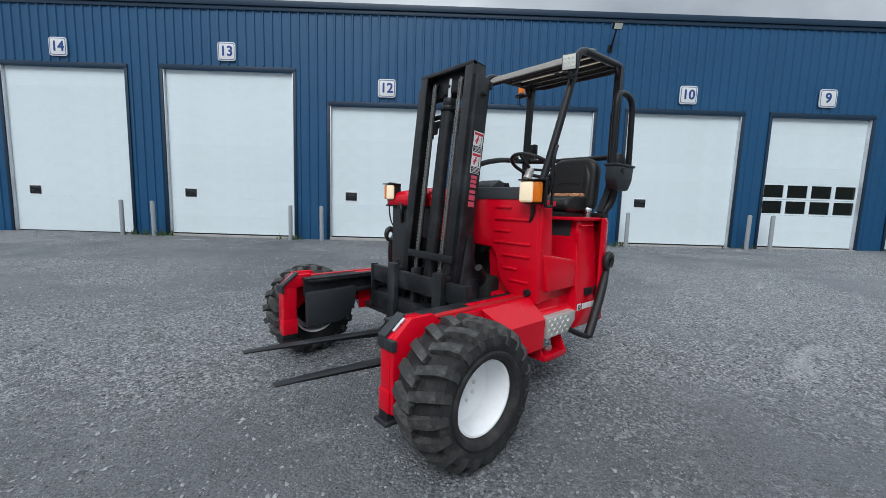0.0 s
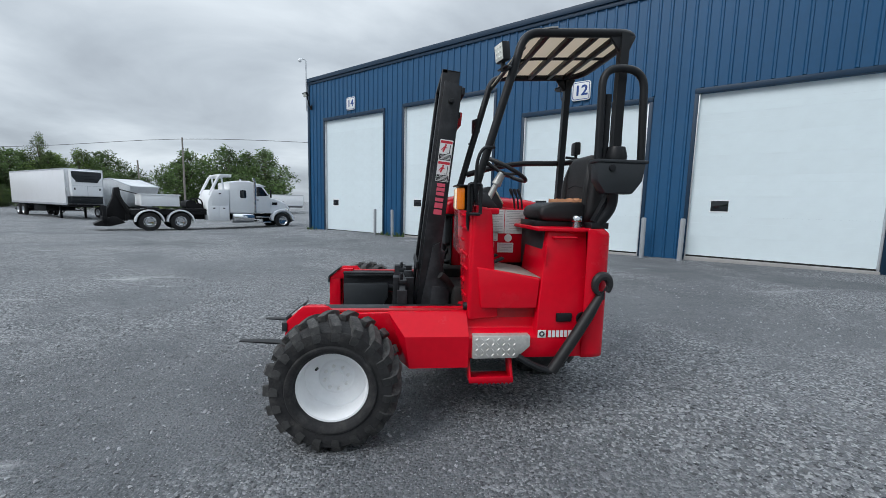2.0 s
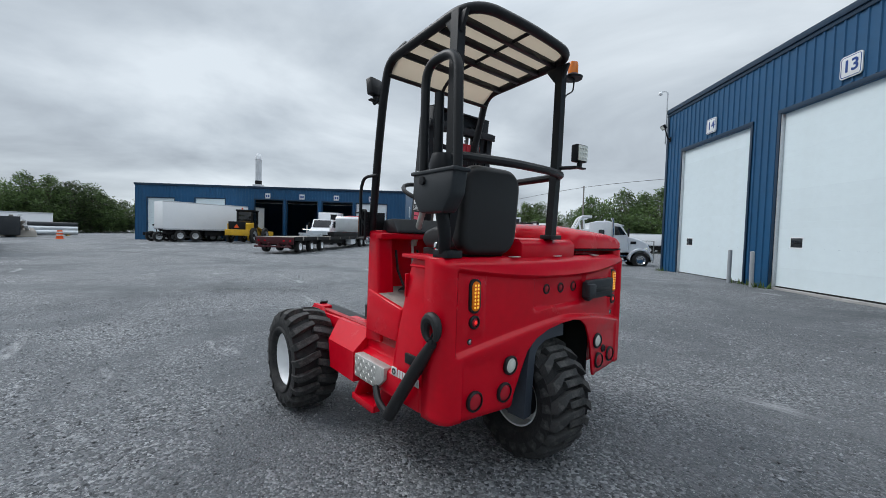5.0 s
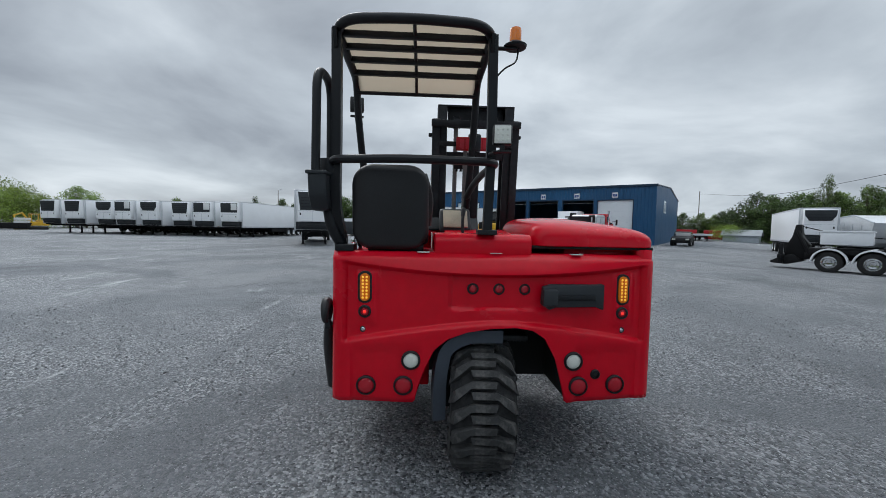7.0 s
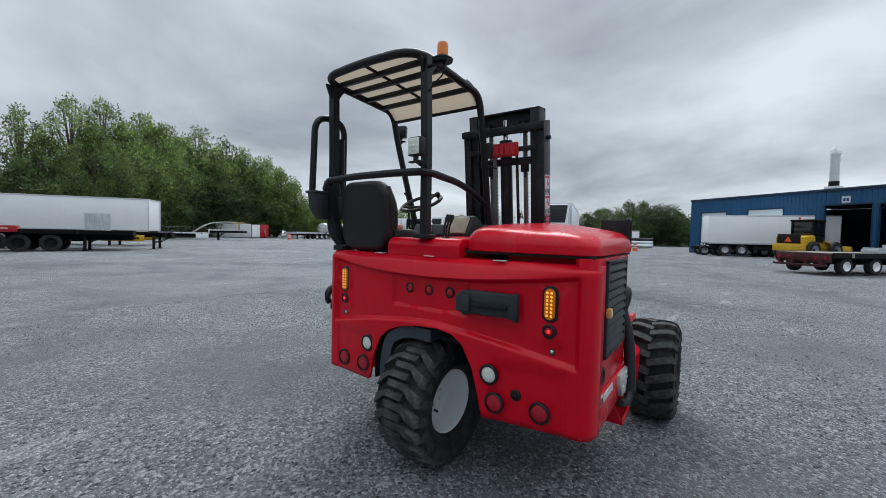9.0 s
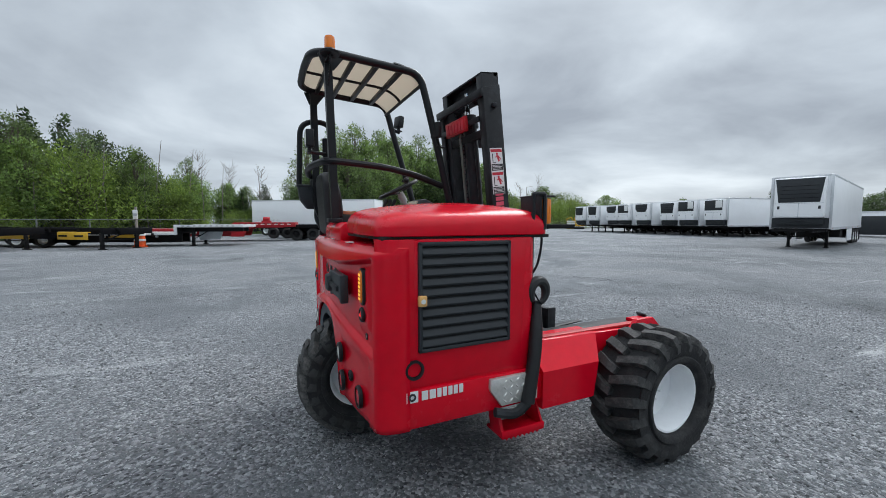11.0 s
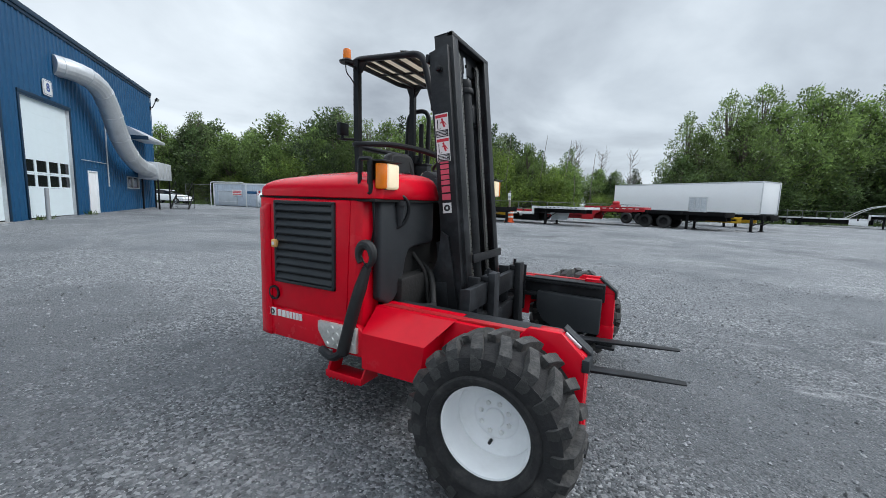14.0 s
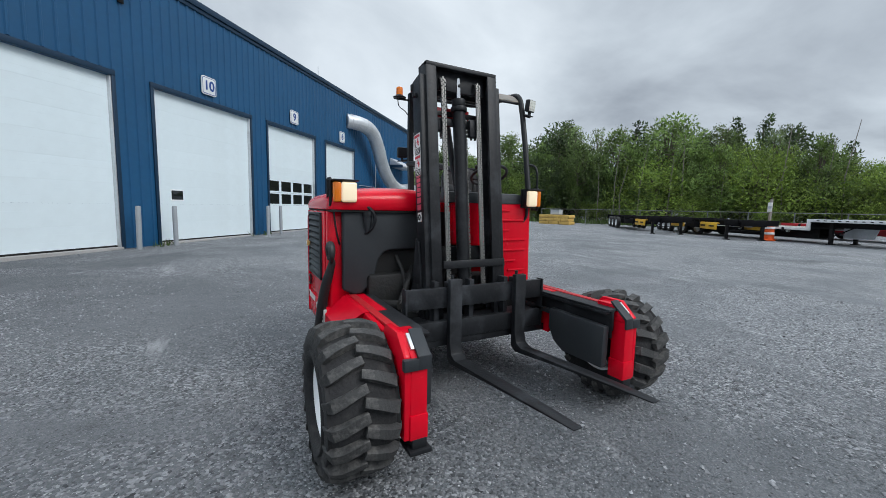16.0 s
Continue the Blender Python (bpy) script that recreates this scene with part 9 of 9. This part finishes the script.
# steel pipes and scrap boards stacked past the waste bin
pk = thing("pipe_stack", at(66.0, 9.6, 98) @ Matrix.Scale(1.15, 4), "stack of grey steel pipes on timber bearers", "pipes")
for j in range(3):
    for i in range(4 - j):
        part("pipe", tube([(-2.6, -0.75 + 0.5 * i + 0.25 * j, 0.42 + 0.43 * j), (2.9, -0.75 + 0.5 * i + 0.25 * j, 0.42 + 0.43 * j)], 0.245, 16), (STEEL, STEEL, CHAR)[j], pk)
for x in (-1.8, 2.0):
    part("bearer", bx(x - 0.1, x + 0.1, -1.1, 1.1, 0.0, 0.18, 0.01), TIMBER, pk)
sp = thing("scrap_pile", at(61.2, 11.2, 20) @ Matrix.Scale(1.4, 4), "heap of pale scrap boards beside the waste bin", "scrap")
rs = random.Random(3)
for k in range(9):
    part("board", moved(bx(-0.9, 0.9, -0.12, 0.12, -0.03, 0.03, 0.004), pose(rs.uniform(-0.4, 0.4), rs.uniform(-0.5, 0.5), 0.35 + 0.13 * k, rs.uniform(-12, 12), rs.uniform(20, 48), rs.uniform(-40, 40))), WHITE if k % 3 else DECK, sp)
part("rubble", prism([(-1.1, 0), (-0.7, 0.5), (0.0, 0.75), (0.6, 0.5), (1.2, 0)], 'y', -0.9, 0.9, 0.08), DECK, sp)

# ---- trees, bushes, loose stones ----
def leaf_cloud(rng, centres, radii, count, size, squash=1.1):
    """Many small leaf sprays, four-sided, spread through the shells of clumps."""
    centres, radii = np.array(centres), np.array(radii)
    w = radii ** 2
    pick = rng.choice(len(centres), count, p=w / w.sum())
    d = rng.normal(size=(count, 3))
    d /= np.linalg.norm(d, axis=1, keepdims=True)
    r = radii[pick] * (0.30 + 0.92 * rng.random(count) ** 0.75)
    c = centres[pick] + d * r[:, None] * np.array([1, 1, squash])
    a = d + np.array([0, 0, 0.55]) + rng.normal(size=(count, 3)) * 0.7
    a /= np.linalg.norm(a, axis=1, keepdims=True)
    b = np.cross(a, rng.normal(size=(count, 3)))
    b /= np.linalg.norm(b, axis=1, keepdims=True) + 1e-9
    s = size * (0.55 + 0.9 * rng.random(count))[:, None]
    v = np.stack([c - a * s * 0.7 - b * s * 0.46, c - a * s * 0.5 + b * s * 0.46, c + a * s * 0.95], 1).reshape(-1, 3)
    f = np.arange(count * 3).reshape(-1, 3)
    return v.tolist(), f.tolist()


def tree(name, m, seed, h, spread, kind, label, leaves=5200):
    rng = np.random.default_rng(seed)
    rnd = random.Random(seed)
    t = thing(name, m, label, "tree")
    lean = Vector((rnd.uniform(-0.05, 0.05), rnd.uniform(-0.05, 0.05), 0))
    th = h * {"poplar": 0.84, "fir": 0.86}.get(kind, 0.70)
    bms = []
    trunk_pts = [Vector((0, 0, -0.2)) + lean * (k / 6 * th) + Vector((rnd.uniform(-0.12, 0.12) * (k > 0), rnd.uniform(-0.12, 0.12) * (k > 0), k / 6 * th)) for k in range(7)]
    r0 = h * 0.016 + 0.03
    bms.append(tube(smooth_line(trunk_pts, 2), [r0 * (1 - 0.85 * i / 12) + 0.01 for i in range(13)], 8))
    centres, radii = [], []
    n = {"broad": 60, "shade": 60, "poplar": 62, "bush": 30, "fir": 14}[kind]
    for k in range(n):
        u = (k + 0.5) / n
        if kind == "fir":
            zz = h * (0.10 + 0.82 * u)
            rr = spread * (1 - u) * 0.9 + 0.42
            for j in range(3):
                ang = rnd.uniform(0, 6.28)
                centres.append((rr * 0.5 * math.cos(ang), rr * 0.5 * math.sin(ang), zz)); radii.append(rr * 0.55)
            continue
        ang = k * 2.4 + rnd.uniform(-0.5, 0.5)
        if kind == "poplar":
            zz, rad = h * (0.14 + 0.82 * u), spread * (0.15 + 0.85 * math.sin(math.pi * min(1, u * 0.9 + 0.10))) * rnd.uniform(0.4, 1)
        elif kind == "bush":
            zz, rad = h * (0.18 + 0.62 * u), spread * math.sqrt(max(0.05, 1 - u * 0.8)) * rnd.uniform(0.3, 1)
        else:
            zz, rad = h * ((0.22 if kind == "broad" else 0.10) + (0.70 if kind == "broad" else 0.80) * u), spread * math.sin(math.pi * (0.15 + 0.72 * u)) * (1 - 0.75 * u ** 4) * rnd.uniform(0.35, 1.0)
        c = Vector((rad * math.cos(ang), rad * math.sin(ang), zz)) + lean * zz
        centres.append(tuple(c))
        radii.append(h * (0.058 if kind == "poplar" else 0.092 if kind != "bush" else 0.17) * rnd.uniform(0.5, 1.5) * (1 - 0.45 * u ** 3))
        base = trunk_pts[min(6, max(1, int(6 * min(1, zz / th * 0.75))))]
        mid = (base + c) / 2 + Vector((0, 0, -0.06 * h * rnd.random()))
        bms.append(tube([base, mid, c], [r0 * 0.30, r0 * 0.20, r0 * 0.07], 4))
    part("trunk", join(*bms), BARK, t, smooth=60)
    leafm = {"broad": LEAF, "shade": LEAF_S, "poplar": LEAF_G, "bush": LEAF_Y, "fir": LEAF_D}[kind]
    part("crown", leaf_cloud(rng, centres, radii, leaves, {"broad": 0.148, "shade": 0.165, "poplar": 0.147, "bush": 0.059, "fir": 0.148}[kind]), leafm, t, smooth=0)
    return t


TREES = {}


def plant(kind, variant, x, y, h, spread=1.0):
    key = (kind, variant)
    base_h = {"broad": 10.0, "shade": 10.0, "poplar": 14.0, "bush": 4.0, "fir": 9.0}[kind]
    s = h / base_h
    m = at(x, y, random.uniform(0, 360), -0.1) @ Matrix.Diagonal((s * spread, s * spread, s, 1))
    if key in TREES:
        return copy_thing(TREES[key], m @ Matrix.Diagonal(tuple(1 / v for v in TREES[key].scale) + (1,)))
    name, sp, lab, n = {"broad": ("broadleaf_tree", 3.4, "leafy green broadleaf tree at the yard edge", 9300), "shade": ("broadleaf_tree", 3.5, "dense dark green broadleaf tree", 8400), "poplar": ("poplar_tree", 3.1, "tall grey-green poplar tree with an airy crown", 7000),
                        "bush": ("bush", 2.3, "yellow-green bush at the edge of the yard", 7600), "fir": ("fir_tree", 2.2, "dark conifer among the broadleaf trees", 6000)}[kind]
    TREES[key] = tree(name, Matrix.Identity(4), 11 + variant * 7 + len(kind) * 31, base_h, sp, kind, lab, n)
    TREES[key].matrix_world = m
    return TREES[key]


rt = random.Random(21)
# belt along the north side, from the workshop's end round to the containers
BELT = [(-58, 24), (-48, 30), (-38, 32), (-26, 37.5), (-14, 42), (-2, 50)]
def belt(pts, step, depth, hs, kinds, spread=1.0, jitter=1.6, tall=None):
    for (x0, y0), (x1, y1) in zip(pts, pts[1:]):
        L = math.hypot(x1 - x0, y1 - y0)
        n = max(1, round(L / step))
        for k in range(n):
            u = (k + rt.random()) / n
            dx, dy = -(y1 - y0) / L, (x1 - x0) / L
            o = rt.uniform(*depth)
            kind = rt.choice(kinds)
            xx = x0 + (x1 - x0) * u
            plant(kind, rt.randrange(4), x0 + (x1 - x0) * u + dx * o + rt.uniform(-jitter, jitter), y0 + (y1 - y0) * u + dy * o, rt.uniform(*hs) * (tall(xx) if tall else 1), spread * rt.uniform(0.85, 1.2))


def north(x):
    """Height of the wood along its length: it drops towards the gap."""
    return float(np.interp(x, [-60, -44, -26, -14, -8, 0], [12.8, 12.8, 12.4, 11.2, 8.6, 7.2]))


belt(BELT, 2.6, (0.5, 2.5), (0.42, 0.84), ("broad", "shade", "broad", "bush"), tall=north)
belt(BELT, 2.6, (3.5, 8.0), (0.72, 1.08), ("broad", "shade", "poplar"), tall=north)
belt(BELT, 3.0, (9.0, 15.0), (0.90, 1.26), ("shade", "poplar", "fir"), tall=north)
belt(BELT, 3.0, (-0.8, 0.8), (2.4, 4.6), ("bush",))
# gap with low growth and bare trunks, then the tall poplars
belt([(-10, 47), (6, 54)], 3.0, (0, 3), (5.2, 7.2), ("broad", "bush", "fir"))
def pushed(x, y):
    """The wood steps back behind the cargo trailers as it runs east."""
    k = float(np.interp(x, [4, 12, 18, 40], [1.0, 1.22, 1.45, 1.42]))
    return -1 + k * (x + 1), -3 + k * (y + 3), k


for x, y, h in ((4, 56, 13.5), (8, 54, 15.0), (11, 55, 16.0), (14, 54, 15.0), (17, 54.5, 14.5), (20, 53.5, 14.5), (23, 53, 13.5), (26, 52.5, 12.8), (29, 52, 12.0), (32, 53, 10.5)):
    x, y, k = pushed(x, y)
    plant("poplar", rt.randrange(4), x, y, h * k, 1.05)
    plant("broad", rt.randrange(4), x + 1.2, y - 3.0, h * k * rt.uniform(0.80, 0.92), 0.95)
for x, y, h in ((3.5, 51.5, 8), (6, 52, 8), (9, 51, 9), (11, 50.5, 7), (13, 51.5, 10), (15, 50, 7), (17, 51, 10), (19, 50, 7.5), (21, 50, 10), (23, 50, 7), (25, 50, 9), (28, 51, 7.5), (30, 50.5, 6.5)):
    x, y, k = pushed(x, y)
    plant("shade", rt.randrange(4), x, y, h * k, 1.25)
belt([(40, 76), (74, 82)], 3.6, (0, 4), (8.5, 12.0), ("broad", "bush", "shade"), 1.3)
belt([(52, 74), (78, 66)], 3.4, (0, 5), (6.5, 9.5), ("broad", "bush", "bush"), 1.3)
belt([(74, 70), (98, 42)], 4.0, (2, 8), (5.0, 8.0), ("broad", "fir", "shade"), 1.3)
belt([(96, 44), (99, 20), (99, -6)], 2.6, (-4, 6), (7.0, 9.5), ("shade", "broad", "shade", "fir"), 1.35)
for x, y in ((93, 12.0), (93, 9.0), (95, 6.5), (95, 15.0)):
    plant("shade", rt.randrange(4), x, y, rt.uniform(9.5, 11.5), 1.25)
# far side of the yard
for x, y, h, w in ((31.6, -58.9, 9.6, 1.35), (26.9, -61.5, 10.9, 1.40), (22.0, -63.3, 10.7, 1.45), (24.6, -63.6, 10.2, 1.30), (33.8, -60.5, 8.0, 1.25), (36.4, -57.0, 5.2, 1.15), (39.6, -55.0, 5.6, 1.2), (42.6, -54.5, 6.0, 1.1)):
    plant("shade", rt.randrange(4), x, y, h, w)
belt([(67.5, -62.5), (60.0, -69.0), (53.5, -74.5)], 2.3, (-3, 2), (9.3, 11.0), ("shade", "shade", "broad"), 1.25, 1.0)
plant("poplar", 1, 59.5, -69.0, 12.4, 0.8)
belt([(54, -73), (46, -68.5)], 2.6, (-2, 2), (6.2, 7.4), ("shade",), 1.2, 1.0)
belt([(84, -50), (77.6, -58.1), (73, -63.5)], 2.6, (-3, 2), (5.6, 7.2), ("shade", "broad", "broad"), 1.3, 1.0)
belt([(73.5, -62.5), (68, -68)], 1.9, (-2, 1), (6.2, 7.4), ("fir", "shade", "fir"), 1.25, 0.8)
belt([(66, -54), (48, -64), (36, -62)], 3.4, (-1, 2), (2.6, 4.0), ("shade", "bush"), 1.3)
belt([(84, -50), (104, -10)], 4.0, (-3, 4), (6.0, 8.5), ("shade", "fir", "shade"), 1.4)
# bare dead trees above the belt
for k, (x, y, h) in enumerate(((-31, 41, 11.8), (-27.5, 43, 12.0), (-8.5, 50, 9.2), (-5.5, 51, 8.2), (-2.0, 52, 8.4), (56.5, 70.5, 12.5), (54, 74, 10.5))):
    rd = random.Random(k)
    t = thing("dead_tree", at(x, y), "bare leafless grey tree", "tree")
    bms = [tube([(0, 0, -0.1), (rd.uniform(-0.2, 0.2), 0.1, h * 0.5), (rd.uniform(-0.5, 0.5), 0, h)], [0.11, 0.07, 0.012], 6)]
    for j in range(36):
        z = h * rd.uniform(0.35, 0.96)
        a = rd.uniform(0, 6.28)
        L = h * rd.uniform(0.05, 0.17) * (1.3 - z / h * 0.6)
        p1 = Vector((math.cos(a) * L * 0.55, math.sin(a) * L * 0.55, z + L * rd.uniform(0.35, 0.8)))
        b2 = a + rd.uniform(-0.8, 0.8)
        p2 = p1 + Vector((math.cos(b2) * L * 0.45, math.sin(b2) * L * 0.45, L * rd.uniform(0.3, 0.9)))
        bms.append(tube([(0, 0, z), p1, p2], [0.028, 0.018, 0.006], 4))
        p3 = p1 + Vector((math.cos(b2 + 1.4) * L * 0.35, math.sin(b2 + 1.4) * L * 0.35, L * 0.45))
        bms.append(tube([p1, p3], [0.012, 0.004], 4))
    part("trunk", join(*bms), BARKD, t, smooth=60)

# slim pale trunks standing in front of the wood
for k in range(16):
    x = -30 + k * 1.6 + rt.uniform(-0.6, 0.6)
    y = 31.5 + (x + 38) * 0.45 + rt.uniform(-0.5, 1.0)
    t = thing("slim_tree", at(x, y), "slim pale bare trunk before the wood", "tree")
    h = rt.uniform(5.5, 9.5)
    part("trunk", tube([(0, 0, -0.1), (rt.uniform(-0.3, 0.3), 0, h * 0.5), (rt.uniform(-0.7, 0.7), 0.2, h)], [0.055, 0.045, 0.02], 6), BARKD, t)


def strip_grass():
    """Rough grass along the foot of the wood and weeds at the workshop wall."""
    rng = np.random.default_rng(4)
    v, f = [], []
    spots = []
    for (x0, y0), (x1, y1) in zip(BELT + [(9, 52), (34, 78)], BELT[1:] + [(9, 52), (34, 78)]):
        for _ in range(1100):
            u = rng.random()
            spots.append((x0 + (x1 - x0) * u + rng.normal() * 0.6, y0 + (y1 - y0) * u - 1.2 + rng.normal() * 1.0, 0.45))
    for u in (-10.3, -9.35, -9.2, -4.6, 6.9, 11.1, 16.6, -15.5, 20.3):
        for _ in range(26):
            q = SHOP @ Vector((u + rng.normal() * 0.25, -0.15 - abs(rng.normal()) * 0.15, 0))
            spots.append((q.x, q.y, 0.16))
    for x, y, h in spots:
        a = rng.random() * 6.28
        z = gz(x, y)
        h *= 0.5 + rng.random()
        o = len(v)
        w = h * 0.16
        v += [(x - w * math.cos(a), y - w * math.sin(a), z - 0.02), (x + w * math.cos(a), y + w * math.sin(a), z - 0.02), (x + rng.normal() * h * 0.4, y + rng.normal() * h * 0.4, z + h)]
        f.append((o, o + 1, o + 2))
    tagged(part("grass", (v, f), GRASS, None, smooth=0), "rough green grass and weeds along the yard edges", "grass", kind="stuff")


strip_grass()


def loose_stones():
    """Small broken stones lying loose over the yard, thicker in some patches."""
    rng = np.random.default_rng(8)
    v, f = [], []
    n = 0
    while n < 42000:
        r = 7.5 * math.sqrt(rng.random())
        a = rng.random() * 6.2832
        x, y = r * math.cos(a), r * math.sin(a)
        if noise.noise((x * 0.35, y * 0.35, 3.0)) + 0.25 * rng.random() < -0.02:
            continue
        s = 0.0045 + 0.012 * rng.random() ** 4
        q = rng.normal(size=(6, 3)) * 0.22
        o = len(v)
        for k, d in enumerate(((1, 0, 0), (-1, 0, 0), (0, 1, 0), (0, -1, 0), (0, 0, 0.8), (0, 0, -0.6))):
            v.append((x + s * (d[0] + q[k][0]), y + s * (d[1] + q[k][1]), gz(x, y) + s * 0.35 + s * (d[2] + q[k][2])))
        f += [(o, o + 2, o + 4), (o + 2, o + 1, o + 4), (o + 1, o + 3, o + 4), (o + 3, o, o + 4), (o + 2, o, o + 5), (o + 1, o + 2, o + 5), (o + 3, o + 1, o + 5), (o, o + 3, o + 5)]
        n += 1
    tagged(part("gravel", (v, f), STONE, None, smooth=0), "loose grey stone chips on the asphalt", "gravel", kind="stuff")


loose_stones()
